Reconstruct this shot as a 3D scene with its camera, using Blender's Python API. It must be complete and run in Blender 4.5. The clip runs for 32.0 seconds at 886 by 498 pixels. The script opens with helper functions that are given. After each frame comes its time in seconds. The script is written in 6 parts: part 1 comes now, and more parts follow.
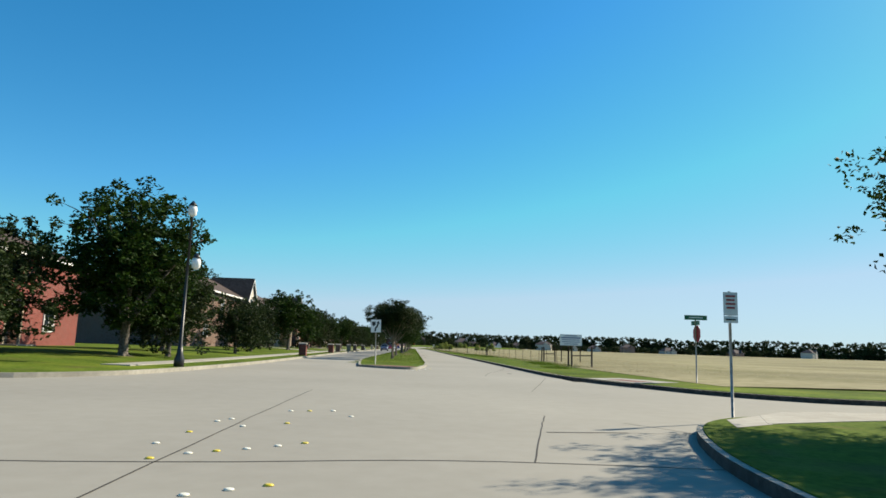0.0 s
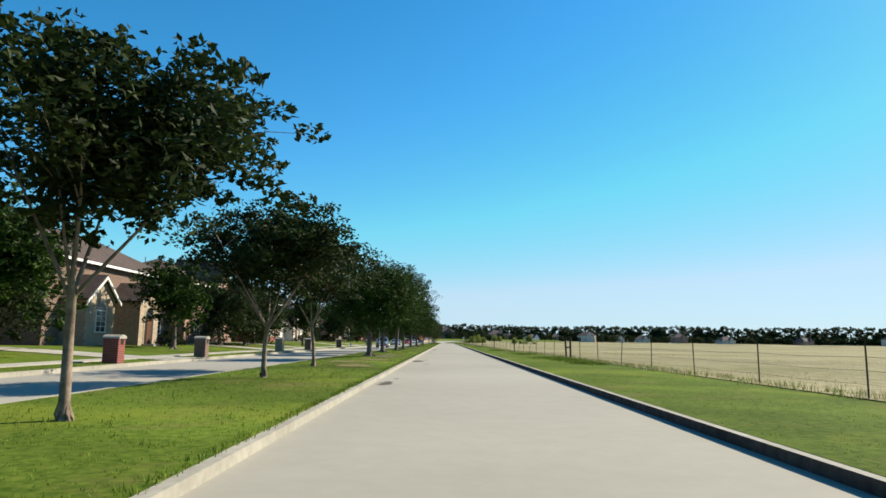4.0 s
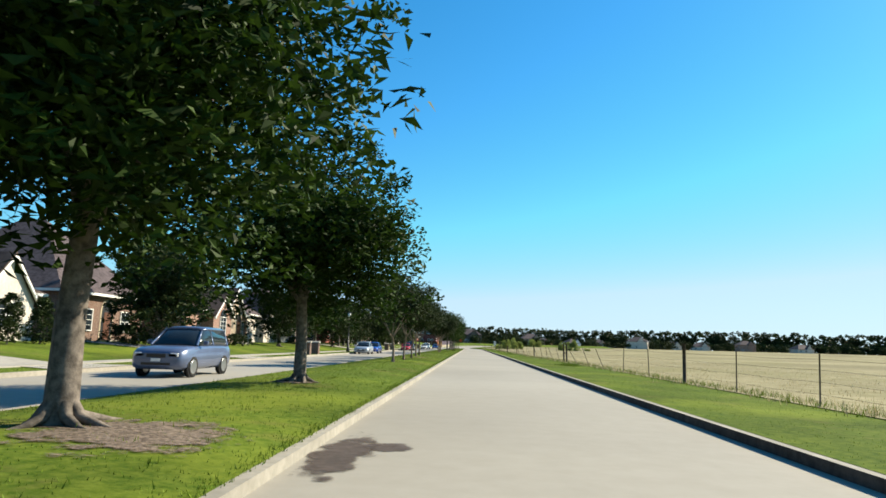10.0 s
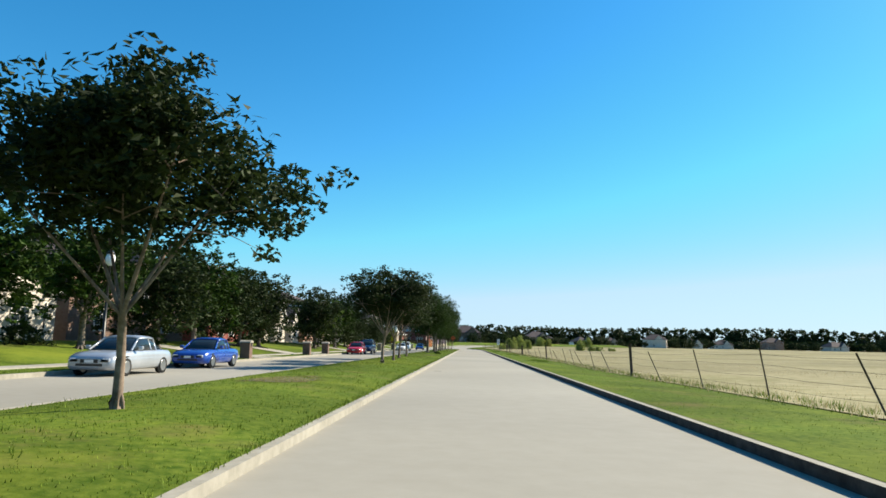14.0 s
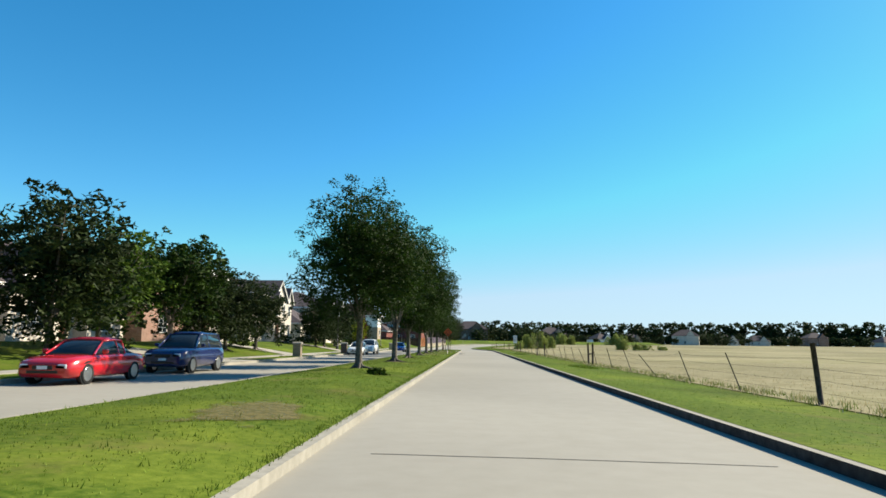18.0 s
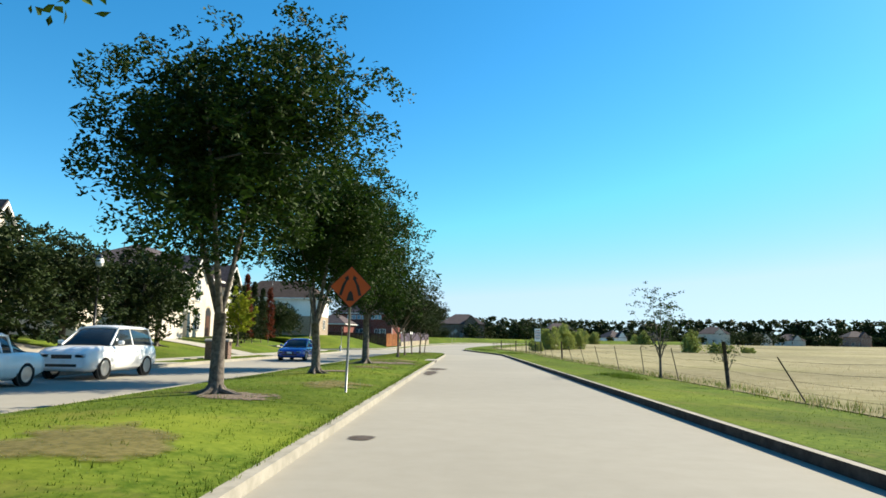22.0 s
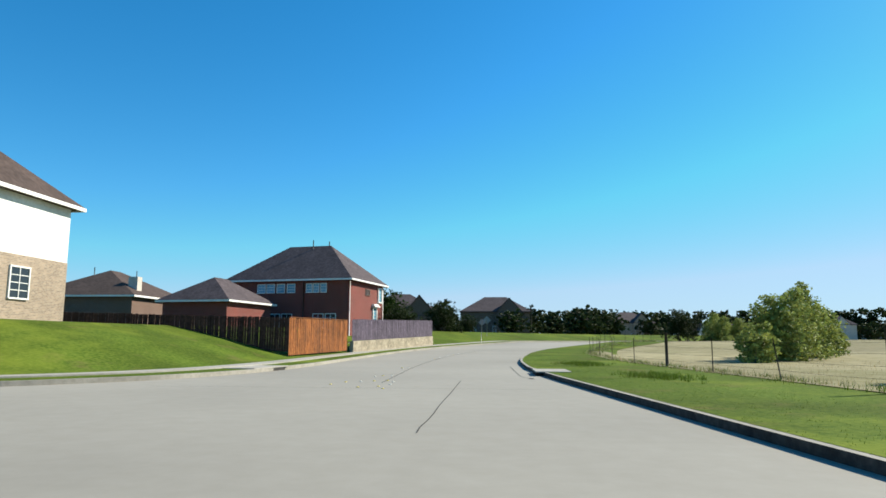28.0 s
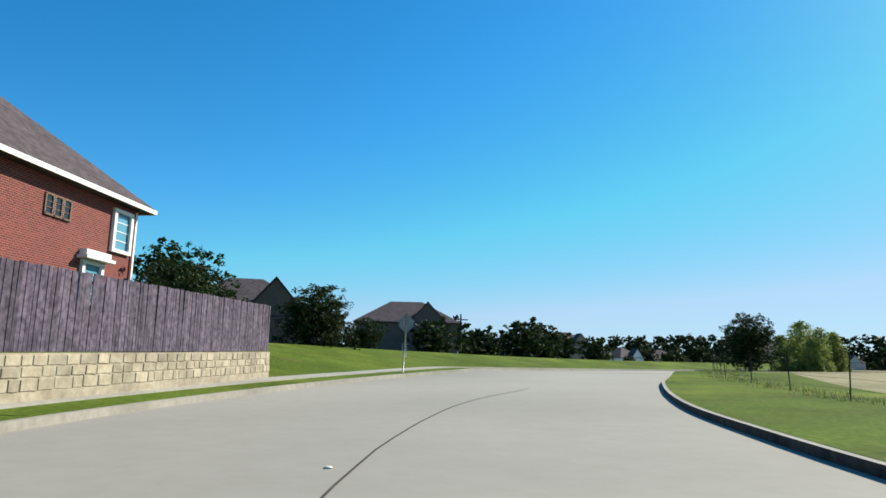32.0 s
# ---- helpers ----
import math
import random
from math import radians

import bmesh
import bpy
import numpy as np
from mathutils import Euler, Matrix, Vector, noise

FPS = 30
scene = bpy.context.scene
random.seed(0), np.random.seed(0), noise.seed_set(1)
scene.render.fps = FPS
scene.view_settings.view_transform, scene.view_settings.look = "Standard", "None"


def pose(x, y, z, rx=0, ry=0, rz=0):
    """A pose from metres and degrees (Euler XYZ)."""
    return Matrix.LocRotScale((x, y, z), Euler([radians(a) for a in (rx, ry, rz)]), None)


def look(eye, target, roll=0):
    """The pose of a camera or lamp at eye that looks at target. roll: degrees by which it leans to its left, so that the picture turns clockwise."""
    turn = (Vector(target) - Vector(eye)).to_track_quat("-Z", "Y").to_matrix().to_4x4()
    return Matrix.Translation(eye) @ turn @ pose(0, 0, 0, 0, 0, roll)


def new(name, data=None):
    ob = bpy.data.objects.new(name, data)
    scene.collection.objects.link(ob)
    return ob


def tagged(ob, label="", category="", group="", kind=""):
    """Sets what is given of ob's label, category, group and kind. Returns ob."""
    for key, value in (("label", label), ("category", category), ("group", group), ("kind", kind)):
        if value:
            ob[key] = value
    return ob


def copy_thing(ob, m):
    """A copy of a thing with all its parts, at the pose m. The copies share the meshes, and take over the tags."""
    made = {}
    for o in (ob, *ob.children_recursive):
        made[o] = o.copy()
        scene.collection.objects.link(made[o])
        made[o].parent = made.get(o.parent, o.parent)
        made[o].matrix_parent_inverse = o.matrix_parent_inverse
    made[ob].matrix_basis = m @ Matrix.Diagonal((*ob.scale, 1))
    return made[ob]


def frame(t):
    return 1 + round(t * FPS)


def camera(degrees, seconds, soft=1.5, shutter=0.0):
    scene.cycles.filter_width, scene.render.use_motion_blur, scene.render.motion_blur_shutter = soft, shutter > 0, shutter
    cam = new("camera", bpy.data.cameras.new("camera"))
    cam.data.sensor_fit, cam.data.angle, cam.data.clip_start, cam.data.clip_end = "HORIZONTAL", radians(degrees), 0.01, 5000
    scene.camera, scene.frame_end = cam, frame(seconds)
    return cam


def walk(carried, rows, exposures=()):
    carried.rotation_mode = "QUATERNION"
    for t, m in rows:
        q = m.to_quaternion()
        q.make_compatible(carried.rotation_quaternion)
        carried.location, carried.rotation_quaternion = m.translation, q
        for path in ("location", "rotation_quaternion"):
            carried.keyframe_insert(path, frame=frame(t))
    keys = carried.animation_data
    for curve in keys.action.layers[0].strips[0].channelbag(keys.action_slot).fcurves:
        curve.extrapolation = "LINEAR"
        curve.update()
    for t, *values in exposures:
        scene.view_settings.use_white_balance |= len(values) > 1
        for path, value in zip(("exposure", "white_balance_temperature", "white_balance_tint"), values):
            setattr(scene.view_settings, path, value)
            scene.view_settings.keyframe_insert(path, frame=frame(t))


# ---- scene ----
cam = camera(68.00, 32.0, soft=1.6)
# seconds, place, yaw, pitch, roll
ROWS = [
    (0, -1.013, 0.822, 1.303, -2.546, 8.542, -1.843),
    (0.5, -0.502, 8.344, 1.298, -3.072, 8.502, -1.877),
    (1, 0.014, 15.891, 1.297, -3.469, 8.682, -1.915),
    (1.5, 0.571, 23.474, 1.297, -3.640, 8.589, -1.944),
    (2, 1.173, 31.166, 1.303, -3.645, 8.516, -2.056),
    (2.5, 1.579, 38.871, 1.300, -2.935, 8.055, -1.684),
    (4.5, 2.254, 69.242, 1.315, 1.123, 7.933, -0.757),
    (5, 2.291, 76.737, 1.322, 1.753, 8.006, -0.670),
    (5.5, 2.245, 84.237, 1.317, 2.211, 8.181, -0.487),
    (6, 2.248, 91.521, 1.309, 2.580, 8.233, -0.505),
    (6.5, 2.332, 98.844, 1.289, 2.759, 8.223, -0.865),
    (7, 2.267, 106.191, 1.298, 2.774, 8.205, -0.882),
    (7.5, 2.090, 113.491, 1.330, 2.583, 8.305, -0.794),
    (8, 2.054, 120.713, 1.333, 2.331, 8.390, -1.360),
    (8.5, 2.020, 127.951, 1.326, 2.207, 8.388, -1.397),
    (9, 1.951, 135.222, 1.329, 2.235, 8.407, -1.362),
    (9.5, 1.951, 142.411, 1.338, 2.339, 8.445, -1.642),
    (10, 1.909, 149.448, 1.337, 2.360, 8.291, -1.520),
    (10.5, 1.755, 156.288, 1.334, 2.127, 8.200, -1.311),
    (11, 1.805, 162.935, 1.344, 1.914, 8.204, -1.263),
    (11.5, 1.918, 169.565, 1.333, 1.879, 8.176, -0.909),
    (12, 2.022, 176.243, 1.335, 2.181, 8.276, -0.571),
    (12.5, 2.136, 183.032, 1.332, 2.214, 8.337, -0.843),
    (13, 2.218, 189.890, 1.330, 2.218, 8.272, -0.893),
    (13.5, 2.267, 196.720, 1.333, 2.200, 8.312, -0.992),
    (15.5, 1.997, 224.134, 1.350, 2.212, 8.079, -1.548),
    (16, 1.911, 231.071, 1.340, 2.281, 8.079, -1.315),
    (16.5, 1.898, 237.932, 1.335, 2.220, 8.156, -1.340),
    (17, 1.872, 244.868, 1.348, 2.279, 8.282, -1.192),
    (17.5, 1.926, 251.914, 1.355, 2.280, 8.286, -0.979),
    (18, 1.945, 259.126, 1.374, 2.516, 8.178, -0.664),
    (18.5, 1.824, 266.469, 1.377, 2.427, 8.176, -0.286),
    (19, 1.713, 273.915, 1.373, 2.208, 8.166, -0.308),
    (19.5, 1.798, 281.383, 1.372, 2.149, 8.105, -0.916),
    (20, 1.833, 288.751, 1.382, 1.969, 8.027, -1.483),
    (20.5, 1.790, 296.000, 1.378, 1.848, 8.005, -1.301),
    (21, 1.852, 303.103, 1.375, 1.895, 8.067, -1.110),
    (21.5, 1.909, 309.928, 1.369, 1.748, 8.064, -1.168),
    (22, 1.914, 317.033, 1.360, 1.870, 8.059, -0.868),
    (22.5, 2.029, 324.125, 1.351, 1.982, 8.095, -0.839),
    (23, 2.033, 331.209, 1.363, 1.961, 8.131, -0.967),
    (23.5, 2.012, 338.233, 1.365, 2.022, 8.157, -1.061),
    (24, 1.925, 345.151, 1.373, 1.811, 8.151, -1.389),
    (24.5, 1.929, 352.041, 1.355, 1.777, 8.206, -1.245),
    (25, 1.927, 358.962, 1.333, 1.987, 8.241, -0.437),
    (25.5, 1.880, 365.748, 1.345, 1.877, 8.371, -0.245),
    (26, 2.060, 372.410, 1.370, 2.030, 7.900, -0.330),
    (26.5, 1.850, 378.944, 1.355, 2.650, 7.760, -0.050),
    (28.5, -0.523, 404.497, 1.332, 4.627, 7.904, -0.642),
    (29, -1.071, 410.621, 1.324, 4.877, 7.842, -1.074),
    (29.5, -1.593, 416.648, 1.328, 5.004, 7.884, -0.978),
    (30, -1.999, 422.688, 1.337, 5.000, 7.985, -0.668),
    (30.5, -2.244, 428.760, 1.343, 3.560, 8.104, -0.610),
    (31, -2.343, 434.754, 1.354, 1.603, 8.600, -0.395),
    (31.5, -2.271, 440.729, 1.341, -1.448, 9.236, -0.704),
    (32, -2.116, 446.684, 1.331, -4.998, 10.098, -0.876),
]
walk(cam, [(t, pose(x, y, z, 90 + pitch, roll, yaw)) for t, x, y, z, yaw, pitch, roll in ROWS],
     exposures=((0, 0.83, 6500, 10), (2, 0.78, 6350, 10), (5, 1.08, 6550, 10), (10, 1.13, 6550, 10), (13.5, 1.08, 6450, 10), (16, 1.13, 6500, 10), (18, 1.03, 6500, 10), (20, 1.23, 6600, 10), (24, 1.18, 6500, 10), (26, 1.08, 6300, 10), (29, 0.83, 6050, 10), (32, 0.83, 6050, 10)))

# ---- world, sun, exposure ----
SUN_AZ, SUN_EL = 60.0, 35.0          # degrees from +y towards +x, and above the horizon
world = bpy.data.worlds.new("sky_world")
scene.world = world
world.use_nodes = True
wn = world.node_tree.nodes
sky = wn.new("ShaderNodeTexSky")
sky.sky_type = "NISHITA"
sky.sun_disc = False
sky.sun_elevation = radians(SUN_EL)
sky.sun_rotation = radians(SUN_AZ)
sky.air_density, sky.dust_density, sky.ozone_density = 1.0, 0.2, 2.5
wn["Background"].inputs["Strength"].default_value = 0.086
# deep azure of the clear air, as the windscreen and the white balance give it
deep = wn.new("ShaderNodeHueSaturation")
deep.inputs["Saturation"].default_value = 1.22
tint = wn.new("ShaderNodeMix")
tint.data_type, tint.blend_type = "RGBA", "MULTIPLY"
tint.inputs["Factor"].default_value = 1.0
tint.inputs["B"].default_value = (0.73, 1.0, 1.04, 1)
world.node_tree.links.new(sky.outputs[0], tint.inputs["A"])
world.node_tree.links.new(tint.outputs["Result"], deep.inputs["Color"])
# haze keeps the air near the horizon a pale grey-blue
haze = wn.new("ShaderNodeMix")
haze.data_type, haze.blend_type = "RGBA", "DARKEN"
haze.inputs["Factor"].default_value = 0.85
haze.inputs["B"].default_value = (3.15, 4.1, 5.2, 1)
world.node_tree.links.new(deep.outputs[0], haze.inputs["A"])
world.node_tree.links.new(haze.outputs["Result"], wn["Background"].inputs["Color"])
sun = new("sun", bpy.data.lights.new("sun", "SUN"))
sun.data.energy, sun.data.angle, sun.data.color = 5.0, radians(0.55), (1.0, 0.9, 0.7)
az, el = radians(SUN_AZ), radians(SUN_EL)
sun.matrix_world = look((80 * math.sin(az) * math.cos(el), 80 * math.cos(az) * math.cos(el), 80 * math.sin(el)), (0, 0, 0))


# ---- materials ----
def mat(name, c1, c2, scale=6.0, rough=0.85, bump=0.25, coarse=0.35, dark=0.75, metal=0.0, island=0.0, obj=0.0, spec=0.3, world_space=True, contrast=(0.35, 0.65)):
    """Two-scale procedural surface: fine grain between c1 and c2, coarse stains, bump."""
    m = bpy.data.materials.new(name)
    m.use_nodes = True
    nt = m.node_tree
    N, L = nt.nodes, nt.links
    b = N["Principled BSDF"]
    b.inputs["Roughness"].default_value = rough
    b.inputs["Metallic"].default_value = metal
    b.inputs["Specular IOR Level"].default_value = spec
    tc = N.new("ShaderNodeNewGeometry") if world_space else N.new("ShaderNodeTexCoord")
    vec = tc.outputs["Position"] if world_space else tc.outputs["Object"]
    n1 = N.new("ShaderNodeTexNoise")
    n1.inputs["Scale"].default_value, n1.inputs["Detail"].default_value, n1.inputs["Roughness"].default_value = scale, 5.0, 0.65
    L.new(vec, n1.inputs["Vector"])
    n2 = N.new("ShaderNodeTexNoise")
    n2.inputs["Scale"].default_value, n2.inputs["Detail"].default_value = coarse, 3.0
    L.new(vec, n2.inputs["Vector"])
    r = N.new("ShaderNodeValToRGB")
    r.color_ramp.elements[0].position, r.color_ramp.elements[1].position = contrast
    r.color_ramp.elements[0].color, r.color_ramp.elements[1].color = (*c1, 1), (*c2, 1)
    L.new(n1.outputs["Fac"], r.inputs["Fac"])
    mr = N.new("ShaderNodeMapRange")
    mr.inputs["From Min"].default_value, mr.inputs["From Max"].default_value = 0.3, 0.7
    mr.inputs["To Min"].default_value, mr.inputs["To Max"].default_value = dark, 1.1
    L.new(n2.outputs["Fac"], mr.inputs["Value"])
    mul = N.new("ShaderNodeVectorMath")
    mul.operation = "SCALE"
    L.new(r.outputs["Color"], mul.inputs[0])
    L.new(mr.outputs["Result"], mul.inputs["Scale"])
    out = mul.outputs[0]
    for amount, source in ((island, "island"), (obj, "obj")):
        if amount:
            if source == "island":
                g = N.new("ShaderNodeNewGeometry").outputs["Random Per Island"]
            else:
                g = N.new("ShaderNodeObjectInfo").outputs["Random"]
            k = N.new("ShaderNodeMapRange")
            k.inputs["To Min"].default_value, k.inputs["To Max"].default_value = 1 - amount, 1 + amount
            L.new(g, k.inputs["Value"])
            v = N.new("ShaderNodeVectorMath")
            v.operation = "SCALE"
            L.new(out, v.inputs[0])
            L.new(k.outputs["Result"], v.inputs["Scale"])
            out = v.outputs[0]
    L.new(out, b.inputs["Base Color"])
    if bump:
        bp = N.new("ShaderNodeBump")
        bp.inputs["Strength"].default_value, bp.inputs["Distance"].default_value = bump, 0.02
        L.new(n1.outputs["Fac"], bp.inputs["Height"])
        L.new(bp.outputs["Normal"], b.inputs["Normal"])
    return m


def leafy(name, c1, c2):
    """Leaves: matt with some light passing through."""
    m = mat(name, c1, c2, scale=1.5, rough=0.6, bump=0, coarse=0.3, dark=0.7, island=0.35, spec=0.1)
    b = m.node_tree.nodes["Principled BSDF"]
    src = b.inputs["Base Color"].links[0].from_socket
    t = m.node_tree.nodes.new("ShaderNodeBsdfTranslucent")
    mx = m.node_tree.nodes.new("ShaderNodeMixShader")
    mx.inputs[0].default_value = 0.22
    m.node_tree.links.new(src, t.inputs["Color"])
    m.node_tree.links.new(b.outputs[0], mx.inputs[1])
    m.node_tree.links.new(t.outputs[0], mx.inputs[2])
    m.node_tree.links.new(mx.outputs[0], m.node_tree.nodes["Material Output"].inputs["Surface"])
    return m


def brick_mat(name, c1, c2, mortar, island=0.0):
    """Brick courses at real size, on walls that face x or y."""
    m = mat(name, c1, c2, scale=9, rough=0.9, bump=0.0, coarse=0.5, dark=0.85)
    N, L = m.node_tree.nodes, m.node_tree.links
    b = N["Principled BSDF"]
    src = b.inputs["Base Color"].links[0].from_socket
    geo = N.new("ShaderNodeNewGeometry")
    sep = N.new("ShaderNodeSeparateXYZ")
    L.new(geo.outputs["Position"], sep.inputs[0])
    add = N.new("ShaderNodeMath")
    L.new(sep.outputs["X"], add.inputs[0])
    L.new(sep.outputs["Y"], add.inputs[1])
    com = N.new("ShaderNodeCombineXYZ")
    L.new(add.outputs[0], com.inputs["X"])
    L.new(sep.outputs["Z"], com.inputs["Y"])
    br = N.new("ShaderNodeTexBrick")
    br.inputs["Scale"].default_value = 1.0
    br.inputs["Brick Width"].default_value, br.inputs["Row Height"].default_value = 0.21, 0.075
    br.inputs["Mortar Size"].default_value, br.inputs["Bias"].default_value = 0.009, -0.2
    br.inputs["Color1"].default_value, br.inputs["Color2"].default_value = (1, 1, 1, 1), (0.55, 0.55, 0.55, 1)
    br.inputs["Mortar"].default_value = (1.4, 1.4, 1.4, 1)
    L.new(com.outputs[0], br.inputs["Vector"])
    mx = N.new("ShaderNodeMix")
    mx.data_type, mx.blend_type = "RGBA", "MULTIPLY"
    mx.inputs["Factor"].default_value = 1.0
    L.new(src, mx.inputs["A"])
    L.new(br.outputs["Color"], mx.inputs["B"])
    m2 = N.new("ShaderNodeMix")
    m2.data_type = "RGBA"
    L.new(br.outputs["Fac"], m2.inputs["Factor"])
    L.new(mx.outputs["Result"], m2.inputs["A"])
    m2.inputs["B"].default_value = (*mortar, 1)
    L.new(m2.outputs["Result"], b.inputs["Base Color"])
    bp = N.new("ShaderNodeBump")
    bp.inputs["Strength"].default_value, bp.inputs["Distance"].default_value = 0.5, 0.01
    bp.invert = True
    L.new(br.outputs["Fac"], bp.inputs["Height"])
    L.new(bp.outputs["Normal"], b.inputs["Normal"])
    return m


def glossy(name, colour, rough=0.25, metal=0.0, coat=0.0):
    m = mat(name, tuple(c * 0.9 for c in colour), colour, scale=3, rough=rough, bump=0.0, coarse=0.8, dark=0.92, metal=metal, spec=0.5, world_space=False)
    m.node_tree.nodes["Principled BSDF"].inputs["Coat Weight"].default_value = coat
    return m


M_CONC = mat("pale_concrete", (0.244, 0.228, 0.194), (0.283, 0.266, 0.23), scale=2.2, rough=0.9, bump=0.02, coarse=0.09, dark=0.88, contrast=(0.2, 0.8))
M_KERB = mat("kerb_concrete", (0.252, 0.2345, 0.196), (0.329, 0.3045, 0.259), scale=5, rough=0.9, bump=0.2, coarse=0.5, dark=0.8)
# dark base colour puts the shade of the road-facing kerb side into the concrete
M_KERB_SHADE = mat("shade_dark_kerb_concrete", (0.035, 0.031, 0.027), (0.085, 0.076, 0.066), scale=5, rough=0.95, bump=0.3, coarse=0.6, dark=0.7)
M_WALK = mat("sidewalk_concrete", (0.28, 0.259, 0.224), (0.35, 0.329, 0.287), scale=4, rough=0.9, bump=0.2, coarse=0.4, dark=0.85)
M_JOINT = mat("dark_joint_sealant", (0.03, 0.028, 0.025), (0.06, 0.055, 0.05), scale=8, rough=0.9)
M_GRASS = mat("mown_grass", (0.046, 0.086, 0.008), (0.118, 0.158, 0.022), scale=7, rough=1.0, bump=0.6, coarse=0.22, dark=0.62, spec=0.05)


def dry_patches(m, colour, scale, low, high):
    """Worn, sun-dried patches spread through a surface."""
    N, L = m.node_tree.nodes, m.node_tree.links
    b = N["Principled BSDF"]
    src = b.inputs["Base Color"].links[0].from_socket
    geo = N.new("ShaderNodeNewGeometry")
    n = N.new("ShaderNodeTexNoise")
    n.inputs["Scale"].default_value, n.inputs["Detail"].default_value, n.inputs["Roughness"].default_value = scale, 6.0, 0.7
    L.new(geo.outputs["Position"], n.inputs["Vector"])
    mr = N.new("ShaderNodeMapRange")
    mr.inputs["From Min"].default_value, mr.inputs["From Max"].default_value = low, high
    mr.inputs["To Max"].default_value = 0.75
    L.new(n.outputs["Fac"], mr.inputs["Value"])
    mx = N.new("ShaderNodeMix")
    mx.data_type = "RGBA"
    mx.inputs["B"].default_value = (*colour, 1)
    L.new(mr.outputs[0], mx.inputs["Factor"])
    L.new(src, mx.inputs["A"])
    L.new(mx.outputs["Result"], b.inputs["Base Color"])


dry_patches(M_GRASS, (0.133, 0.105, 0.042), 0.4, 0.54, 0.72)
dry_patches(M_GRASS, (0.175, 0.21, 0.0245), 0.13, 0.5, 0.7)
M_BLADE = leafy("grass_blades", (0.077, 0.133, 0.0105), (0.168, 0.231, 0.028))
M_FIELD = mat("dry_pasture", (0.215, 0.19, 0.105), (0.33, 0.295, 0.18), scale=1.1, rough=1.0, bump=0.5, coarse=0.035, dark=0.6, spec=0.05)
dry_patches(M_FIELD, (0.14, 0.14, 0.0525), 0.06, 0.5, 0.72)
dry_patches(M_FIELD, (0.21, 0.14, 0.07), 0.25, 0.6, 0.8)
M_DRYB = leafy("dry_grass_blades", (0.36, 0.297, 0.153), (0.522, 0.45, 0.261))
M_LAND = mat("far_land", (0.056, 0.07, 0.021), (0.112, 0.105, 0.042), scale=0.4, rough=1.0, bump=0.2, coarse=0.01, dark=0.7, spec=0.05)
M_BARK = mat("grey_bark", (0.06, 0.05, 0.042), (0.2, 0.17, 0.145), scale=9, rough=0.95, bump=0.8, coarse=0.8, world_space=False)
M_BARK2 = mat("smooth_tan_bark", (0.13, 0.092, 0.07), (0.29, 0.22, 0.17), scale=7, rough=0.9, bump=0.5, coarse=0.8, world_space=False)
M_LEAF = leafy("oak_leaves", (0.008, 0.023, 0.003), (0.038, 0.074, 0.009))
# lighter leaf colour stands for sun falling on the crown
M_LEAFG = leafy("sunlit_green_leaves", (0.03, 0.065, 0.007), (0.1, 0.16, 0.02))
M_LEAF2 = leafy("dark_leaves", (0.0126, 0.0234, 0.0072), (0.036, 0.054, 0.0144))
M_LEAFY = leafy("yellow_green_leaves", (0.18, 0.234, 0.0135), (0.36, 0.378, 0.027))
M_LEAFL = leafy("light_bush_leaves", (0.18, 0.225, 0.045), (0.378, 0.414, 0.117))
M_LEAFR = leafy("rusty_leaves", (0.081, 0.018, 0.009), (0.18, 0.045, 0.018))
M_FAR = leafy("far_tree_leaves", (0.018, 0.0315, 0.0108), (0.045, 0.063, 0.0198))
M_STEEL = mat("galvanised_steel", (0.22, 0.22, 0.22), (0.36, 0.36, 0.35), scale=10, rough=0.5, metal=0.7, bump=0.05)
M_RUST = mat("dark_steel_post", (0.03, 0.026, 0.022), (0.075, 0.06, 0.048), scale=12, rough=0.8, bump=0.2)
M_POST = mat("weathered_dark_wood", (0.035, 0.026, 0.02), (0.09, 0.07, 0.055), scale=10, rough=0.95, bump=0.5)
M_WHITE = mat("white_paint", (0.68, 0.68, 0.66), (0.8, 0.8, 0.78), scale=5, rough=0.6, bump=0.03, dark=0.92)
M_BLACK = glossy("black_paint", (0.015, 0.015, 0.016), 0.4)
M_GREENSIGN = glossy("green_sign_sheeting", (0.007, 0.112, 0.049), 0.45)
M_ORANGE = glossy("orange_sign_sheeting", (0.525, 0.084, 0.0105), 0.5)
M_REDSIGN = glossy("red_print", (0.35, 0.021, 0.021), 0.5)
M_BLUEP = glossy("blue_print", (0.035, 0.063, 0.21), 0.5)
M_SIGNBACK = mat("bare_sign_back", (0.21, 0.217, 0.231), (0.294, 0.301, 0.315), scale=6, rough=0.55, metal=0.4, bump=0.0)
M_ROOF = mat("brown_grey_shingles", (0.047, 0.036, 0.039), (0.1, 0.079, 0.084), scale=3.5, rough=0.95, bump=0.35, coarse=0.7, dark=0.8)
M_ROOFB = mat("brown_shingles", (0.049, 0.0336, 0.028), (0.0875, 0.0616, 0.0525), scale=3.5, rough=0.95, bump=0.35, coarse=0.7, dark=0.8)
M_BRICK_RED = brick_mat("red_brick", (0.15, 0.023, 0.018), (0.235, 0.042, 0.033), (0.24, 0.15, 0.125))
M_BRICK_TAN = brick_mat("tan_brick", (0.28, 0.203, 0.14), (0.385, 0.294, 0.21), (0.35, 0.315, 0.266))
M_BRICK_PINK = brick_mat("pink_brick", (0.21, 0.0945, 0.0665), (0.301, 0.154, 0.112), (0.35, 0.308, 0.266))
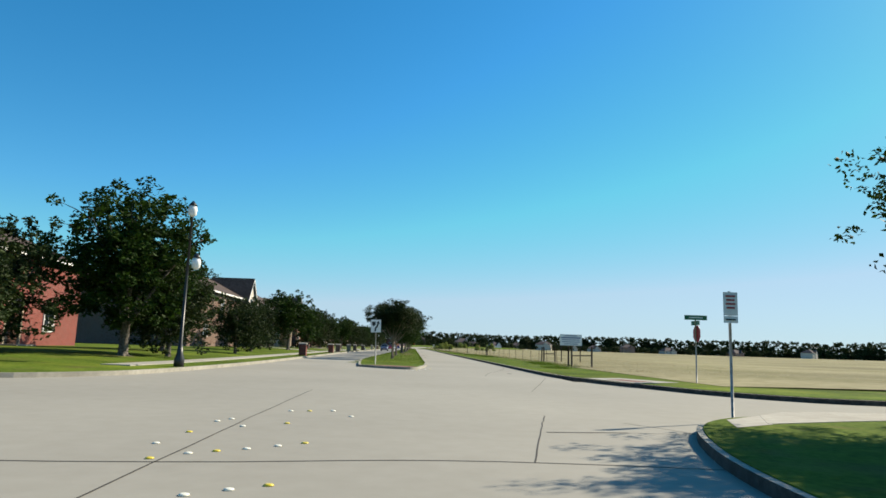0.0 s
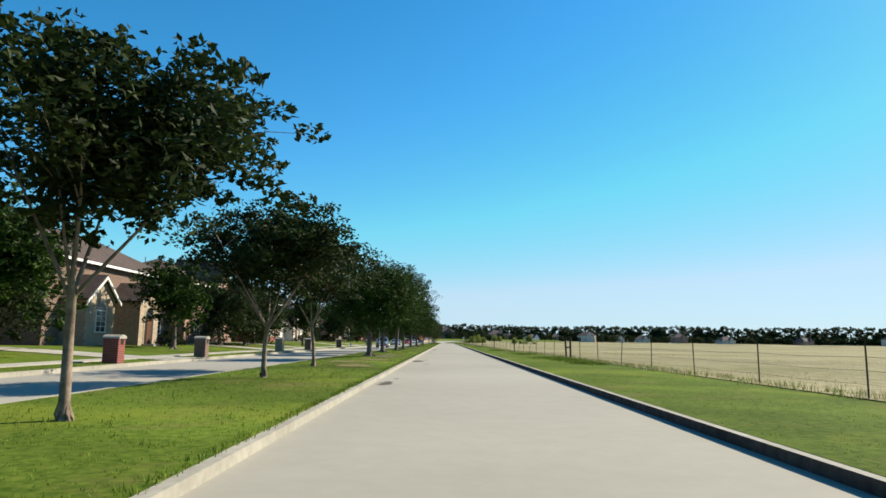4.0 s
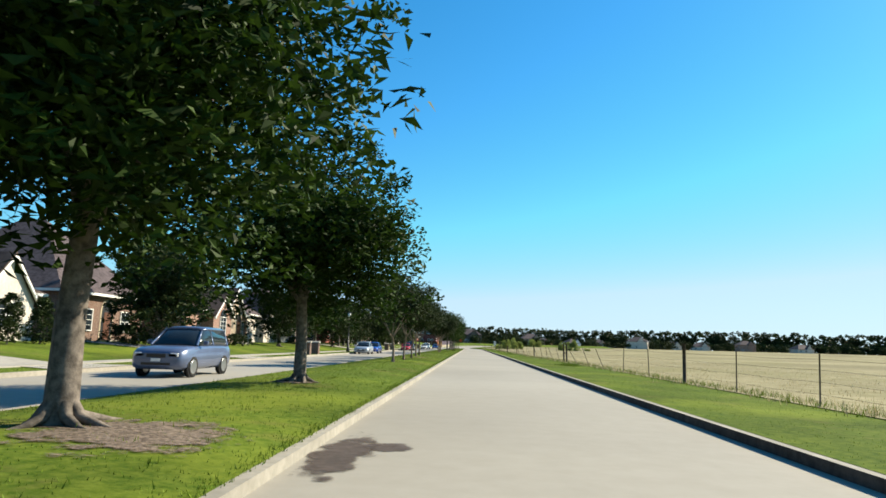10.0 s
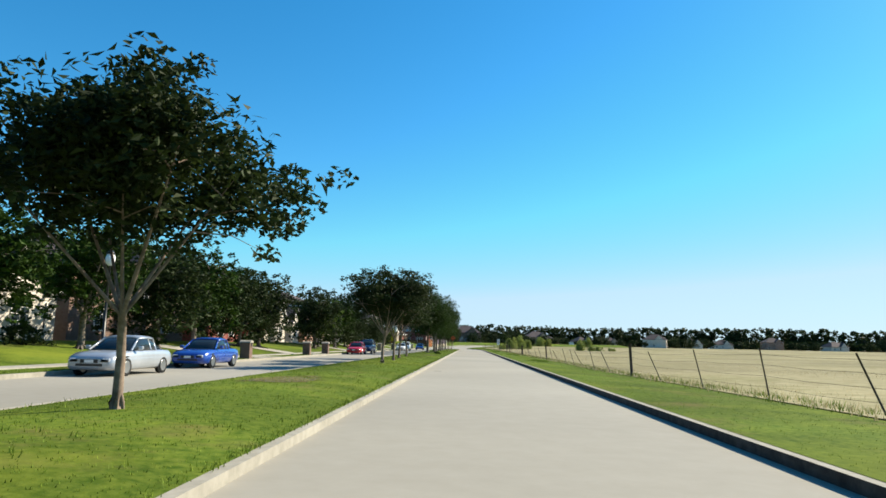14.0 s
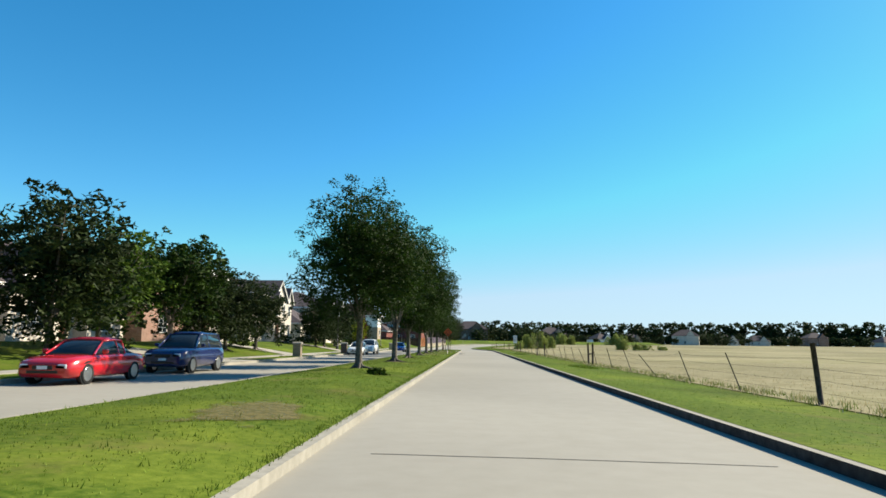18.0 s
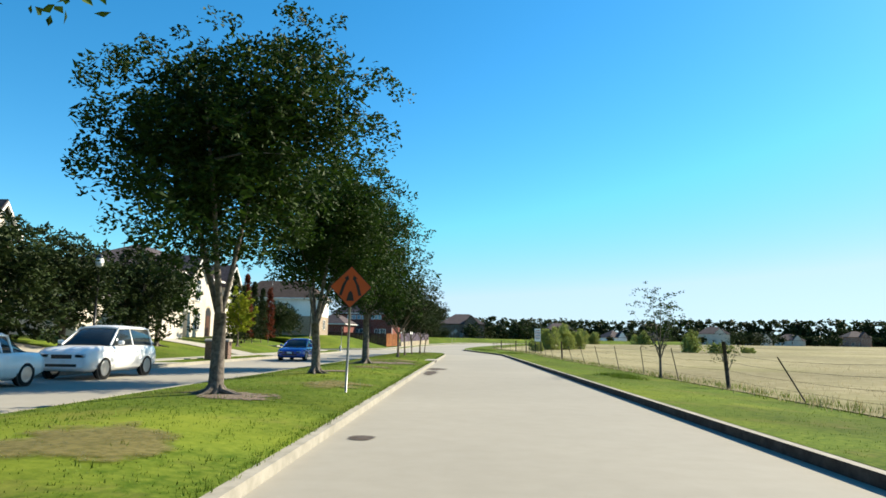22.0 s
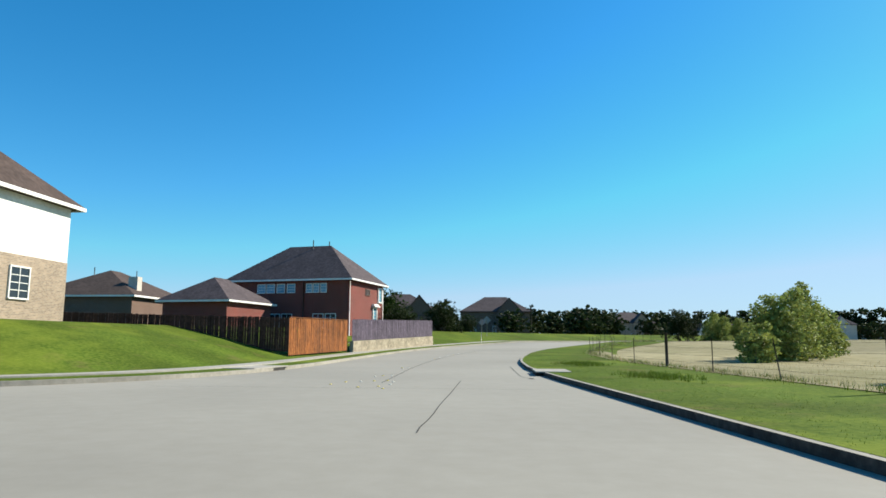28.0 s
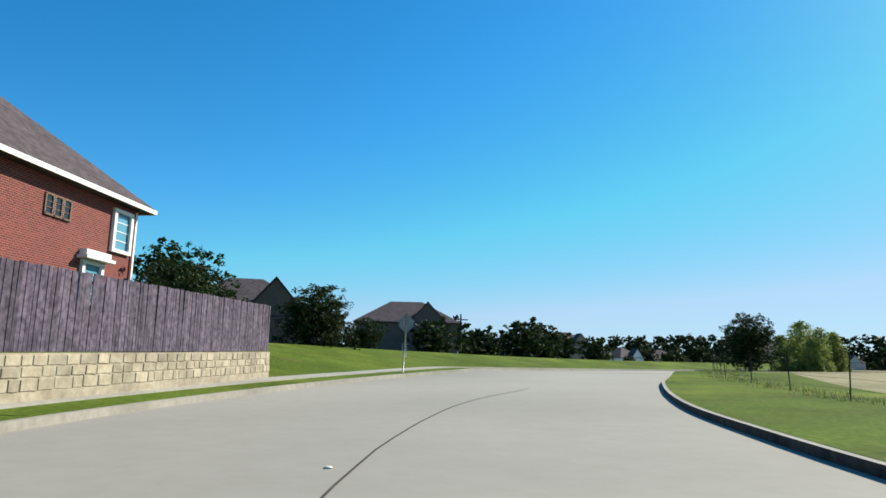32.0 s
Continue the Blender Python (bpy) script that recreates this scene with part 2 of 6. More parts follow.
M_BRICK_DARK = brick_mat("dark_brown_brick", (0.112, 0.056, 0.0385), (0.182, 0.098, 0.07), (0.238, 0.203, 0.175))
M_STUCCO = mat("cream_stucco", (0.45, 0.405, 0.355), (0.56, 0.515, 0.455), scale=6, rough=0.95, bump=0.2, coarse=0.6, dark=0.88)
M_STONE = mat("cream_limestone", (0.294, 0.245, 0.175), (0.434, 0.378, 0.28), scale=5, rough=0.95, bump=0.4, coarse=1.0, dark=0.75, obj=0.2)
M_TRIM = mat("white_trim", (0.66, 0.65, 0.62), (0.78, 0.77, 0.74), scale=5, rough=0.6, bump=0.02, dark=0.9)
M_DOOR = mat("dark_wood_door", (0.063, 0.0245, 0.014), (0.112, 0.049, 0.028), scale=8, rough=0.5, bump=0.1)
M_REDDOOR = mat("red_door", (0.21, 0.021, 0.014), (0.266, 0.035, 0.021), scale=8, rough=0.5, bump=0.1)
M_PANE = glossy("dark_window_glass", (0.02, 0.028, 0.035), 0.06)
M_PANEB = glossy("sky_blue_window_glass", (0.12, 0.3, 0.42), 0.08)
M_FENCE_GREY = mat("weathered_fence_boards", (0.05, 0.038, 0.06), (0.15, 0.122, 0.16), scale=7, rough=0.95, bump=0.4, coarse=1.5, dark=0.7, obj=0.25)
M_FENCE_CEDAR = mat("stained_cedar_boards", (0.154, 0.0455, 0.0084), (0.28, 0.098, 0.021), scale=5, rough=0.85, bump=0.3, coarse=1.2, dark=0.7, obj=0.3)
M_FENCE_DARK = mat("dark_fence_boards", (0.042, 0.021, 0.0175), (0.084, 0.0455, 0.035), scale=6, rough=0.95, bump=0.3, coarse=1.2, obj=0.2)
M_TYRE = mat("tyre_rubber", (0.012, 0.012, 0.012), (0.022, 0.022, 0.022), scale=20, rough=0.9, bump=0.1, world_space=False)
M_RIM = glossy("alloy_rim", (0.5, 0.5, 0.5), 0.3, 0.9)
M_LIGHT = glossy("headlamp_glass", (0.55, 0.56, 0.58), 0.1)
M_TAIL = glossy("tail_lamp", (0.245, 0.007, 0.007), 0.2)
M_BOTTS = glossy("white_ceramic_marker", (0.75, 0.72, 0.6), 0.35)
M_BOTTSY = glossy("yellow_marker", (0.65, 0.5, 0.04), 0.35)
M_HYDRANT = glossy("blue_hydrant_paint", (0.07, 0.154, 0.294), 0.45)
M_PAVER = brick_mat("red_pavers", (0.168, 0.07, 0.056), (0.238, 0.112, 0.091), (0.21, 0.175, 0.154))


# ---- mesh helpers ----
def part(name, bm, material, parent=None, label=""):
    me = bpy.data.meshes.new(name)
    bm.to_mesh(me)
    bm.free()
    me.materials.append(material)
    ob = new(name, me)
    if parent:
        ob.parent = parent
    if label:
        ob["label"] = label
    return ob


def piece(name, me, parent, m=None):
    """One more object on a shared mesh."""
    ob = new(name, me)
    ob.parent = parent
    if m is not None:
        ob.matrix_basis = m
    return ob


def thing(name, m, label, category, group="", kind=""):
    ob = new(name)
    ob.matrix_basis = m
    ob.empty_display_size = 0.2
    return tagged(ob, label, category, group, kind)


def box(bm, x0, x1, y0, y1, z0, z1, bevel=0.0):
    r = bmesh.ops.create_cube(bm, size=1.0, matrix=Matrix.Translation(((x0 + x1) / 2, (y0 + y1) / 2, (z0 + z1) / 2)) @ Matrix.Diagonal((x1 - x0, y1 - y0, z1 - z0, 1)))
    if bevel:
        es = list({e for v in r["verts"] for e in v.link_edges})
        bmesh.ops.bevel(bm, geom=es, offset=bevel, segments=1, affect="EDGES")
    return bm


def boxed(*a, **k):
    return box(bmesh.new(), *a, **k)


def tube(bm, pts, radii, sides=8, cap=True):
    """A tapered tube through the points."""
    rings = []
    n = len(pts)
    for i in range(n):
        p = Vector(pts[i])
        d = (Vector(pts[min(i + 1, n - 1)]) - Vector(pts[max(i - 1, 0)])).normalized()
        a = d.cross(Vector((0, 0, 1))) if abs(d.z) < 0.95 else d.cross(Vector((1, 0, 0)))
        a.normalize()
        b = d.cross(a)
        rings.append([bm.verts.new(p + radii[i] * (a * math.cos(2 * math.pi * k / sides) + b * math.sin(2 * math.pi * k / sides))) for k in range(sides)])
    for r0, r1 in zip(rings, rings[1:]):
        for k in range(sides):
            f = bm.faces.new((r0[k], r0[(k + 1) % sides], r1[(k + 1) % sides], r1[k]))
            f.smooth = True
    if cap:
        bm.faces.new(rings[0])
        bm.faces.new(rings[-1][::-1])
    return bm


def lathe(bm, profile, sides=16, m=None):
    """Turned round z: profile of (radius, height)."""
    rings = [[bm.verts.new((r * math.cos(2 * math.pi * k / sides), r * math.sin(2 * math.pi * k / sides), z)) for k in range(sides)] for r, z in profile]
    for r0, r1 in zip(rings, rings[1:]):
        for k in range(sides):
            f = bm.faces.new((r0[k], r0[(k + 1) % sides], r1[(k + 1) % sides], r1[k]))
            f.smooth = True
    bm.faces.new(rings[0][::-1])
    bm.faces.new(rings[-1])
    if m is not None:
        bmesh.ops.transform(bm, matrix=m, verts=[v for r in rings for v in r])
    return bm


def prism(bm, outline, z0, z1):
    """An upright slab over an outline of (x, y) corners."""
    lo = [bm.verts.new((x, y, z0)) for x, y in outline]
    hi = [bm.verts.new((x, y, z1)) for x, y in outline]
    n = len(outline)
    for i in range(n):
        bm.faces.new((lo[i], lo[(i + 1) % n], hi[(i + 1) % n], hi[i]))
    f = bm.faces.new(hi)
    g = bm.faces.new(lo[::-1])
    bmesh.ops.triangulate(bm, faces=[f, g])
    bmesh.ops.recalc_face_normals(bm, faces=bm.faces[:])
    return bm


def ribbon(bm, left, right, z0, z1):
    """A slab between two lines of equally many (x, y) points."""
    rows = [[bm.verts.new((*p, z)) for p, z in ((a, z0), (a, z1), (b, z1), (b, z0))] for a, b in zip(left, right)]
    for r0, r1 in zip(rows, rows[1:]):
        for k in range(3):
            bm.faces.new((r0[k], r1[k], r1[k + 1], r0[k + 1]))
    bm.faces.new(rows[0])
    bm.faces.new(rows[-1][::-1])
    bmesh.ops.recalc_face_normals(bm, faces=bm.faces[:])
    return bm


def offset(line, d):
    """The line moved d metres to its right."""
    out = []
    for i, p in enumerate(line):
        a, b = line[max(i - 1, 0)], line[min(i + 1, len(line) - 1)]
        dx, dy = b[0] - a[0], b[1] - a[1]
        s = math.hypot(dx, dy)
        out.append((p[0] + d * dy / s, p[1] - d * dx / s))
    return out


def smooth_line(pts, n=8):
    """A curve through the points (Catmull-Rom)."""
    out = []
    for i in range(len(pts) - 1):
        p0, p1, p2, p3 = (Vector(pts[max(min(j, len(pts) - 1), 0)]) for j in (i - 1, i, i + 1, i + 2))
        for k in range(n):
            t = k / n
            q = 0.5 * (2 * p1 + (p2 - p0) * t + (2 * p0 - 5 * p1 + 4 * p2 - p3) * t * t + (3 * p1 - p0 - 3 * p2 + p3) * t ** 3)
            out.append((q.x, q.y))
    out.append(tuple(pts[-1]))
    return out


# ---- ground, roads, kerbs ----
def rise(y):
    """The road climbs gently past the last junction."""
    t = min(max(0.0, y - 428.0), 60.0)
    return 0.0003 * t * t


def soft_step(u):
    u = min(max(u, 0.0), 1.0)
    return u * u * (3 - 2 * u)


def elev(x, y):
    """The road's climb, and the slight swell of the land towards the woods."""
    return rise(y) + 1.2 * soft_step(max((y - 440) / 400, (x - 100) / 480)) * soft_step((x - 8) / 90) * soft_step((y + 60) / 160)


def lay(bm):
    for v in bm.verts:
        v.co.z += elev(v.co.x, v.co.y)
    return bm


def ys(a, b, step=6.0):
    n = max(2, int((b - a) / step))
    return [a + (b - a) * i / n for i in range(n + 1)]


def structure(name, bm, m, label, category):
    return tagged(part(name, bm, m), label, category, kind="structure")


bm = bmesh.new()
bmesh.ops.create_grid(bm, x_segments=30, y_segments=30, size=2600, matrix=Matrix.Translation((0, 300, -0.3)))
structure("ground", bm, M_LAND, "flat dry grassland reaching the horizon", "ground")

# left kerb line of the other carriageway, and the outer line after the median ends
FAR_KERB = smooth_line([(-45, 19), (-24, 19.3), (-15, 20.2), (-11.8, 23), (-10.6, 28), (-10.2, 40), (-10.6, 60), (-11.1, 80), (-11.7, 100), (-12, 120), (-12, 160), (-12, 200), (-12, 260), (-12, 310), (-12, 350), (-12, 375), (-12, 388), (-12.3, 394), (-13.6, 398.6), (-17.5, 402), (-45, 402.8)], 6)
FAR_KERB2 = smooth_line([(-45, 411.8), (-24, 412.6), (-16, 414.5), (-12, 418), (-9.9, 422.5), (-9.1, 429), (-8.9, 441), (-8.2, 453), (-6.6, 463.5), (-2.9, 475), (3.6, 488), (12, 502), (30, 528), (60, 557), (100, 583)], 6)
RIGHT_KERB = smooth_line([(44, 20.0), (20, 20.0), (13, 20.2), (10.6, 21.2), (9.0, 23.2), (8.0, 25.8), (6.8, 29.2), (6.15, 34), (6, 40), (6, 60), (6, 120), (6, 200), (6, 300), (6, 378), (5.7, 391), (4.3, 403), (2.95, 415), (2.2, 422), (1.78, 428), (1.72, 431), (1.75, 437), (2.1, 443), (2.55, 447.5), (3.05, 452), (3.95, 457), (5.4, 463), (8.3, 471), (11.9, 479), (20, 494), (36, 513), (60, 535), (100, 560)], 8)
RIGHT_NEAR = smooth_line([(1.6, -60), (1.8, -20), (2.0, 0), (2.3, 6), (2.9, 9.5), (4.2, 12.6), (6.5, 14.2), (11, 15.0), (44, 15.6)], 8)
MEDIAN = smooth_line([(-4.3, 41.7), (-2.8, 39.9), (-1.5, 39.1), (-0.8, 39.8), (-0.45, 42), (-0.1, 46), (0, 52)], 5) + [(0, y) for y in ys(60, 378, 8)] + smooth_line([(0, 384), (-0.25, 390), (-0.9, 394), (-2.2, 395.2), (-4.0, 393.8)], 5) + smooth_line([(-5.4, 387), (-5.6, 340), (-5.6, 200), (-5.6, 120), (-5.6, 80), (-5.5, 60), (-4.7, 46)], 6)



def at_y(line, y):
    for a, b in zip(line, line[1:]):
        if min(a[1], b[1]) <= y <= max(a[1], b[1]) and a[1] != b[1]:
            return a[0] + (b[0] - a[0]) * (y - a[1]) / (b[1] - a[1])
    return None


# road surface: one broad sheet of pale concrete under both carriageways, and the side street
bm = boxed(-72, 6.1, -90, 428, -0.25, 0.0)
structure("road", bm, M_CONC, "pale concrete street with fine joints and stains", "road")
bm = boxed(6.1, 60, -90, 30, -0.25, 0.0)
structure("road", bm, M_CONC, "pale concrete side street at the corner", "road")
far = [(-9.6, 428)] + [p for p in FAR_KERB2 if p[1] > 429]
bm = lay(ribbon(bmesh.new(), offset(far, -0.1), offset(far, 15), -0.25, -0.004))
structure("road", bm, M_CONC, "pale concrete street curving to the right", "road")


def kerbed(name, inner, width, height, label, m=M_KERB):
    """A kerb along a line, the road on its left (width > 0 goes to the right)."""
    b = ribbon(bmesh.new(), inner, offset(inner, width), -0.2, height)
    es = [e for e in b.edges if all(abs(v.co.z - height) < 1e-4 for v in e.verts)]
    lay(b)
    o = structure(name, b, m, label, "kerb")
    if m == M_KERB_SHADE:
        # the face carries its shade as dark colour, the top keeps pale concrete
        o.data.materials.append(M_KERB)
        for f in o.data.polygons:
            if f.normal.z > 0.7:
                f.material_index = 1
    return o


kerbed("kerb", RIGHT_KERB, 0.16, 0.15, "concrete kerb beside the grass verge, its face darkened for shade", M_KERB_SHADE)
kerbed("kerb", RIGHT_NEAR, 0.16, 0.15, "concrete kerb round the street corner, its face darkened for shade", M_KERB_SHADE)
kerbed("kerb", FAR_KERB, -0.16, 0.15, "pale concrete kerb along the front lawns")
kerbed("kerb", FAR_KERB2, -0.16, 0.15, "pale concrete kerb beside the sloping lawn")
closed = MEDIAN + [MEDIAN[0]]
kerbed("kerb", closed, -0.15, 0.125, "pale concrete kerb round the planted median")



def med_z(x, y):
    """The median is banked up a little along its middle."""
    return 0.12 + 0.17 * max(0.0, 1 - ((x + 2.8) / 2.65) ** 2) * soft_step((y - 60) / 60) * soft_step((396 - y) / 26)


inner_med = offset(closed, -0.15)[:-1]


def across(line, y):
    """The outermost places where a closed line meets one y."""
    hits = [a[0] + (b[0] - a[0]) * (y - a[1]) / (b[1] - a[1]) for a, b in zip(line, line[1:] + line[:1]) if min(a[1], b[1]) <= y < max(a[1], b[1])]
    return (min(hits), max(hits)) if len(hits) > 1 else None


bm = bmesh.new()
rows = []
for y in [39.35, 39.5, 39.8, 40.1, 40.5, 41, 41.5, 42, 43] + ys(44, 386, 2.5) + [387.5, 389, 390, 391, 392, 393, 393.6, 394.2, 394.6, 394.9]:
    e = across(inner_med, y)
    if e:
        rows.append([bm.verts.new((e[0] + (e[1] - e[0]) * k / 10, y, med_z(e[0] + (e[1] - e[0]) * k / 10, y) + 0.012 * noise.noise((k * 0.8, y * 0.35, 2.0)))) for k in range(11)])
for r0, r1 in zip(rows, rows[1:]):
    for k in range(10):
        bm.faces.new((r0[k], r0[k + 1], r1[k + 1], r1[k])).smooth = True
structure("median", bm, M_GRASS, "mown grass median with bare patches under trees", "grass")

# right verge and pasture, parted by the fence line
FENCE_LINE = [(11.0, 51.6), (11.6, 70), (11.3, 100), (10.95, 130), (10.9, 150), (10.3, 190), (10.2, 215), (10.3, 245), (10.8, 262), (10.8, 300), (10.7, 340), (10.4, 370), (10.0, 392), (10.0, 408), (8.6, 424), (7.4, 438), (7.6, 450), (10.6, 464), (14.5, 478), (23, 496), (36, 512), (60, 534)]
DIP = ((130, 0.15), (150, -0.02), (190, 0.1), (215, 0.1), (250, -0.08), (330, -0.08), (350, -0.04), (380, 0.0), (400, 0.1), (430, 0.15))


def fence_x(y):
    return float(np.interp(y, [p[1] for p in FENCE_LINE], [p[0] for p in FENCE_LINE]))


def foot_z(y):
    """Height of the ground along the fence, which lies a little under the road in places."""
    return float(np.interp(y, [p[0] for p in DIP], [p[1] for p in DIP])) + rise(y)


def verge_z(x, y):
    """Height of the mown verge between kerb and fence."""
    e = 6.0 if y < 380 else (at_y(RIGHT_KERB[60:], y) or 6.0)
    return 0.155 + rise(y) + (foot_z(y) - 0.15 - rise(y)) * soft_step((x - e - 0.3) / max(1.0, fence_x(y) - e - 0.3))


v_in = offset(RIGHT_KERB, 0.135)
SPLIT = 7 * 8
bm = prism(bmesh.new(), v_in[:SPLIT + 1] + [(12.7, v_in[SPLIT][1]), (44, v_in[SPLIT][1])], -0.2, 0.165)
structure("verge", bm, M_GRASS, "mown grass corner beside the pasture", "grass")
v_in = v_in[SPLIT:]
bm = bmesh.new()
rows = []
for p in smooth_line(v_in, 3):
    w = max(3.0, fence_x(p[1]) + 1.0 - p[0]) if p[1] < 450 else 6.5
    rows.append([bm.verts.new((p[0] + w * k / 8, p[1] - (2.0 * k / 8 if p[1] > 400 else 0), verge_z(p[0] + w * k / 8, p[1]) if p[1] < 450 else 0.155 + elev(p[0], p[1]))) for k in range(9)])
for r0, r1 in zip(rows, rows[1:]):
    for k in range(8):
        bm.faces.new((r0[k], r0[k + 1], r1[k + 1], r1[k])).smooth = True
structure("verge", bm, M_GRASS, "strip of mown green grass beside the kerb", "grass")
bm = bmesh.new()
rows = []
for y in ys(26, 900, 9) + [1100, 1500, 2600]:
    e = at_y(RIGHT_KERB, y)
    x0 = fence_x(y) - 0.15 if y < 450 else (e or 60) + 5.0
    rows.append([bm.verts.new((x0 + s, y, 0.18 + elev(x0 + s, y) + (foot_z(y) - 0.15 - rise(y)) * soft_step((60 - s) / 50) + 0.02 * min(s, 6) * noise.noise((s * 0.07, y * 0.05, 0)))) for s in (0, 3, 8, 16, 30, 50, 80, 120, 180, 260, 340, 420, 600, 1000, 2500)])
for r0, r1 in zip(rows, rows[1:]):
    for k in range(len(r0) - 1):
        bm.faces.new((r0[k], r0[k + 1], r1[k + 1], r1[k]))
structure("pasture", bm, M_FIELD, "wide pasture of dry straw-coloured grass", "field")
bm = bmesh.new()
rows = []
for y in ys(484, 900, 8) + [1100, 1500, 2600]:
    x1 = (at_y(FAR_KERB2, y) or 77.0) - 2
    rows.append([bm.verts.new((x1 - s, y, 0.1 + elev(x1 - s, y))) for s in (240, 180, 130, 100, 75, 55, 40, 28, 18, 9, 0)])
for r0, r1 in zip(rows, rows[1:]):
    for k in range(10):
        bm.faces.new((r0[k], r0[k + 1], r1[k + 1], r1[k]))
structure("pasture", bm, M_FIELD, "rising dry grassland before the far woods", "field")
near_in = offset(RIGHT_NEAR, 0.1)
structure("verge", prism(bmesh.new(), near_in + [(60, 15.6), (60, -70), (1.8, -70)], -0.2, 0.165), M_GRASS, "mown grass corner beside the junction", "grass")

# left front lawns, rising towards the houses
PADS = ((60, 0.55), (120, 0.6), (145, 0.7), (190, 0.9), (240, 1.05), (300, 1.2), (345, 1.35), (385, 1.5), (425, 2.2), (460, 2.2), (480, 1.5), (700, 1.5))


def pad(y):
    """Height of the house plots above the street."""
    return float(np.interp(y, [p[0] for p in PADS], [p[1] for p in PADS]))


def bank(s, y):
    """Height of the lawn s metres behind the kerb."""
    p = pad(y)
    return float(np.interp(s, (0, 1.5, 3.2, 7, 11, 60), (0.14, 0.17, 0.2, 0.2 + 0.55 * (p - 0.2), p, p + 0.1)))


LAST = next(i for i, p in enumerate(FAR_KERB2) if p[1] > 458)


def lawn_z(x, y):
    """Height of the front lawns at a place."""
    return bank(-12 - x, y) if y < 400 else elev(x, y) + bank(-9 - x, y)


def lawn(name, line, label):
    b = bmesh.new()
    rr = []
    for p, q in zip(line, offset(line, -1)):
        d = (q[0] - p[0], q[1] - p[1])
        row = []
        for s in (0, 0.8, 1.5, 3.2, 5, 7, 9, 11, 25, 60):
            x, y = p[0] - s if abs(d[0]) > 0.3 else p[0] + d[0] * s, p[1] + (d[1] * s if s < 8 else d[1] * 8)
            row.append(b.verts.new((x, y, bank(s, y) + elev(x, y))))
        rr.append(row)
    for r0, r1 in zip(rr, rr[1:]):
        for k in range(9):
            b.faces.new((r0[k], r1[k], r1[k + 1], r0[k + 1])).smooth = True
    bmesh.ops.recalc_face_normals(b, faces=b.faces[:])
    return structure(name, b, M_GRASS, label, "grass")


lawn("lawn", offset(FAR_KERB[14:], -0.16), "green front lawns shaded by trees")
lawn("lawn", offset(FAR_KERB2[LAST:], -0.16), "green lawn sloping up from the kerb")


def corner_lawn():
    """The plot inside the last corner: a grid that ends at the kerb and rises with the distance from it."""
    line = [Vector((p[0], p[1])) for p in offset(FAR_KERB2[:LAST + 2], -0.16)]

    def nearest(q):
        best = None
        for a, c in zip(line, line[1:]):
            d = c - a
            k = min(max((q - a).dot(d) / d.length_squared, 0.0), 1.0)
            p = a + d * k
            r = (q - p).length
            if best is None or r < best[0]:
                best = (r, p, d.x * (q.y - a.y) - d.y * (q.x - a.x) > 0)
        return best

    b = bmesh.new()
    top = FAR_KERB2[LAST][1]
    XS = [-75, -66, -58, -52, -48] + [-45 + 1.25 * k for k in range(34)]
    YS = [411 + (top - 411) * k / 42 for k in range(43)]
    grid, keep = [], []
    for y in YS:
        row, kin = [], []
        for x in XS:
            r, p, inside = nearest(Vector((x, y)))
            q = Vector((x, y)) if inside else p
            row.append(b.verts.new((q.x, q.y, bank(r if inside else 0.0, q.y) + elev(q.x, q.y))))
            kin.append(inside)
        grid.append(row)
        keep.append(kin)
    for j in range(len(YS) - 1):
        for i in range(len(XS) - 1):
            if keep[j][i] or keep[j][i + 1] or keep[j + 1][i] or keep[j + 1][i + 1]:
                b.faces.new((grid[j][i], grid[j][i + 1], grid[j + 1][i + 1], grid[j + 1][i])).smooth = True
    bmesh.ops.delete(b, geom=[v for v in b.verts if not v.link_faces], context="VERTS")
    structure("lawn", b, M_GRASS, "green lawn sloping up from the street corner", "grass")


corner_lawn()

# sidewalks
structure("sidewalk", lay(ribbon(bmesh.new(), offset(FAR_KERB[24:], -3.0), offset(FAR_KERB[24:], -1.75), 0.0, 0.217)), M_WALK, "narrow pale concrete sidewalk across the lawns", "sidewalk")
structure("sidewalk", lay(ribbon(bmesh.new(), offset(FAR_KERB2[12:], -2.5), offset(FAR_KERB2[12:], -1.4), 0.0, 0.215)), M_WALK, "narrow pale concrete sidewalk beside the curve", "sidewalk")


# ---- trees ----
def leaf_cloud(bm, centres, per, spread, size, rnd, flat=0.7, folded=True):
    """Small folded leaves scattered round clump centres."""
    for c, k in centres:
        for _ in range(per):
            while True:
                q = Vector((rnd.uniform(-1, 1), rnd.uniform(-1, 1), rnd.uniform(-1, 1)))
                if q.length < 1:
                    break
            p = Vector(c) + Vector((q.x, q.y, q.z * flat)) * spread * k
            a = Vector((rnd.uniform(-1, 1), rnd.uniform(-1, 1), rnd.uniform(-0.6, 0.6))).normalized()
            b = a.cross(Vector((rnd.uniform(-1, 1), rnd.uniform(-1, 1), rnd.uniform(-1, 1)))).normalized()
            s = size * rnd.uniform(0.6, 1.3)
            v0, v1 = bm.verts.new(p - a * s), bm.verts.new(p + a * s)
            w = b * s * 0.55
            n = a.cross(b) * s * 0.25
            v2 = bm.verts.new(p + w + n)
            bm.faces.new((v0, v2, v1))
            if folded:
                bm.faces.new((v0, v1, bm.verts.new(p - w + n)))
    return bm


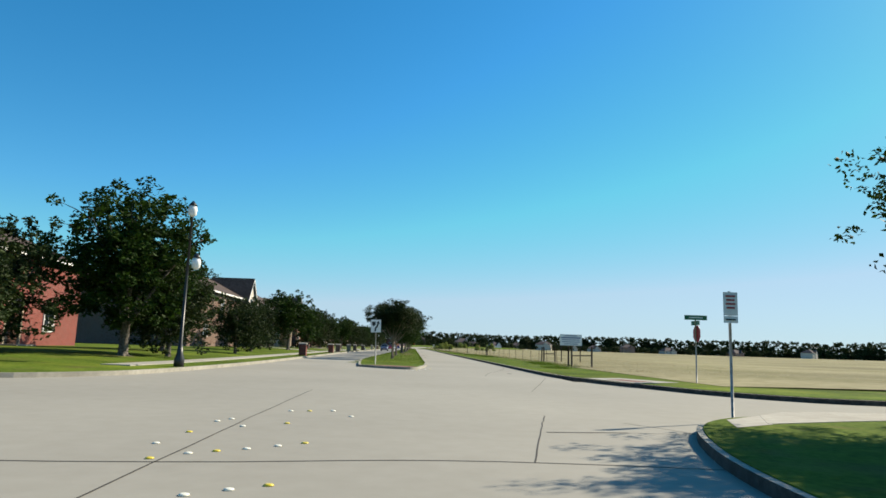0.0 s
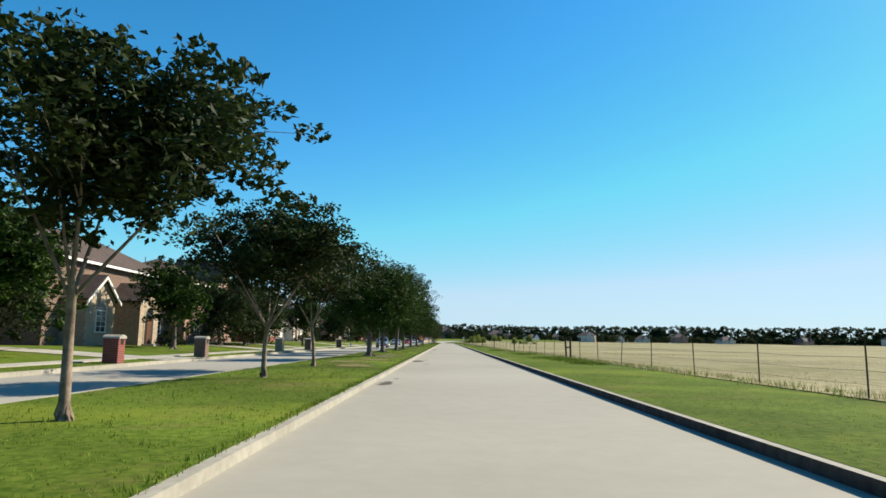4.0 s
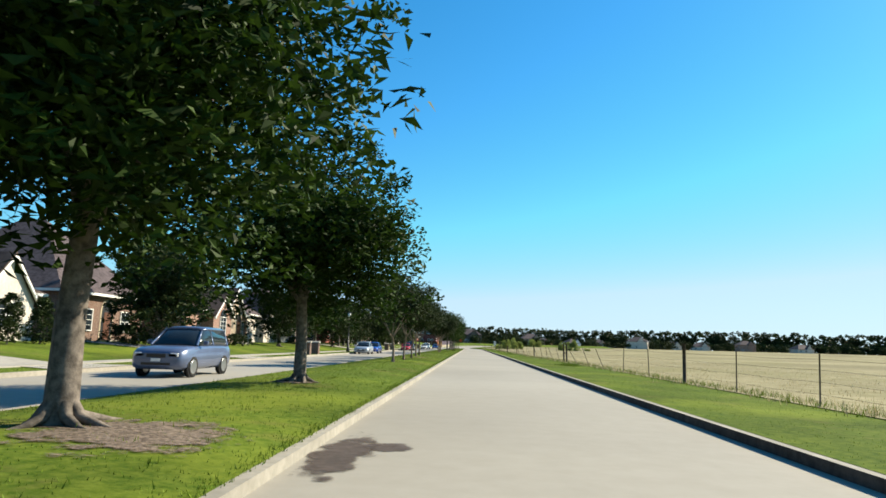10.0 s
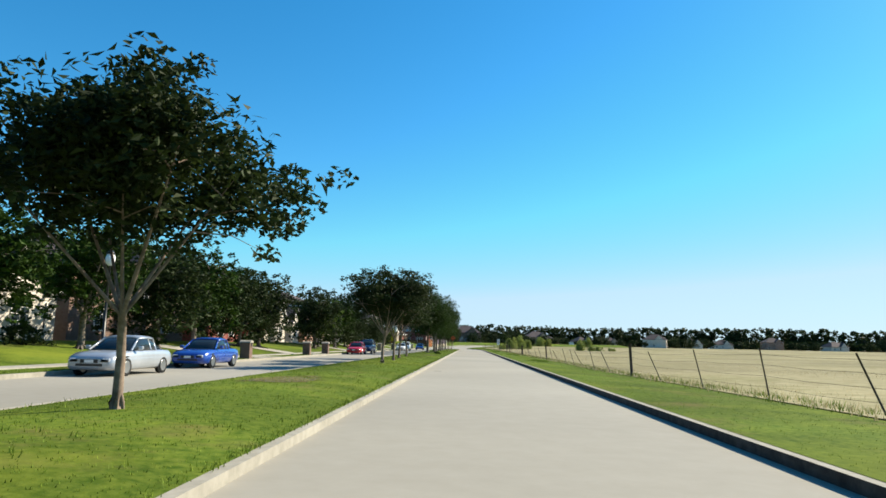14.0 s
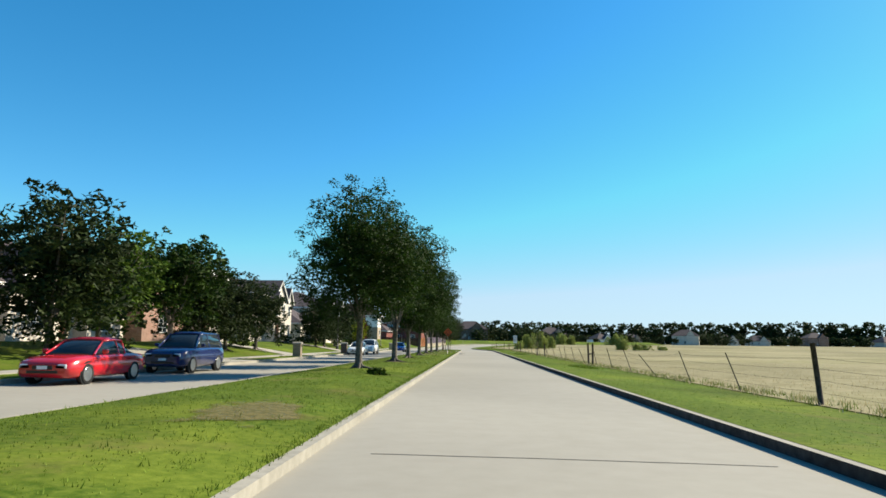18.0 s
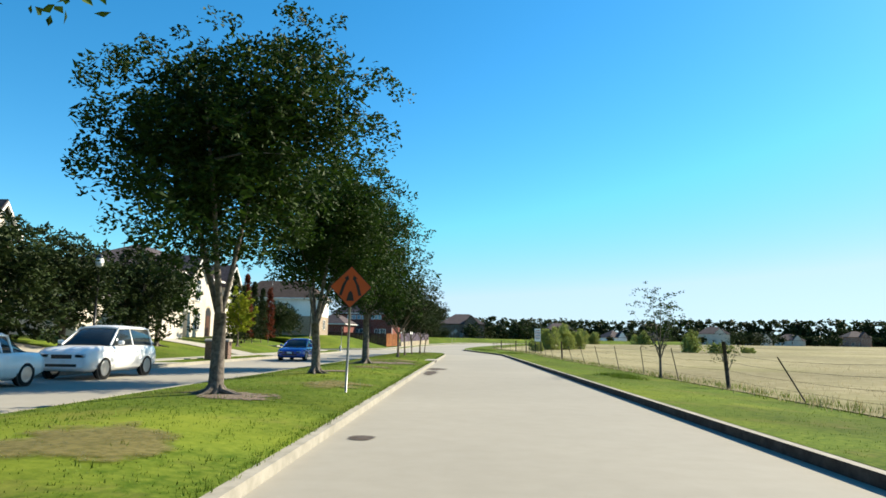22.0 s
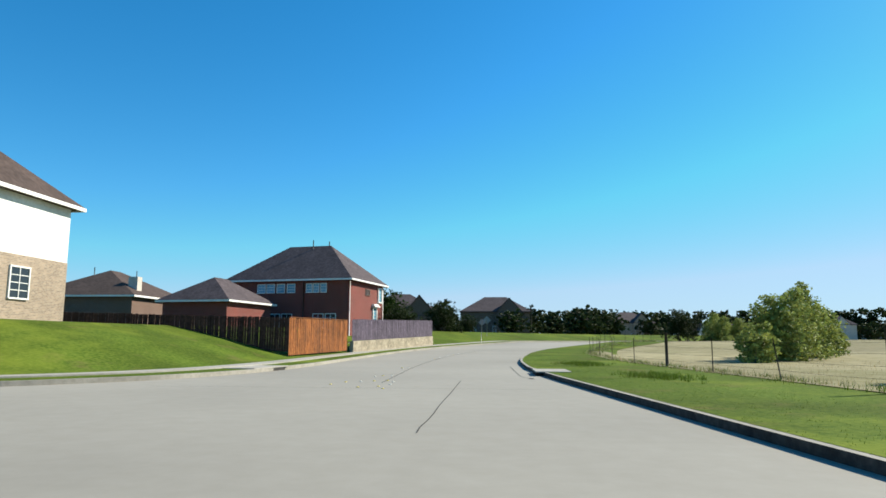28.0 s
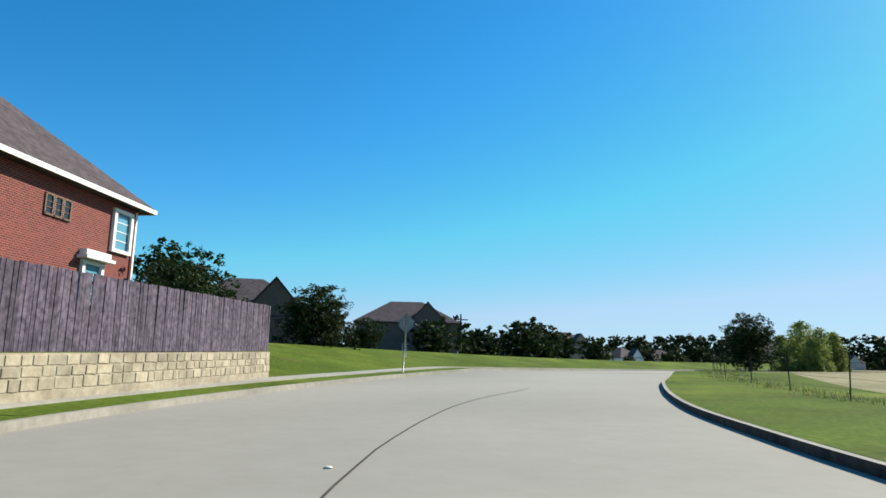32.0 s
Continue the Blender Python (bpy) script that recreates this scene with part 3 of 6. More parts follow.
def tree_mesh(seed, height, radius, fork, limbs, crown_low, trunk_r, clumps, per, leaf, style="round", lean=0.0, core=0, spray=(24, 0.03)):
    """Trunk with limbs, and a crown of leaf clumps with gaps. Returns two bmeshes."""
    rnd = random.Random(seed)
    tb = bmesh.new()
    top = Vector((lean, rnd.uniform(-0.1, 0.1), fork))
    flare = [(0, 0, -0.05), (0.0, 0, 0.12), (lean * 0.3, 0, fork * 0.5), tuple(top)]
    tube(tb, flare, [trunk_r * 1.45, trunk_r * 1.1, trunk_r * 0.95, trunk_r * 0.85], 9)
    reach = 5.5 if style == "round" else 3.0
    for k in range(6):
        a = 2 * math.pi * k / 6 + rnd.uniform(-0.3, 0.3)
        c, sn, far = math.cos(a), math.sin(a), trunk_r * reach * rnd.uniform(0.6, 1.2)
        bend = rnd.uniform(-0.4, 0.4) * far
        tube(tb, [(0, 0, 0.3), (trunk_r * 1.3 * c, trunk_r * 1.3 * sn, 0.07), (far * 0.6 * c - bend * 0.3 * sn, far * 0.6 * sn + bend * 0.3 * c, 0.0), (far * c - bend * sn, far * sn + bend * c, -0.05)], [trunk_r * 0.55, trunk_r * 0.42, trunk_r * 0.22, trunk_r * 0.1], 6)
    tips = []
    for k in range(limbs):
        a = 2 * math.pi * k / limbs + rnd.uniform(-0.4, 0.4)
        up = rnd.uniform(0.55, 0.95) if style == "round" else rnd.uniform(0.6, 0.85)
        out = radius * (0.35 + 0.45 * rnd.random()) * (0.55 if up > 0.85 else 1)
        end = Vector((top.x + out * math.cos(a), top.y + out * math.sin(a), fork + (height - fork) * up * 0.86))
        mid = top.lerp(end, 0.45) + Vector((0, 0, 0.25 if style == "round" else -0.1))
        r = trunk_r * rnd.uniform(0.4, 0.6)
        tube(tb, [top - Vector((0, 0, 0.15)), mid, end], [r, r * 0.6, r * 0.15], 6, cap=False)
        tips += [mid, end]
        for _ in range(3):
            s = mid.lerp(end, rnd.uniform(0.1, 0.7))
            e2 = s + Vector((rnd.uniform(-1, 1), rnd.uniform(-1, 1), rnd.uniform(-0.1, 0.6))) * radius * 0.42
            tube(tb, [s, s.lerp(e2, 0.5) + Vector((0, 0, 0.1)), e2], [r * 0.4, r * 0.25, r * 0.08], 5, cap=False)
            tips.append(e2)
    centres = []
    zc = (crown_low + height) / 2
    hz = (height - crown_low) / 2
    lobes = [(Vector((rnd.uniform(-0.45, 0.45) * radius, rnd.uniform(-0.45, 0.45) * radius, zc + (rnd.uniform(-0.62, 0.38) if style == "round" else rnd.uniform(-0.4, 0.4)) * hz)), rnd.uniform(0.5, 0.72)) for _ in range(11)]
    lobes.append((Vector((0, 0, zc)), 0.85))
    tries = 0
    while len(centres) < clumps and tries < clumps * 40:
        tries += 1
        o, s = lobes[rnd.randrange(len(lobes))]
        u = Vector((rnd.gauss(0, 1), rnd.gauss(0, 1), rnd.gauss(0, 1))).normalized() * (rnd.random() ** 0.4)
        p = o + Vector((u.x * radius * s, u.y * radius * s, u.z * hz * s))
        if style == "vase" and p.z < crown_low + 0.4 * hz * (1 - math.hypot(p.x, p.y) / radius):
            continue
        if p.z < crown_low or noise.noise(p * 0.75 + Vector((seed * 3.1, 0, 0))) < (-0.22 if style == "round" else -0.06):
            continue
        centres.append((p, rnd.uniform(0.7, 1.25)))
    for t in tips:
        if t.z > crown_low:
            centres.append((t, 0.9))
    lb = leaf_cloud(bmesh.new(), centres, per, radius * (0.088 if style == "round" else 0.11), leaf, rnd, 0.75 if style == "round" else 0.5)
    if core:
        # broad leaf sprays inside the crown, which close it against the sky
        inner = [(o.lerp(Vector((0, 0, zc)), 0.12), s) for o, s in lobes]
        deep_c = []
        for _ in range(core):
            o, s = inner[rnd.randrange(len(inner))]
            u = Vector((rnd.gauss(0, 1), rnd.gauss(0, 1), rnd.gauss(0, 1))).normalized() * (rnd.random() ** 0.5) * 0.84
            q = o + Vector((u.x * radius * s, u.y * radius * s, u.z * hz * s))
            if q.z > crown_low + 0.2 and not (style == "vase" and q.z < crown_low + 0.5 * hz * (1 - math.hypot(q.x, q.y) / radius)):
                deep_c.append((q, 1.0))
        leaf_cloud(lb, deep_c, spray[0], radius * 0.12, radius * spray[1], rnd, 0.8, False)
    return tb, lb


TREE_KINDS = {}


def plant(kind, x, y, z=0.12, s=1.0, turn=0.0, label="", group=""):
    """One tree of a kind: built once, then copied."""
    spec, bark, leaf, lab = TREE_SPECS[kind]
    m = pose(x, y, z, 0, 0, turn) @ Matrix.Scale(s, 4)
    if kind not in TREE_KINDS:
        tb, lb = tree_mesh(**spec)
        t = thing("tree", m, label or lab, "tree", group)
        part("trunk", tb, bark, t)
        part("crown", lb, leaf, t)
        TREE_KINDS[kind] = t
        return t
    t = copy_thing(TREE_KINDS[kind], pose(0, 0, 0))
    t.matrix_basis = m
    tagged(t, label or lab, "tree", group)
    return t


TREE_SPECS = {
    "oak_a": (dict(seed=3, height=6.5, radius=3.5, fork=1.9, limbs=7, crown_low=1.35, trunk_r=0.135, clumps=560, per=36, leaf=0.057, core=620), M_BARK, M_LEAF, "round street oak with a dense dark green crown"),
    "oak_b": (dict(seed=11, height=6.9, radius=3.4, fork=1.9, limbs=7, crown_low=1.55, trunk_r=0.13, clumps=560, per=36, leaf=0.057, core=620), M_BARK, M_LEAF, "broad street oak with a full green crown"),
    "tall_a": (dict(seed=7, height=8.2, radius=3.6, fork=1.9, limbs=7, crown_low=2.05, trunk_r=0.15, clumps=700, per=36, leaf=0.057, core=680), M_BARK, M_LEAF, "tall street oak with a dense high crown"),
    "tall_b": (dict(seed=15, height=8.6, radius=3.5, fork=1.7, limbs=4, crown_low=2.35, trunk_r=0.15, clumps=700, per=36, leaf=0.057, core=680), M_BARK, M_LEAF, "tall forked street oak with a dense green crown"),
    "elm_a": (dict(seed=21, height=6.6, radius=3.0, fork=1.9, limbs=6, crown_low=1.7, trunk_r=0.115, clumps=520, per=36, leaf=0.057, lean=0.1, core=560), M_BARK, M_LEAF2, "dark-leaved street elm on the grass median"),
    "vase_a": (dict(seed=31, height=4.5, radius=2.75, fork=1.3, limbs=7, crown_low=1.75, trunk_r=0.06, clumps=340, per=40, leaf=0.058, style="vase", core=210), M_BARK2, M_LEAF2, "spreading vase-shaped tree with bare lower limbs"),
    "vase_b": (dict(seed=44, height=4.4, radius=2.5, fork=1.45, limbs=6, crown_low=1.8, trunk_r=0.056, clumps=300, per=40, leaf=0.058, style="vase", lean=0.12, core=180), M_BARK2, M_LEAF2, "open flat-topped tree with a pale slim trunk"),
    "yard": (dict(seed=52, height=6.5, radius=3.2, fork=1.6, limbs=6, crown_low=1.0, trunk_r=0.15, clumps=260, per=18, leaf=0.125, core=300, spray=(14, 0.048)), M_BARK, M_LEAF, "shady tree in a front garden"),
}
# median trees along the drive
for kind, x, y, s, turn in (
    ("vase_a", -3.0, 63.6, 1.3, 0), ("vase_b", -3.1, 71.0, 1.3, 140), ("vase_a", -3.15, 81.2, 1.22, 40), ("vase_b", -3.2, 88.8, 1.22, 200),
    ("oak_a", -2.75, 104.4, 1.16, 165), ("oak_b", -3.1, 117.0, 1.14, 60), ("elm_a", -2.6, 125.6, 1.32, 0), ("oak_b", -2.55, 135.2, 1.08, 170),
    ("oak_a", -2.9, 157.2, 1.34, 120), ("oak_a", -2.5, 166.6, 1.15, 250), ("vase_a", -2.5, 187.5, 1.18, 290), ("vase_b", -2.5, 193.4, 1.15, 30), ("vase_a", -2.5, 199.4, 1, 70),
    ("vase_b", -2.75, 206.4, 1.12, 110), ("vase_a", -3.0, 213.4, 1.2, 10), ("vase_a", -2.4, 239.4, 1.22, 80), ("vase_a", -2.5, 245.7, 1.18, 180), ("vase_b", -2.8, 251.9, 1.28, 20), ("vase_a", -3.0, 259.8, 1.15, 260),
    ("tall_a", -2.9, 287.4, 1.0, 40), ("tall_b", -2.6, 297.9, 1.05, 200), ("tall_a", -2.8, 308.4, 1.0, 310), ("tall_a", -2.8, 318.7, 1.0, 90), ("tall_b", -2.95, 330.0, 0.92, 20), ("tall_b", -2.95, 338.7, 0.95, 140),
    ("tall_a", -2.8, 348.6, 1.1, 220), ("vase_a", -2.65, 362.6, 1.3, 195), ("vase_b", -2.78, 369.2, 1.1, 150), ("vase_a", -2.75, 375.6, 0.98, 330), ("vase_a", -2.38, 380.9, 1.22, 60), ("vase_b", -2.3, 387.0, 0.95, 10),
):
    plant(kind, x, y, med_z(x, y), s, turn, group="median trees")


# ---- pasture fence ----
def post_mesh(h, r, sides):
    me = bpy.data.meshes.new("post")
    b = tube(bmesh.new(), [(0, 0, -0.1), (0, 0, h)], [r, r * 0.9], sides)
    b.to_mesh(me)
    b.free()
    return me


STEEL_POST, WOOD_POST = post_mesh(1.35, 0.022, 5), post_mesh(1.6, 0.075, 8)
STEEL_POST.materials.append(M_RUST)
WOOD_POST.materials.append(M_POST)
rnd = random.Random(5)
fence = thing("wire_fence", pose(0, 0, 0), "sagging wire fence on leaning steel posts with timber braces", "fence")


def along(line, step):
    out, rest = [], 0.0
    for a, b in zip(line, line[1:]):
        d = math.hypot(b[0] - a[0], b[1] - a[1])
        while rest < d:
            out.append((a[0] + (b[0] - a[0]) * rest / d, a[1] + (b[1] - a[1]) * rest / d))
            rest += step
        rest -= d
    return out


POSTS = [(x, y) if y < 325 else (fence_x(y + -2.0), y + -2.0) for x, y in along(FENCE_LINE, 5.0)]
BRACES = (110.6, 208.0, 309.2)
TIMBER = (146.5, 177.9, 238.0, 275.0, 341.6, 374.6, 403.0, 415.0, 428.0)
tops = []
for i, (x, y) in enumerate(POSTS):
    wood = any(abs(y - k) < 2.2 for k in TIMBER)
    lean_y = rnd.gauss(0, 2) if y < 190 else rnd.gauss(-9, 6) if y < 300 else rnd.gauss(-8, 5)
    if y > 420:
        lean_y = rnd.gauss(0, 2)
    lean_x = rnd.gauss(-19, 5) if 188 < y < 300 else rnd.gauss(-14, 5) if 300 <= y < 400 else rnd.gauss(0, 2)
    m = pose(x, y, foot_z(y) - 0.02, lean_y * (0.2 if wood else 1), lean_x * (0.15 if wood else 1), 0)
    if all(abs(y - b) > 2.2 for b in BRACES):
        piece("post", WOOD_POST if wood else STEEL_POST, fence, m)
    tops.append(m)
for h in (0.35, 0.65, 0.95, 1.22):
    b = bmesh.new()
    pts = [m @ Vector((0, 0, h)) for m in tops]
    for p, q in zip(pts, pts[1:]):
        tube(b, [p, p.lerp(q, 0.5) - Vector((0, 0, 0.03)), q], [0.004] * 3, 3, cap=False)
    part("wire", b, M_RUST, fence)
for yb in BRACES:
    x = [a[0] + (b[0] - a[0]) * (yb - a[1]) / (b[1] - a[1]) for a, b in zip(FENCE_LINE, FENCE_LINE[1:]) if a[1] <= yb < b[1]][0]
    br = thing("fence_brace", pose(x, yb, foot_z(yb) - 0.02), "dark timber H-shaped fence brace beside the verge", "fence", "fence braces")
    for dy in (-0.85, 0.85):
        piece("post", WOOD_POST, br, pose(0, dy, 0, rnd.gauss(0, 2), rnd.gauss(0, 1.5), 0))
    part("rail", tube(bmesh.new(), [(0, -0.85, 0.85), (0, 0.85, 0.8)], [0.05, 0.05], 6), M_POST, br)


for x, y, span in ((11.05, 51.8, 1.7), (12.3, 69.0, 1.3)):
    br = thing("fence_brace", pose(x, y, 0.12), "three dark timber posts with a rail at the fence corner", "fence", "fence braces")
    for dx, dy in ((0, 0.3), (0.1, -0.4), (span, -0.2)):
        piece("post", WOOD_POST, br, pose(dx, dy, 0, rnd.gauss(0, 1.5), rnd.gauss(0, 1), 0))
    part("rail", tube(bmesh.new(), [(0.1, -0.4, 0.9), (span, -0.2, 0.93)], [0.05, 0.05], 6), M_POST, br)


# ---- houses ----
def hip_roof(x0, x1, y0, y1, z, peak, over=0.45):
    """A hipped roof with a fascia edge."""
    b = bmesh.new()
    x0, x1, y0, y1 = x0 - over, x1 + over, y0 - over, y1 + over
    w, l = x1 - x0, y1 - y0
    lo = [b.verts.new((x, y, z - 0.16)) for x, y in ((x0, y0), (x1, y0), (x1, y1), (x0, y1))]
    ed = [b.verts.new((x, y, z)) for x, y in ((x0, y0), (x1, y0), (x1, y1), (x0, y1))]
    if l >= w:
        r0, r1 = b.verts.new(((x0 + x1) / 2, y0 + w * 0.46, peak)), b.verts.new(((x0 + x1) / 2, y1 - w * 0.46, peak))
        fs = ((ed[0], ed[1], r0), (ed[1], ed[2], r1, r0), (ed[2], ed[3], r1), (ed[3], ed[0], r0, r1))
    else:
        r0, r1 = b.verts.new((x0 + l * 0.46, (y0 + y1) / 2, peak)), b.verts.new((x1 - l * 0.46, (y0 + y1) / 2, peak))
        fs = ((ed[3], ed[0], r0), (ed[0], ed[1], r1, r0), (ed[1], ed[2], r1), (ed[2], ed[3], r0, r1))
    for f in fs:
        b.faces.new(f)
    for i in range(4):
        b.faces.new((lo[i], lo[(i + 1) % 4], ed[(i + 1) % 4], ed[i]))
    b.faces.new(lo[::-1])
    return b


def fascia(x0, x1, y0, y1, z, over=0.47):
    b = bmesh.new()
    x0, x1, y0, y1 = x0 - over, x1 + over, y0 - over, y1 + over
    box(b, x1 - 0.02, x1 + 0.03, y0, y1, z - 0.2, z - 0.02)
    box(b, x0 - 0.03, x0 + 0.02, y0, y1, z - 0.2, z - 0.02)
    box(b, x0, x1, y0 - 0.03, y0 + 0.02, z - 0.2, z - 0.02)
    box(b, x0, x1, y1 - 0.02, y1 + 0.03, z - 0.2, z - 0.02)
    return b


def gable_wall(x0, x1, yc, w, z0, eave, peak):
    b = bmesh.new()
    sec = [(yc - w / 2, z0), (yc + w / 2, z0), (yc + w / 2, eave), (yc, peak), (yc - w / 2, eave)]
    f0 = [b.verts.new((x0, y, z)) for y, z in sec]
    f1 = [b.verts.new((x1, y, z)) for y, z in sec]
    b.faces.new(f0)
    b.faces.new(f1[::-1])
    for i in range(5):
        b.faces.new((f0[i], f0[(i + 1) % 5], f1[(i + 1) % 5], f1[i]))
    bmesh.ops.recalc_face_normals(b, faces=b.faces[:])
    return b


def slope_pair(x0, x1, yc, w, eave, peak, t, over, drop=0.0):
    """Two thin sloping slabs that meet at a ridge along x."""
    b = bmesh.new()
    h = (peak - eave) / (w / 2)
    for s in (-1, 1):
        pts = [(yc, peak + 0.06 - drop), (yc + s * (w / 2 + over), eave - h * over + 0.06 - drop)]
        vs = []
        for x in (x0, x1):
            for (y, z) in pts:
                vs += [b.verts.new((x, y, z)), b.verts.new((x, y, z + t))]
        a0, a1, b0, b1, c0, c1, d0, d1 = vs
        for f in ((a1, b1, d1, c1), (a0, c0, d0, b0), (a0, b0, b1, a1), (c0, c1, d1, d0), (b0, d0, d1, b1), (a0, a1, c1, c0)):
            b.faces.new(f)
    bmesh.ops.recalc_face_normals(b, faces=b.faces[:])
    return b


def window(parent, x, y, z, w, h, glass=None, arch=False, side="x", bars=2, trim=None):
    """A window unit standing slightly proud of a wall that faces +x (or -y when side is y)."""
    m = pose(x, y, z) if side == "x" else pose(x, y, z, 0, 0, -90)
    g = new("window")
    g.parent, g.matrix_basis = parent, m
    fr = bmesh.new()
    t = 0.07
    box(fr, -0.05, 0.05, -w / 2 - t, -w / 2, -t, h + t)
    box(fr, -0.05, 0.05, w / 2, w / 2 + t, -t, h + t)
    box(fr, -0.05, 0.05, -w / 2, w / 2, h, h + t)
    box(fr, -0.05, 0.08, -w / 2 - 0.04, w / 2 + 0.04, -t, 0)
    for i in range(1, bars):
        yy = -w / 2 + w * i / bars
        box(fr, 0.0, 0.032, yy - 0.018, yy + 0.018, 0, h)
    for i in range(1, 3 if h < 1.3 else 4):
        zz = h * i / (3 if h < 1.3 else 4)
        box(fr, 0.0, 0.03, -w / 2, w / 2, zz - 0.016, zz + 0.016)
    part("frame", fr, trim or M_TRIM, g)
    part("pane", boxed(-0.03, 0.012, -w / 2, w / 2, 0, h), glass or M_PANE, g)
    if arch:
        n = 9
        out = [(w / 2 * math.cos(math.pi * k / n), h + t + w / 2 * math.sin(math.pi * k / n)) for k in range(n + 1)]
        b = bmesh.new()
        f0 = [b.verts.new((-0.03, a, c)) for a, c in out]
        f1 = [b.verts.new((0.02, a, c)) for a, c in out]
        b.faces.new(f0)
        b.faces.new(f1[::-1])
        for i in range(n + 1):
            b.faces.new((f0[i], f0[(i + 1) % (n + 1)], f1[(i + 1) % (n + 1)], f1[i]))
        bmesh.ops.recalc_face_normals(b, faces=b.faces[:])
        part("fanlight", b, glass or M_PANE, g)
    return g


def doorway(parent, x, y, z, w=1.5, h=2.2, m=None):
    """An arched entry with a recessed-looking door and a surround."""
    g = new("entry")
    g.parent, g.matrix_basis = parent, pose(x, y, z)
    n = 10

    def arch(r, x0, x1):
        out = [(-r, 0), (r, 0)] + [(r * math.cos(math.pi * k / n), h + r * math.sin(math.pi * k / n)) for k in range(n + 1)]
        b = bmesh.new()
        f0 = [b.verts.new((x0, a, c)) for a, c in out]
        f1 = [b.verts.new((x1, a, c)) for a, c in out]
        b.faces.new(f0)
        b.faces.new(f1[::-1])
        for i in range(len(out)):
            b.faces.new((f0[i], f0[(i + 1) % len(out)], f1[(i + 1) % len(out)], f1[i]))
        bmesh.ops.recalc_face_normals(b, faces=b.faces[:])
        return b
    part("surround", arch(w / 2 + 0.18, -0.02, 0.03), M_STONE, g)
    # solid black arch panel, its colour standing in for a porch's shade
    part("opening", arch(w / 2, -0.02, 0.045), M_BLACK, g, "black arch panel standing in for the porch's shade")
    part("door", boxed(0.03, 0.07, -w / 2 + 0.3, w / 2 - 0.3, 0, 2.1), m or M_DOOR, g)
    part("step", boxed(0.0, 1.0, -w / 2 - 0.3, w / 2 + 0.3, -0.3, 0.0), M_WALK, g)


def house(label, x, y0, y1, depth, eave, peak, wall, roof, gables=(), windows=(), side_windows=(), door=None, z=None, lower=None, split=0.0, chimney=None, turn=0.0, door_mat=None):
    """A house whose front faces +x at x; gables, windows and door are given along y."""
    h = thing("house", pose(x, (y0 + y1) / 2, pad((y0 + y1) / 2) if z is None else z, 0, 0, turn), label, "house", "houses along the street")
    a, b = y0 - (y0 + y1) / 2, y1 - (y0 + y1) / 2
    c = (y0 + y1) / 2
    if split:
        part("lower_wall", boxed(-depth, 0, a, b, -0.6, split), lower, h, "brick lower storey")
        part("wall", boxed(-depth + 0.02, -0.02, a + 0.02, b - 0.02, split, eave), wall, h)
    else:
        part("wall", boxed(-depth, 0, a, b, -0.6, eave), wall, h)
    part("roof", hip_roof(-depth, 0, a, b, eave + 0.16, peak), roof, h)
    part("fascia", fascia(-depth, 0, a, b, eave + 0.16), M_TRIM, h)
    for yc, w, ge, gp, out, gm in gables:
        yc -= c
        part("gable_wall", gable_wall(-2.5, out, yc, w, -0.6, ge, gp), gm or wall, h)
        part("gable_roof", slope_pair(-5.0, out + 0.3, yc, w, ge, gp, 0.12, 0.35), roof, h)
        part("bargeboard", slope_pair(out + 0.22, out + 0.34, yc, w, ge, gp, 0.2, 0.37, 0.2), M_TRIM, h)
    for yw, zw, ww, hw, out, arch in windows:
        window(h, out, yw - c, zw, ww, hw, arch=arch)
    for xw, zw, ww, hw in side_windows:
        window(h, xw, a, zw, ww, hw, side="y")
    if door:
        doorway(h, door[1], door[0] - c, 0.1, m=door_mat)
    for i, (vx, vy, vz) in enumerate(((-depth * 0.4, 0.2 * (b - a), 0.0), (-depth * 0.62, -0.15 * (b - a), 0.0))):
        part("vent_pipe", tube(bmesh.new(), [(vx, vy, peak - 1.2), (vx, vy, peak + 0.25)], [0.05, 0.05], 7), M_STEEL, h)
    if chimney:
        part("chimney", boxed(chimney[0] - 0.5, chimney[0] + 0.5, chimney[1] - c - 0.45, chimney[1] - c + 0.45, eave - 1, chimney[2]), M_STUCCO, h)
    return h


house("red brick house in deep tree shade at the corner", -26.5, 36, 52, 12, 5.8, 9.0, M_BRICK_RED, M_ROOFB, windows=((40, 1, 1.2, 1.6, 0.03, False), (48, 1, 1.2, 1.6, 0.03, False)), door=(44, 0.0))
house("two-storey house with brown hipped roof and cream gable", -25, 72, 98, 13, 6.4, 10.0, M_BRICK_DARK, M_ROOFB, gables=((95, 5.2, 6.2, 9.4, 0.8, M_STUCCO),), windows=((95, 4.6, 1.1, 1.5, 0.83, True), (95, 1.2, 1.6, 1.7, 0.83, False), (78, 1.2, 1.3, 1.6, 0.03, False), (84, 4.2, 1.3, 1.5, 0.03, False)))
house("dark brick house with tan arched entry and steep roof", -25, 106, 127.5, 12, 6.1, 9.6, M_BRICK_DARK, M_ROOFB, gables=((116.2, 3.4, 3.6, 4.9, 2.6, M_BRICK_TAN), (110, 4.0, 3.4, 5.0, 1.8, M_BRICK_TAN)), windows=((110, 1.0, 1.3, 1.5, 1.83, True), (123.5, 4.3, 1.8, 1.2, 0.03, False), (123.5, 1.0, 1.6, 1.5, 0.03, False), (120, 1.0, 1.1, 1.5, 0.03, False)), door=(116.2, 2.6))
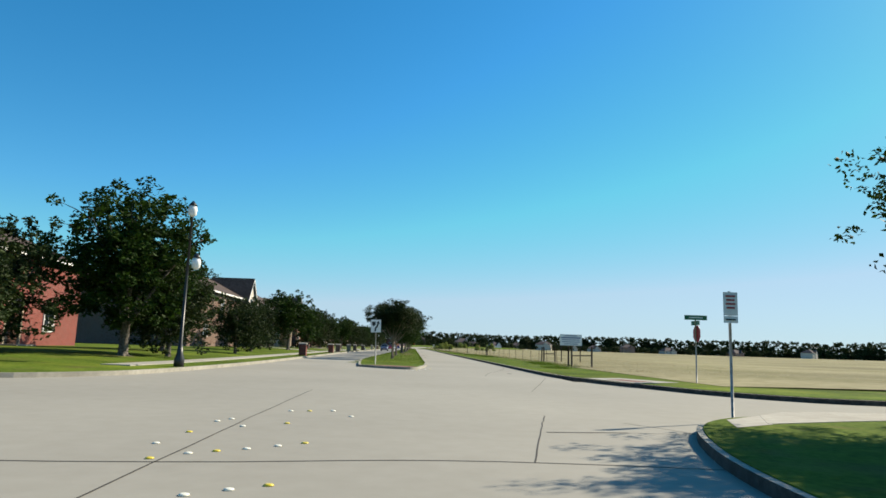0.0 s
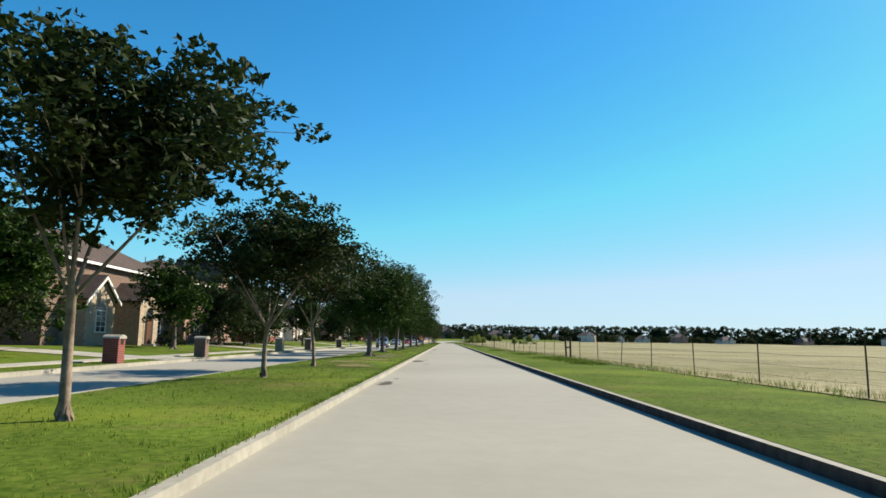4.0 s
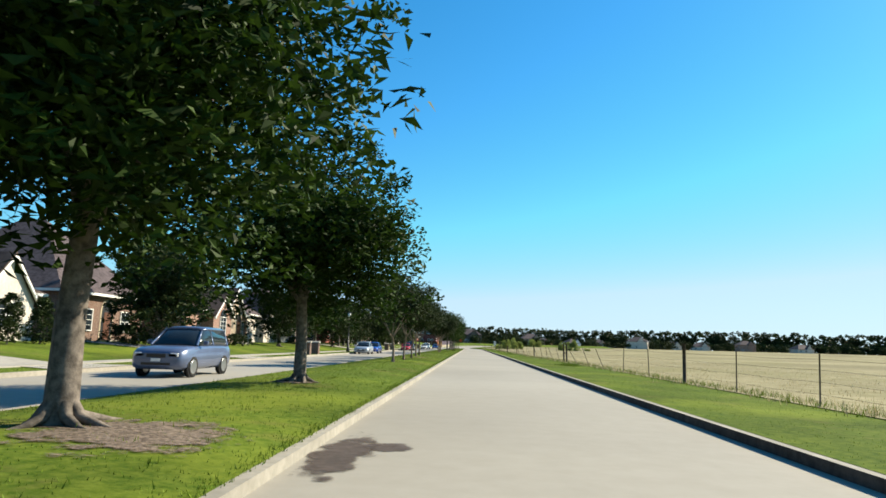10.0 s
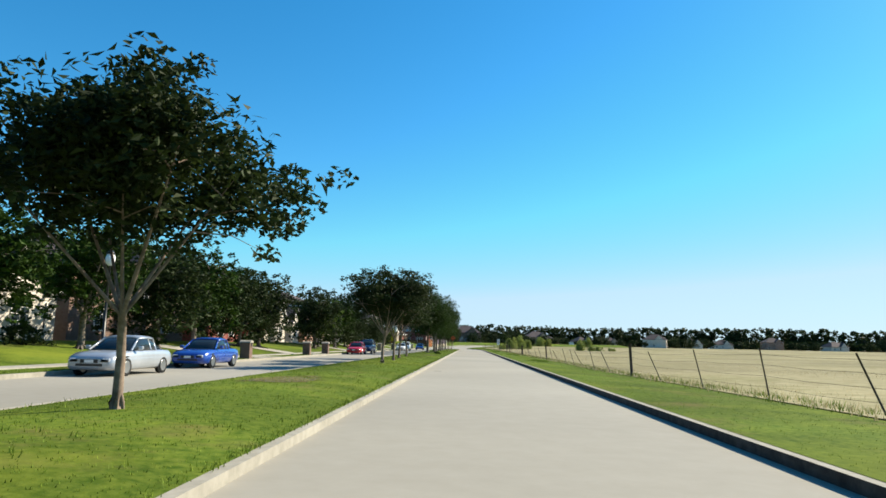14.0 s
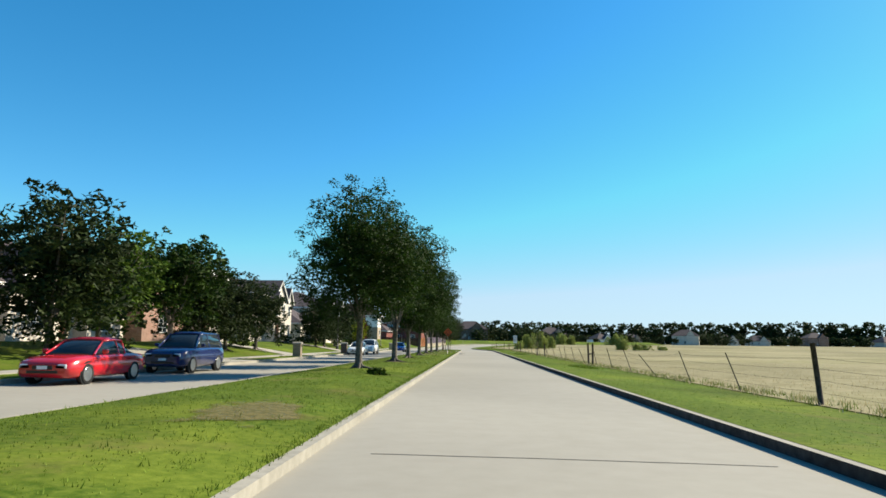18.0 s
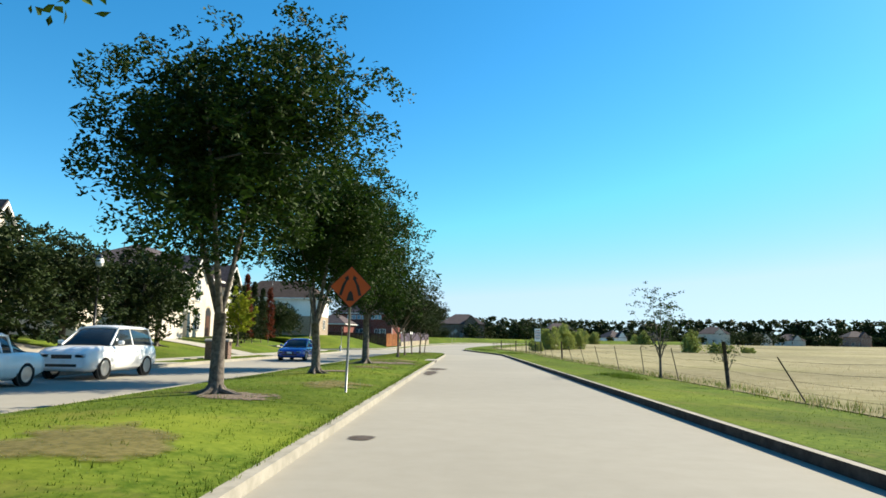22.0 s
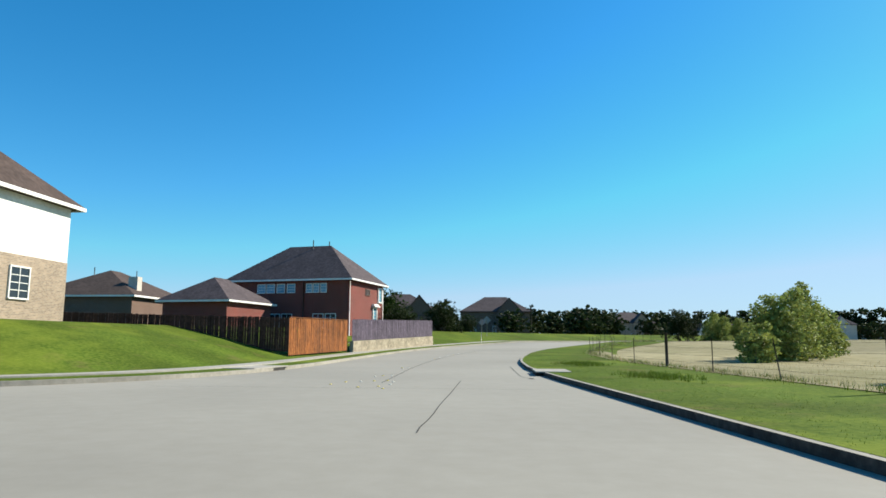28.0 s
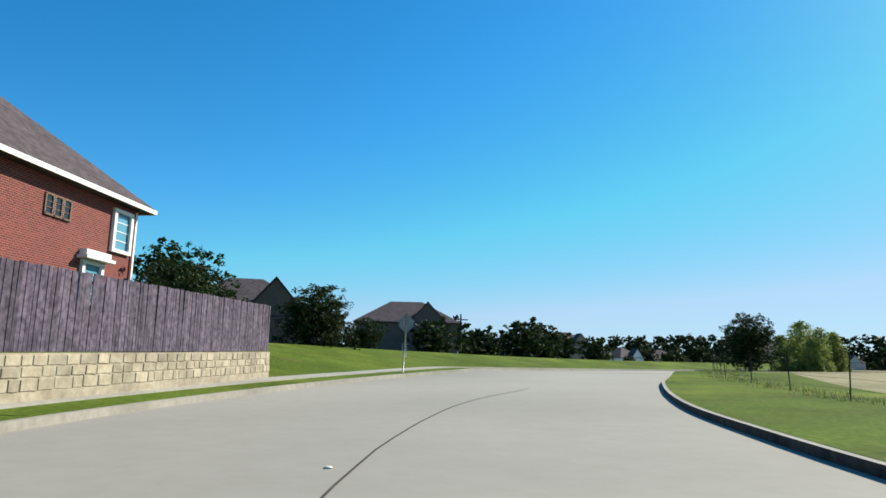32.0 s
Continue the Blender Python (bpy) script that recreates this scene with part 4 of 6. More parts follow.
house("two-storey pink brick house with a tall front gable", -26.5, 134, 150, 12, 6.5, 9.8, M_BRICK_PINK, M_ROOFB, gables=((143, 5.5, 6.3, 10.0, 0.9, M_BRICK_PINK),), windows=((143, 4.3, 1.4, 1.6, 0.93, True), (143, 1.0, 1.9, 1.7, 0.93, False), (137.5, 1.0, 1.5, 1.6, 0.03, False), (148, 1.0, 1.3, 1.6, 0.03, False)), door=(139.8, 0.0))
house("red brick two-storey house with white-trimmed gable", -25, 153, 168, 12, 5.8, 8.8, M_BRICK_RED, M_ROOFB, gables=((161.3, 5.0, 5.4, 8.0, 0.8, M_BRICK_RED),), windows=((161.3, 3.8, 1.4, 1.4, 0.83, False), (161.3, 0.9, 1.9, 1.6, 0.83, False), (156, 0.9, 1.5, 1.6, 0.03, False), (166, 0.9, 1.3, 1.6, 0.03, False)), door=(158, 0.0))
house("cream single-storey house with two front gables and brown roof", -26, 169, 190.5, 13, 2.9, 6.6, M_STUCCO, M_ROOFB, gables=((179.0, 4.2, 2.6, 4.2, 1.6, M_STUCCO), (186.2, 4.8, 2.4, 5.0, 1.2, M_STUCCO)), windows=((173, 0.8, 1.6, 1.5, 0.03, False), (186.2, 0.8, 1.4, 1.4, 1.23, False), (180.7, 0.8, 0.7, 1.3, 1.63, True)), door=(178.8, 1.6))
house("dark brick house under a tall blue-grey hipped roof", -26.5, 193.5, 205.5, 13, 3.4, 9.4, M_BRICK_DARK, M_ROOF, windows=((197, 0.8, 1.5, 1.5, 0.03, False), (202.5, 0.8, 1.3, 1.5, 0.03, False)), door=(199.8, 0.0))
house("orange-tan brick house with paired front gables", -23.3, 207, 223, 13, 2.9, 6.6, M_BRICK_PINK, M_ROOFB, gables=((212.5, 4.6, 2.6, 4.5, 1.2, M_BRICK_PINK), (217, 4.6, 3.2, 5.5, 0.7, M_BRICK_TAN)), windows=((212.5, 0.8, 1.4, 1.6, 1.23, True), (215.4, 0.8, 0.8, 1.6, 0.73, False), (221, 0.8, 1.2, 1.5, 0.03, False)), door=(218.2, 0.7))
house("low cream house with red front door behind trees", -25, 227, 246, 12, 3.2, 7.0, M_STUCCO, M_ROOF, gables=((234, 4.5, 3.2, 6.0, 0.9, M_STUCCO), (241.5, 4.5, 3.2, 6.2, 0.7, M_STUCCO)), windows=((234, 0.8, 1.5, 1.6, 0.93, False), (241.5, 0.8, 1.5, 1.6, 0.73, False), (244.5, 0.8, 0.9, 1.6, 0.03, False)), door=(238, 0.0), door_mat=M_REDDOOR)
house("brown brick house mostly hidden by trees", -26, 249, 268, 12, 5.4, 8.5, M_BRICK_DARK, M_ROOF, gables=((258, 5, 5.4, 8.0, 0.8, M_BRICK_DARK),), windows=((258, 3.4, 1.4, 1.5, 0.83, False), (253, 0.8, 1.4, 1.6, 0.03, False), (264, 0.8, 1.4, 1.6, 0.03, False)), door=(261.5, 0.0))
house("two-storey red brick house with white-barred windows", -25, 272, 290.5, 12, 5.7, 8.8, M_BRICK_RED, M_ROOF, gables=((283.1, 3.6, 5.7, 7.1, 0.9, M_BRICK_RED), (287.6, 4.0, 5.7, 7.4, 0.45, M_BRICK_PINK)), windows=((275.3, 0.7, 1.5, 1.7, 0.03, False), (278.5, 0.7, 1.5, 1.7, 0.03, False), (275.3, 3.8, 1.2, 1.5, 0.03, False), (278.7, 3.8, 1.2, 1.5, 0.03, False), (283.1, 4.1, 0.8, 1.3, 0.93, False), (287.6, 3.7, 1.1, 1.5, 0.48, False), (287.6, 0.9, 1.3, 1.6, 0.48, False)), door=(283.1, 0.9))
house("cream house with white columns behind garden trees", -26, 294, 311, 12, 3.3, 7.2, M_STUCCO, M_ROOF, gables=((299, 5, 3.2, 5.8, 0.8, M_STUCCO), (306.5, 4.4, 3.2, 5.4, 1.0, M_STUCCO)), windows=((299, 0.8, 1.6, 1.6, 0.83, False), (306.5, 0.8, 1.4, 1.6, 1.03, True)), door=(302.8, 0.0))
house("pinkish brick two-storey house with arched upper window", -25, 312, 330, 12, 5.9, 8.8, M_BRICK_PINK, M_ROOF, gables=((322.5, 4.6, 5.3, 7.0, 1.0, M_STUCCO), (327, 3.8, 5.5, 7.4, 0.6, M_STUCCO)), windows=((322.5, 3.4, 1.0, 1.3, 1.03, True), (327, 3.6, 1.0, 1.5, 0.63, False), (327, 0.8, 1.2, 1.7, 0.63, False), (315.5, 0.8, 1.5, 1.6, 0.03, False), (315.5, 3.8, 1.3, 1.4, 0.03, False)), door=(322.5, 1.0))
house("cream two-storey house with twin gables and arched entry", -25, 338, 354.5, 12, 5.8, 8.6, M_STUCCO, M_ROOF, gables=((347.3, 6.4, 5.5, 8.1, 0.9, M_STUCCO), (344.9, 2.8, 5.0, 6.4, 1.3, M_STUCCO), (352.8, 2.6, 5.8, 7.5, 0.6, M_STUCCO)), windows=((344.9, 3.4, 0.8, 1.2, 1.33, True), (349, 3.5, 1.2, 1.5, 0.93, False), (348.9, 0.7, 2.0, 1.7, 0.93, False), (352.8, 3.6, 0.9, 1.4, 0.63, False), (352.8, 0.8, 1.0, 1.6, 0.63, False), (340.5, 0.8, 1.3, 1.6, 0.03, False)), door=(344.9, 1.3))
house("low pale stucco wing with front gable and grey roof", -25, 362, 375.8, 11, 2.7, 6.2, M_STUCCO, M_ROOF, gables=((368.6, 5.2, 2.5, 4.3, 3.2, M_STUCCO), (371.2, 4.2, 2.5, 4.0, 2.6, M_STUCCO)), windows=((367.5, 0.6, 0.9, 1.6, 3.23, False), (371.8, 0.6, 0.7, 1.5, 2.63, False)))
house("tall pale stucco house with dark side wall and grey roof", -25, 376.4, 394, 13, 5.9, 9.3, M_STUCCO, M_ROOF, gables=((380.5, 4.2, 5.6, 7.8, 0.8, M_STUCCO), (390.6, 4.6, 5.7, 8.0, 0.6, M_STUCCO)), windows=((380.5, 3.5, 1.0, 1.5, 0.83, True), (380.5, 0.7, 1.2, 1.6, 0.83, False), (390.6, 3.6, 1.2, 1.5, 0.63, False), (387, 3.6, 0.8, 1.3, 0.03, False)), door=(385.2, 0.0))
house("two-tone house, white siding above tan brick", -21.7, 423.6, 430.4, 14, 5.8, 9.0, M_TRIM, M_ROOFB, windows=((427, 1.0, 1.2, 1.4, 0.03, False),), side_windows=((-4, 1.0, 1.3, 1.4), (-10, 1.0, 1.3, 1.4), (-6, 3.7, 1.2, 1.3)), z=2.2, lower=M_BRICK_TAN, split=3.0)
house("brown-roofed house beyond the back fences", -36, 462, 474, 11, 3.4, 6.6, M_BRICK_DARK, M_ROOFB, z=2.2, chimney=(-1.2, 464.5, 5.6))

# the brick house at the bend, set square to its side wall
BX, BY, BT = -14.5, 464.85, -11.3
bend = thing("house", pose(BX, BY, 1.26, 0, 0, BT), "large red brick two-storey house with dark hipped roof", "house", "houses along the street")
part("wall", boxed(-14, 0, 0, 9.8, -1.2, 6.2), M_BRICK_RED, bend)
part("roof", hip_roof(-14, 0, 0, 9.8, 6.38, 10.6, 0.5), M_ROOF, bend)
part("fascia", fascia(-14, 0, 0, 9.8, 6.38, 0.52), M_TRIM, bend)
for xw in (-10.1, -9.0, -7.8, -6.6, -4.5, -3.7, -2.85):
    window(bend, xw, 0, 5.0, 0.85 if xw < -6 else 0.6, 0.85, M_PANEB, side="y", bars=1)
for xw in (-8.4, -7.0, -3.4, -2.0):
    window(bend, xw, 0, 1.2, 1.1, 1.5, M_PANE, side="y")
for k in range(3):
    window(bend, 0, 4.6 + 0.45 * k, 4.95, 0.3, 0.62, M_PANE, bars=1, trim=M_BRICK_DARK)
window(bend, 0, 8.75, 4.4, 0.95, 1.45, M_PANEB, bars=1)
window(bend, 0, 7.15, 2.15, 0.95, 1.4, M_PANEB, bars=1)
for yy, zz, ww, hh in ((8.75, 4.4, 0.95, 1.45), (7.15, 2.15, 0.95, 1.4)):
    b = bmesh.new()
    for y0, y1, z0, z1 in ((-ww / 2 - 0.16, -ww / 2, -0.14, hh + 0.14), (ww / 2, ww / 2 + 0.16, -0.14, hh + 0.14), (-ww / 2, ww / 2, -0.14, 0.0), (-ww / 2, ww / 2, hh, hh + 0.14)):
        box(b, 0.0, 0.13, yy + y0, yy + y1, zz + z0, zz + z1)
    part("window_surround", b, M_TRIM, bend)
b = bmesh.new()
box(b, 0, 0.42, 6.3, 8.0, 3.72, 3.84)
box(b, 0, 0.3, 6.42, 7.88, 3.84, 4.06)
part("window_hood", b, M_TRIM, bend)
for yy in (0.08, 9.6):
    part("downpipe", tube(bmesh.new(), [(0.08, yy, -0.3), (0.08, yy, 6.1), (0.4, yy, 6.3)], [0.05] * 3, 6), M_TRIM, bend)
part("downpipe", tube(bmesh.new(), [(-5.1, -0.08, -0.3), (-5.1, -0.08, 6.1)], [0.05] * 2, 6), M_BLACK, bend)
for vx, vy in ((-6.4, 4.4), (-5.0, 5.6)):
    part("vent_pipe", tube(bmesh.new(), [(vx, vy, 9.2), (vx, vy, 11.2)], [0.06, 0.06], 7), M_STEEL, bend)
garage = thing("garage", pose(-23.6, 455.8, 1.15, 0, 0, -9), "low brick garage with grey hipped roof behind the fence", "garage")
part("wall", boxed(-6.6, 0, 0, 8.1, -0.6, 3.6), M_BRICK_RED, garage)
part("roof", hip_roof(-6.6, 0, 0, 8.1, 3.75, 6.1, 0.45), M_ROOF, garage)
part("fascia", fascia(-6.6, 0, 0, 8.1, 3.75, 0.47), M_TRIM, garage)


# ---- board fences and stone wall at the bend ----
def board_fence(label, p, q, z0, h, material, width=0.14, z1=None, cap=None):
    d = Vector((q[0] - p[0], q[1] - p[1]))
    n = max(2, int(d.length / (width + 0.008)))
    f = thing("board_fence", pose(p[0], p[1], z0, 0, 0, math.degrees(math.atan2(d.y, d.x))), label, "fence")
    rnd = random.Random(int(abs(p[0]) * 10 + p[1]))
    meshes = []
    for _ in range(4):
        me = bpy.data.meshes.new("board")
        b = boxed(0, width, -0.012, 0.012, 0, h * rnd.uniform(0.985, 1.01), bevel=0.004)
        b.to_mesh(me)
        b.free()
        me.materials.append(material)
        meshes.append(me)
    dz = ((z0 if z1 is None else z1) - z0) / n
    for i in range(min(n, 290)):
        piece("board", meshes[rnd.randrange(4)], f, pose(i * d.length / n, rnd.uniform(-0.006, 0.006), dz * i, rnd.gauss(0, 0.4), rnd.gauss(0, 0.3), 0))
    for zz in (0.3, h * 0.55, h - 0.25):
        b = bmesh.new()
        box(b, 0, d.length, 0.02, 0.06, zz, zz + 0.08)
        for v in b.verts:
            v.co.z += dz * n * v.co.x / d.length
        part("rail", b, material, f)
    if cap:
        b = boxed(-0.02, d.length + 0.02, -0.06, 0.07, h, h + 0.04)
        for v in b.verts:
            v.co.z += dz * n * v.co.x / d.length
        part("cap", b, material, f)
    return f


FA, FB, FC = (-12.45, 438.6), (-11.2, 449.5), (-6.6, 472.6)
board_fence("tall stained cedar board fence beside the sidewalk", FA, FB, 0.36, 2.35, M_FENCE_CEDAR, 0.14, 0.5, cap=True)
board_fence("dark unlit board fence along a back garden", (-30, 438), FA, 1.0, 2.1, M_FENCE_DARK, 0.15, 0.6)
gf = (FB[0] + 0.15, FB[1] + 1.2)
board_fence("weathered grey board fence on a stone wall", gf, FC, 1.24, 1.75, M_FENCE_GREY, 0.11, 1.78)
wall = thing("stone_wall", pose(gf[0], gf[1], 0.6, 0, 0, math.degrees(math.atan2(FC[1] - gf[1], FC[0] - gf[0]))), "low cream limestone retaining wall under the fence", "wall")
wl = math.hypot(FC[0] - gf[0], FC[1] - gf[1])
b = boxed(0, wl, -0.1, 0.2, -0.6, 0.62)
for v in b.verts:
    v.co.z += 0.54 * v.co.x / wl
part("core", b, M_STONE, wall)
rnd = random.Random(9)
stone_meshes = []
for k in range(8):
    me = bpy.data.meshes.new("stone")
    b = bmesh.new()
    ring = [(sx * rnd.uniform(0.47, 0.5), sz * rnd.uniform(0.43, 0.5)) for sx, sz in ((-1, -1), (0.1, -1), (1, -1), (1, 1), (-0.2, 1), (-1, 1))]
    d = rnd.uniform(0.012, 0.028)
    lo = [b.verts.new((x, 0.0, z)) for x, z in ring]
    hi = [b.verts.new((x * 0.94, -d, z * 0.92)) for x, z in ring]
    for i in range(6):
        b.faces.new((lo[i], lo[(i + 1) % 6], hi[(i + 1) % 6], hi[i]))
    b.faces.new(hi)
    bmesh.ops.recalc_face_normals(b, faces=b.faces[:])
    b.to_mesh(me)
    b.free()
    me.materials.append(M_STONE)
    stone_meshes.append(me)
for r, (z0, h) in enumerate(((-0.13, 0.27), (0.14, 0.22), (0.36, 0.24))):
    x = 0.0
    while x < wl - 0.15:
        w = min(rnd.uniform(0.28, 0.62), wl - x)
        piece("stone", stone_meshes[rnd.randrange(8)], wall, pose(x + w / 2, -0.098, z0 + h / 2 + 0.54 * (x + w / 2) / wl, 0, rnd.gauss(0, 0.6), 0) @ Matrix.Diagonal((w - 0.014, 1, h - 0.014, 1)))
        x += w


# ---- cars ----
def loft(stations, sides=None):
    """A closed skin through cross-sections: each (y, [(x, z), ...]) for the right half, mirrored."""
    b = bmesh.new()
    rings = []
    for y, half in stations:
        ring = [b.verts.new((x, y, z)) for x, z in half] + [b.verts.new((-x, y, z)) for x, z in reversed(half)]
        rings.append(ring)
    n = len(rings[0])
    for r0, r1 in zip(rings, rings[1:]):
        for k in range(n):
            f = b.faces.new((r0[k], r0[(k + 1) % n], r1[(k + 1) % n], r1[k]))
            f.smooth = True
    b.faces.new(rings[0][::-1])
    b.faces.new(rings[-1])
    bmesh.ops.recalc_face_normals(b, faces=b.faces[:])
    return b


def body_section(y, w, z0, z1, belly=0.06):
    h = z1 - z0
    return (y, [(w * 0.82, z0), (w * 0.97, z0 + h * 0.12), (w, z0 + h * 0.5), (w * 0.965, z0 + h * 0.86), (w * 0.88, z1 - 0.015), (w * 0.5, z1 + 0.01)])


def cabin_section(y, wl, wr, z0, z1):
    return (y, [(wl, z0), (wl * 0.6 + wr * 0.4, z0 + (z1 - z0) * 0.45), (wr, z1 - 0.05), (wr * 0.85, z1), (wr * 0.4, z1 + 0.015)])


def car(kind, x, y, paint, label, z=0.0):
    """A parked car with its nose towards -y."""
    suv = kind == "suv"
    c = thing("car", pose(x, y, z), label, "car", "cars parked along the street")
    w, bonnet, belt, roof, ground = (0.93, 1.02, 1.1, 1.74, 0.26) if suv else (0.89, 0.82, 0.92, 1.43, 0.2)
    L = 2.3
    body = [body_section(-L, w * 0.78, ground + 0.14, bonnet - 0.22), body_section(-L + 0.12, w * 0.92, ground + 0.03, bonnet - 0.1), body_section(-L + 0.5, w * 0.99, ground, bonnet),
            body_section(-0.95, w, ground, belt - 0.03), body_section(0.2, w, ground, belt), body_section(1.4, w, ground, belt), body_section(2.0, w * 0.97, ground + 0.04, belt if suv else belt - 0.02),
            body_section(L - 0.05, w * 0.9, ground + 0.1, belt - 0.12), body_section(L, w * 0.8, ground + 0.16, belt - 0.25)]
    part("body", loft(body), paint, c)
    back = 2.15 if suv else 1.55
    top = 1.75 if suv else 0.75
    cab = [cabin_section(-1.02, w * 0.86, w * 0.84, belt - 0.06, belt + 0.0), cabin_section(-0.25, w * 0.9, w * 0.7, belt - 0.04, roof - 0.06), cabin_section(0.25, w * 0.9, w * 0.7, belt - 0.02, roof),
           cabin_section(top, w * 0.9, w * 0.69, belt - 0.02, roof - 0.02), cabin_section(back, w * 0.86, w * 0.74, belt - 0.04, belt + (0.25 if suv else 0.02))]
    part("cabin", loft(cab), M_PANE, c, "dark glazed cabin")
    rf = [cabin_section(-0.3, w * 0.72, w * 0.7, roof - 0.13, roof - 0.05), cabin_section(0.25, w * 0.735, w * 0.71, roof - 0.1, roof + 0.012), cabin_section(top, w * 0.73, w * 0.7, roof - 0.1, roof - 0.005), cabin_section(top + 0.18, w * 0.71, w * 0.69, roof - 0.2, roof - 0.08)]
    part("roof_panel", loft(rf), paint, c)
    for s in (-1, 1):
        for py in ((-1.0, 0.0), (0.45, 0.5), (top + 0.1, back)):
            b = tube(bmesh.new(), [(s * w * 0.885, py[0], belt - 0.02), (s * w * 0.7, (py[0] * 0.25 + py[1] * 0.75) if py[0] < 0 else py[0] - 0.03, roof - 0.07)], [0.04, 0.035], 5)
            part("pillar", b, paint, c)
        part("headlight", boxed(s * w * 0.62 - 0.17, s * w * 0.62 + 0.17, -L - 0.0, -L + 0.2, bonnet - 0.34, bonnet - 0.19, bevel=0.03), M_LIGHT, c)
        part("tail_light", boxed(s * w * 0.7 - 0.12, s * w * 0.7 + 0.12, L - 0.14, L + 0.005, belt - 0.36, belt - 0.18, bevel=0.03), M_TAIL, c)
        part("mirror", boxed(s * (w + 0.1) - 0.09, s * (w + 0.1) + 0.09, -0.78, -0.66, belt + 0.0, belt + 0.14, bevel=0.03), paint, c)
        for wy in (-1.42, 1.38):
            r = 0.36 if suv else 0.32
            wheel = new("wheel")
            wheel.parent, wheel.matrix_basis = c, pose(s * (w - 0.1), wy, r, 0, 90, 0)
            part("tyre", lathe(bmesh.new(), [(r * 0.68, -0.1), (r * 0.95, -0.11), (r, -0.06), (r, 0.06), (r * 0.95, 0.11), (r * 0.68, 0.1)], 18), M_TYRE, wheel)
            part("rim", lathe(bmesh.new(), [(r * 0.2, -0.115), (r * 0.62, -0.1), (r * 0.69, -0.105), (r * 0.69, 0.105), (r * 0.62, 0.1), (r * 0.2, 0.115)], 14), M_RIM, wheel)
            arch = lathe(bmesh.new(), [(r * 1.16, -0.02), (r * 1.16, 0.055)], 18)
            part("wheel_arch", arch, M_BLACK, c).matrix_basis = pose(s * (w - 0.075), wy, r + 0.02, 0, 90 if s > 0 else -90, 0)
    part("grille", boxed(-w * 0.36, w * 0.36, -L - 0.012, -L + 0.1, bonnet - 0.36, bonnet - 0.22, bevel=0.02), M_BLACK, c)
    part("bumper_intake", boxed(-w * 0.55, w * 0.55, -L - 0.004, -L + 0.14, ground + 0.14, ground + 0.26, bevel=0.02), M_BLACK, c)
    part("number_plate", boxed(-0.16, 0.16, -L - 0.02, -L - 0.005, ground + 0.28, ground + 0.38), M_WHITE, c)
    return c


P_SILVERBLUE = glossy("blue_grey_car_paint", (0.1, 0.13, 0.22), 0.3, 0.3, 0.6)
P_SILVER = glossy("silver_car_paint", (0.42, 0.45, 0.5), 0.3, 0.4, 0.6)
P_BLUE = glossy("bright_blue_car_paint", (0.02, 0.07, 0.36), 0.25, 0.1, 0.8)
P_RED = glossy("red_car_paint", (0.5, 0.012, 0.018), 0.25, 0.0, 0.8)
P_NAVY = glossy("navy_car_paint", (0.012, 0.02, 0.09), 0.25, 0.1, 0.8)
P_WHITE = glossy("white_car_paint", (0.82, 0.82, 0.82), 0.3, 0.0, 0.5)
car("suv", -8.5, 173.4, P_SILVERBLUE, "blue-grey sport utility car parked at the kerb")
car("sedan", -10.75, 228.2, P_SILVER, "silver saloon car parked beside the lawn")
car("sedan", -10.8, 236.3, P_BLUE, "small blue saloon parked behind a silver one")
car("sedan", -10.75, 280.6, P_RED, "bright red saloon parked at the kerb")
car("suv", -10.75, 288.2, P_NAVY, "dark navy car parked behind a red one")
car("sedan", -10.85, 333.4, P_WHITE, "white saloon parked beside the front lawn")
car("suv", -10.6, 339.6, P_WHITE, "white sport utility car with dark roof glass")
car("sedan", -9.3, 361.6, P_BLUE, "vivid blue saloon parked near brick mailboxes")


# ---- mailboxes ----
def mailbox(y, material, label, dx=0.55, twin=False):
    """A masonry mailbox pillar with a rounded cap and a metal door facing the street."""
    x = at_y(FAR_KERB, y) - dx
    m = thing("mailbox_pillar", pose(x, y, 0.14), label, "mailbox", "mailboxes along the kerb")
    part("pillar", boxed(-0.36, 0.3, -0.3, 0.3, -0.1, 1.05, bevel=0.015), material, m)
    b = bmesh.new()
    n = 8
    out = [(0.34 * math.cos(math.pi * k / n), 1.05 + 0.17 * math.sin(math.pi * k / n)) for k in range(n + 1)]
    f0 = [b.verts.new((-0.4, a, c)) for a, c in out]
    f1 = [b.verts.new((0.34, a, c)) for a, c in out]
    b.faces.new(f0)
    b.faces.new(f1[::-1])
    for i in range(n + 1):
        b.faces.new((f0[i], f0[(i + 1) % (n + 1)], f1[(i + 1) % (n + 1)], f1[i]))
    bmesh.ops.recalc_face_normals(b, faces=b.faces[:])
    part("cap", b, M_KERB, m)
    part("mailbox_door", boxed(0.3, 0.33, -0.1, 0.1, 0.82, 1.02, bevel=0.01), M_BLACK, m)
    return m


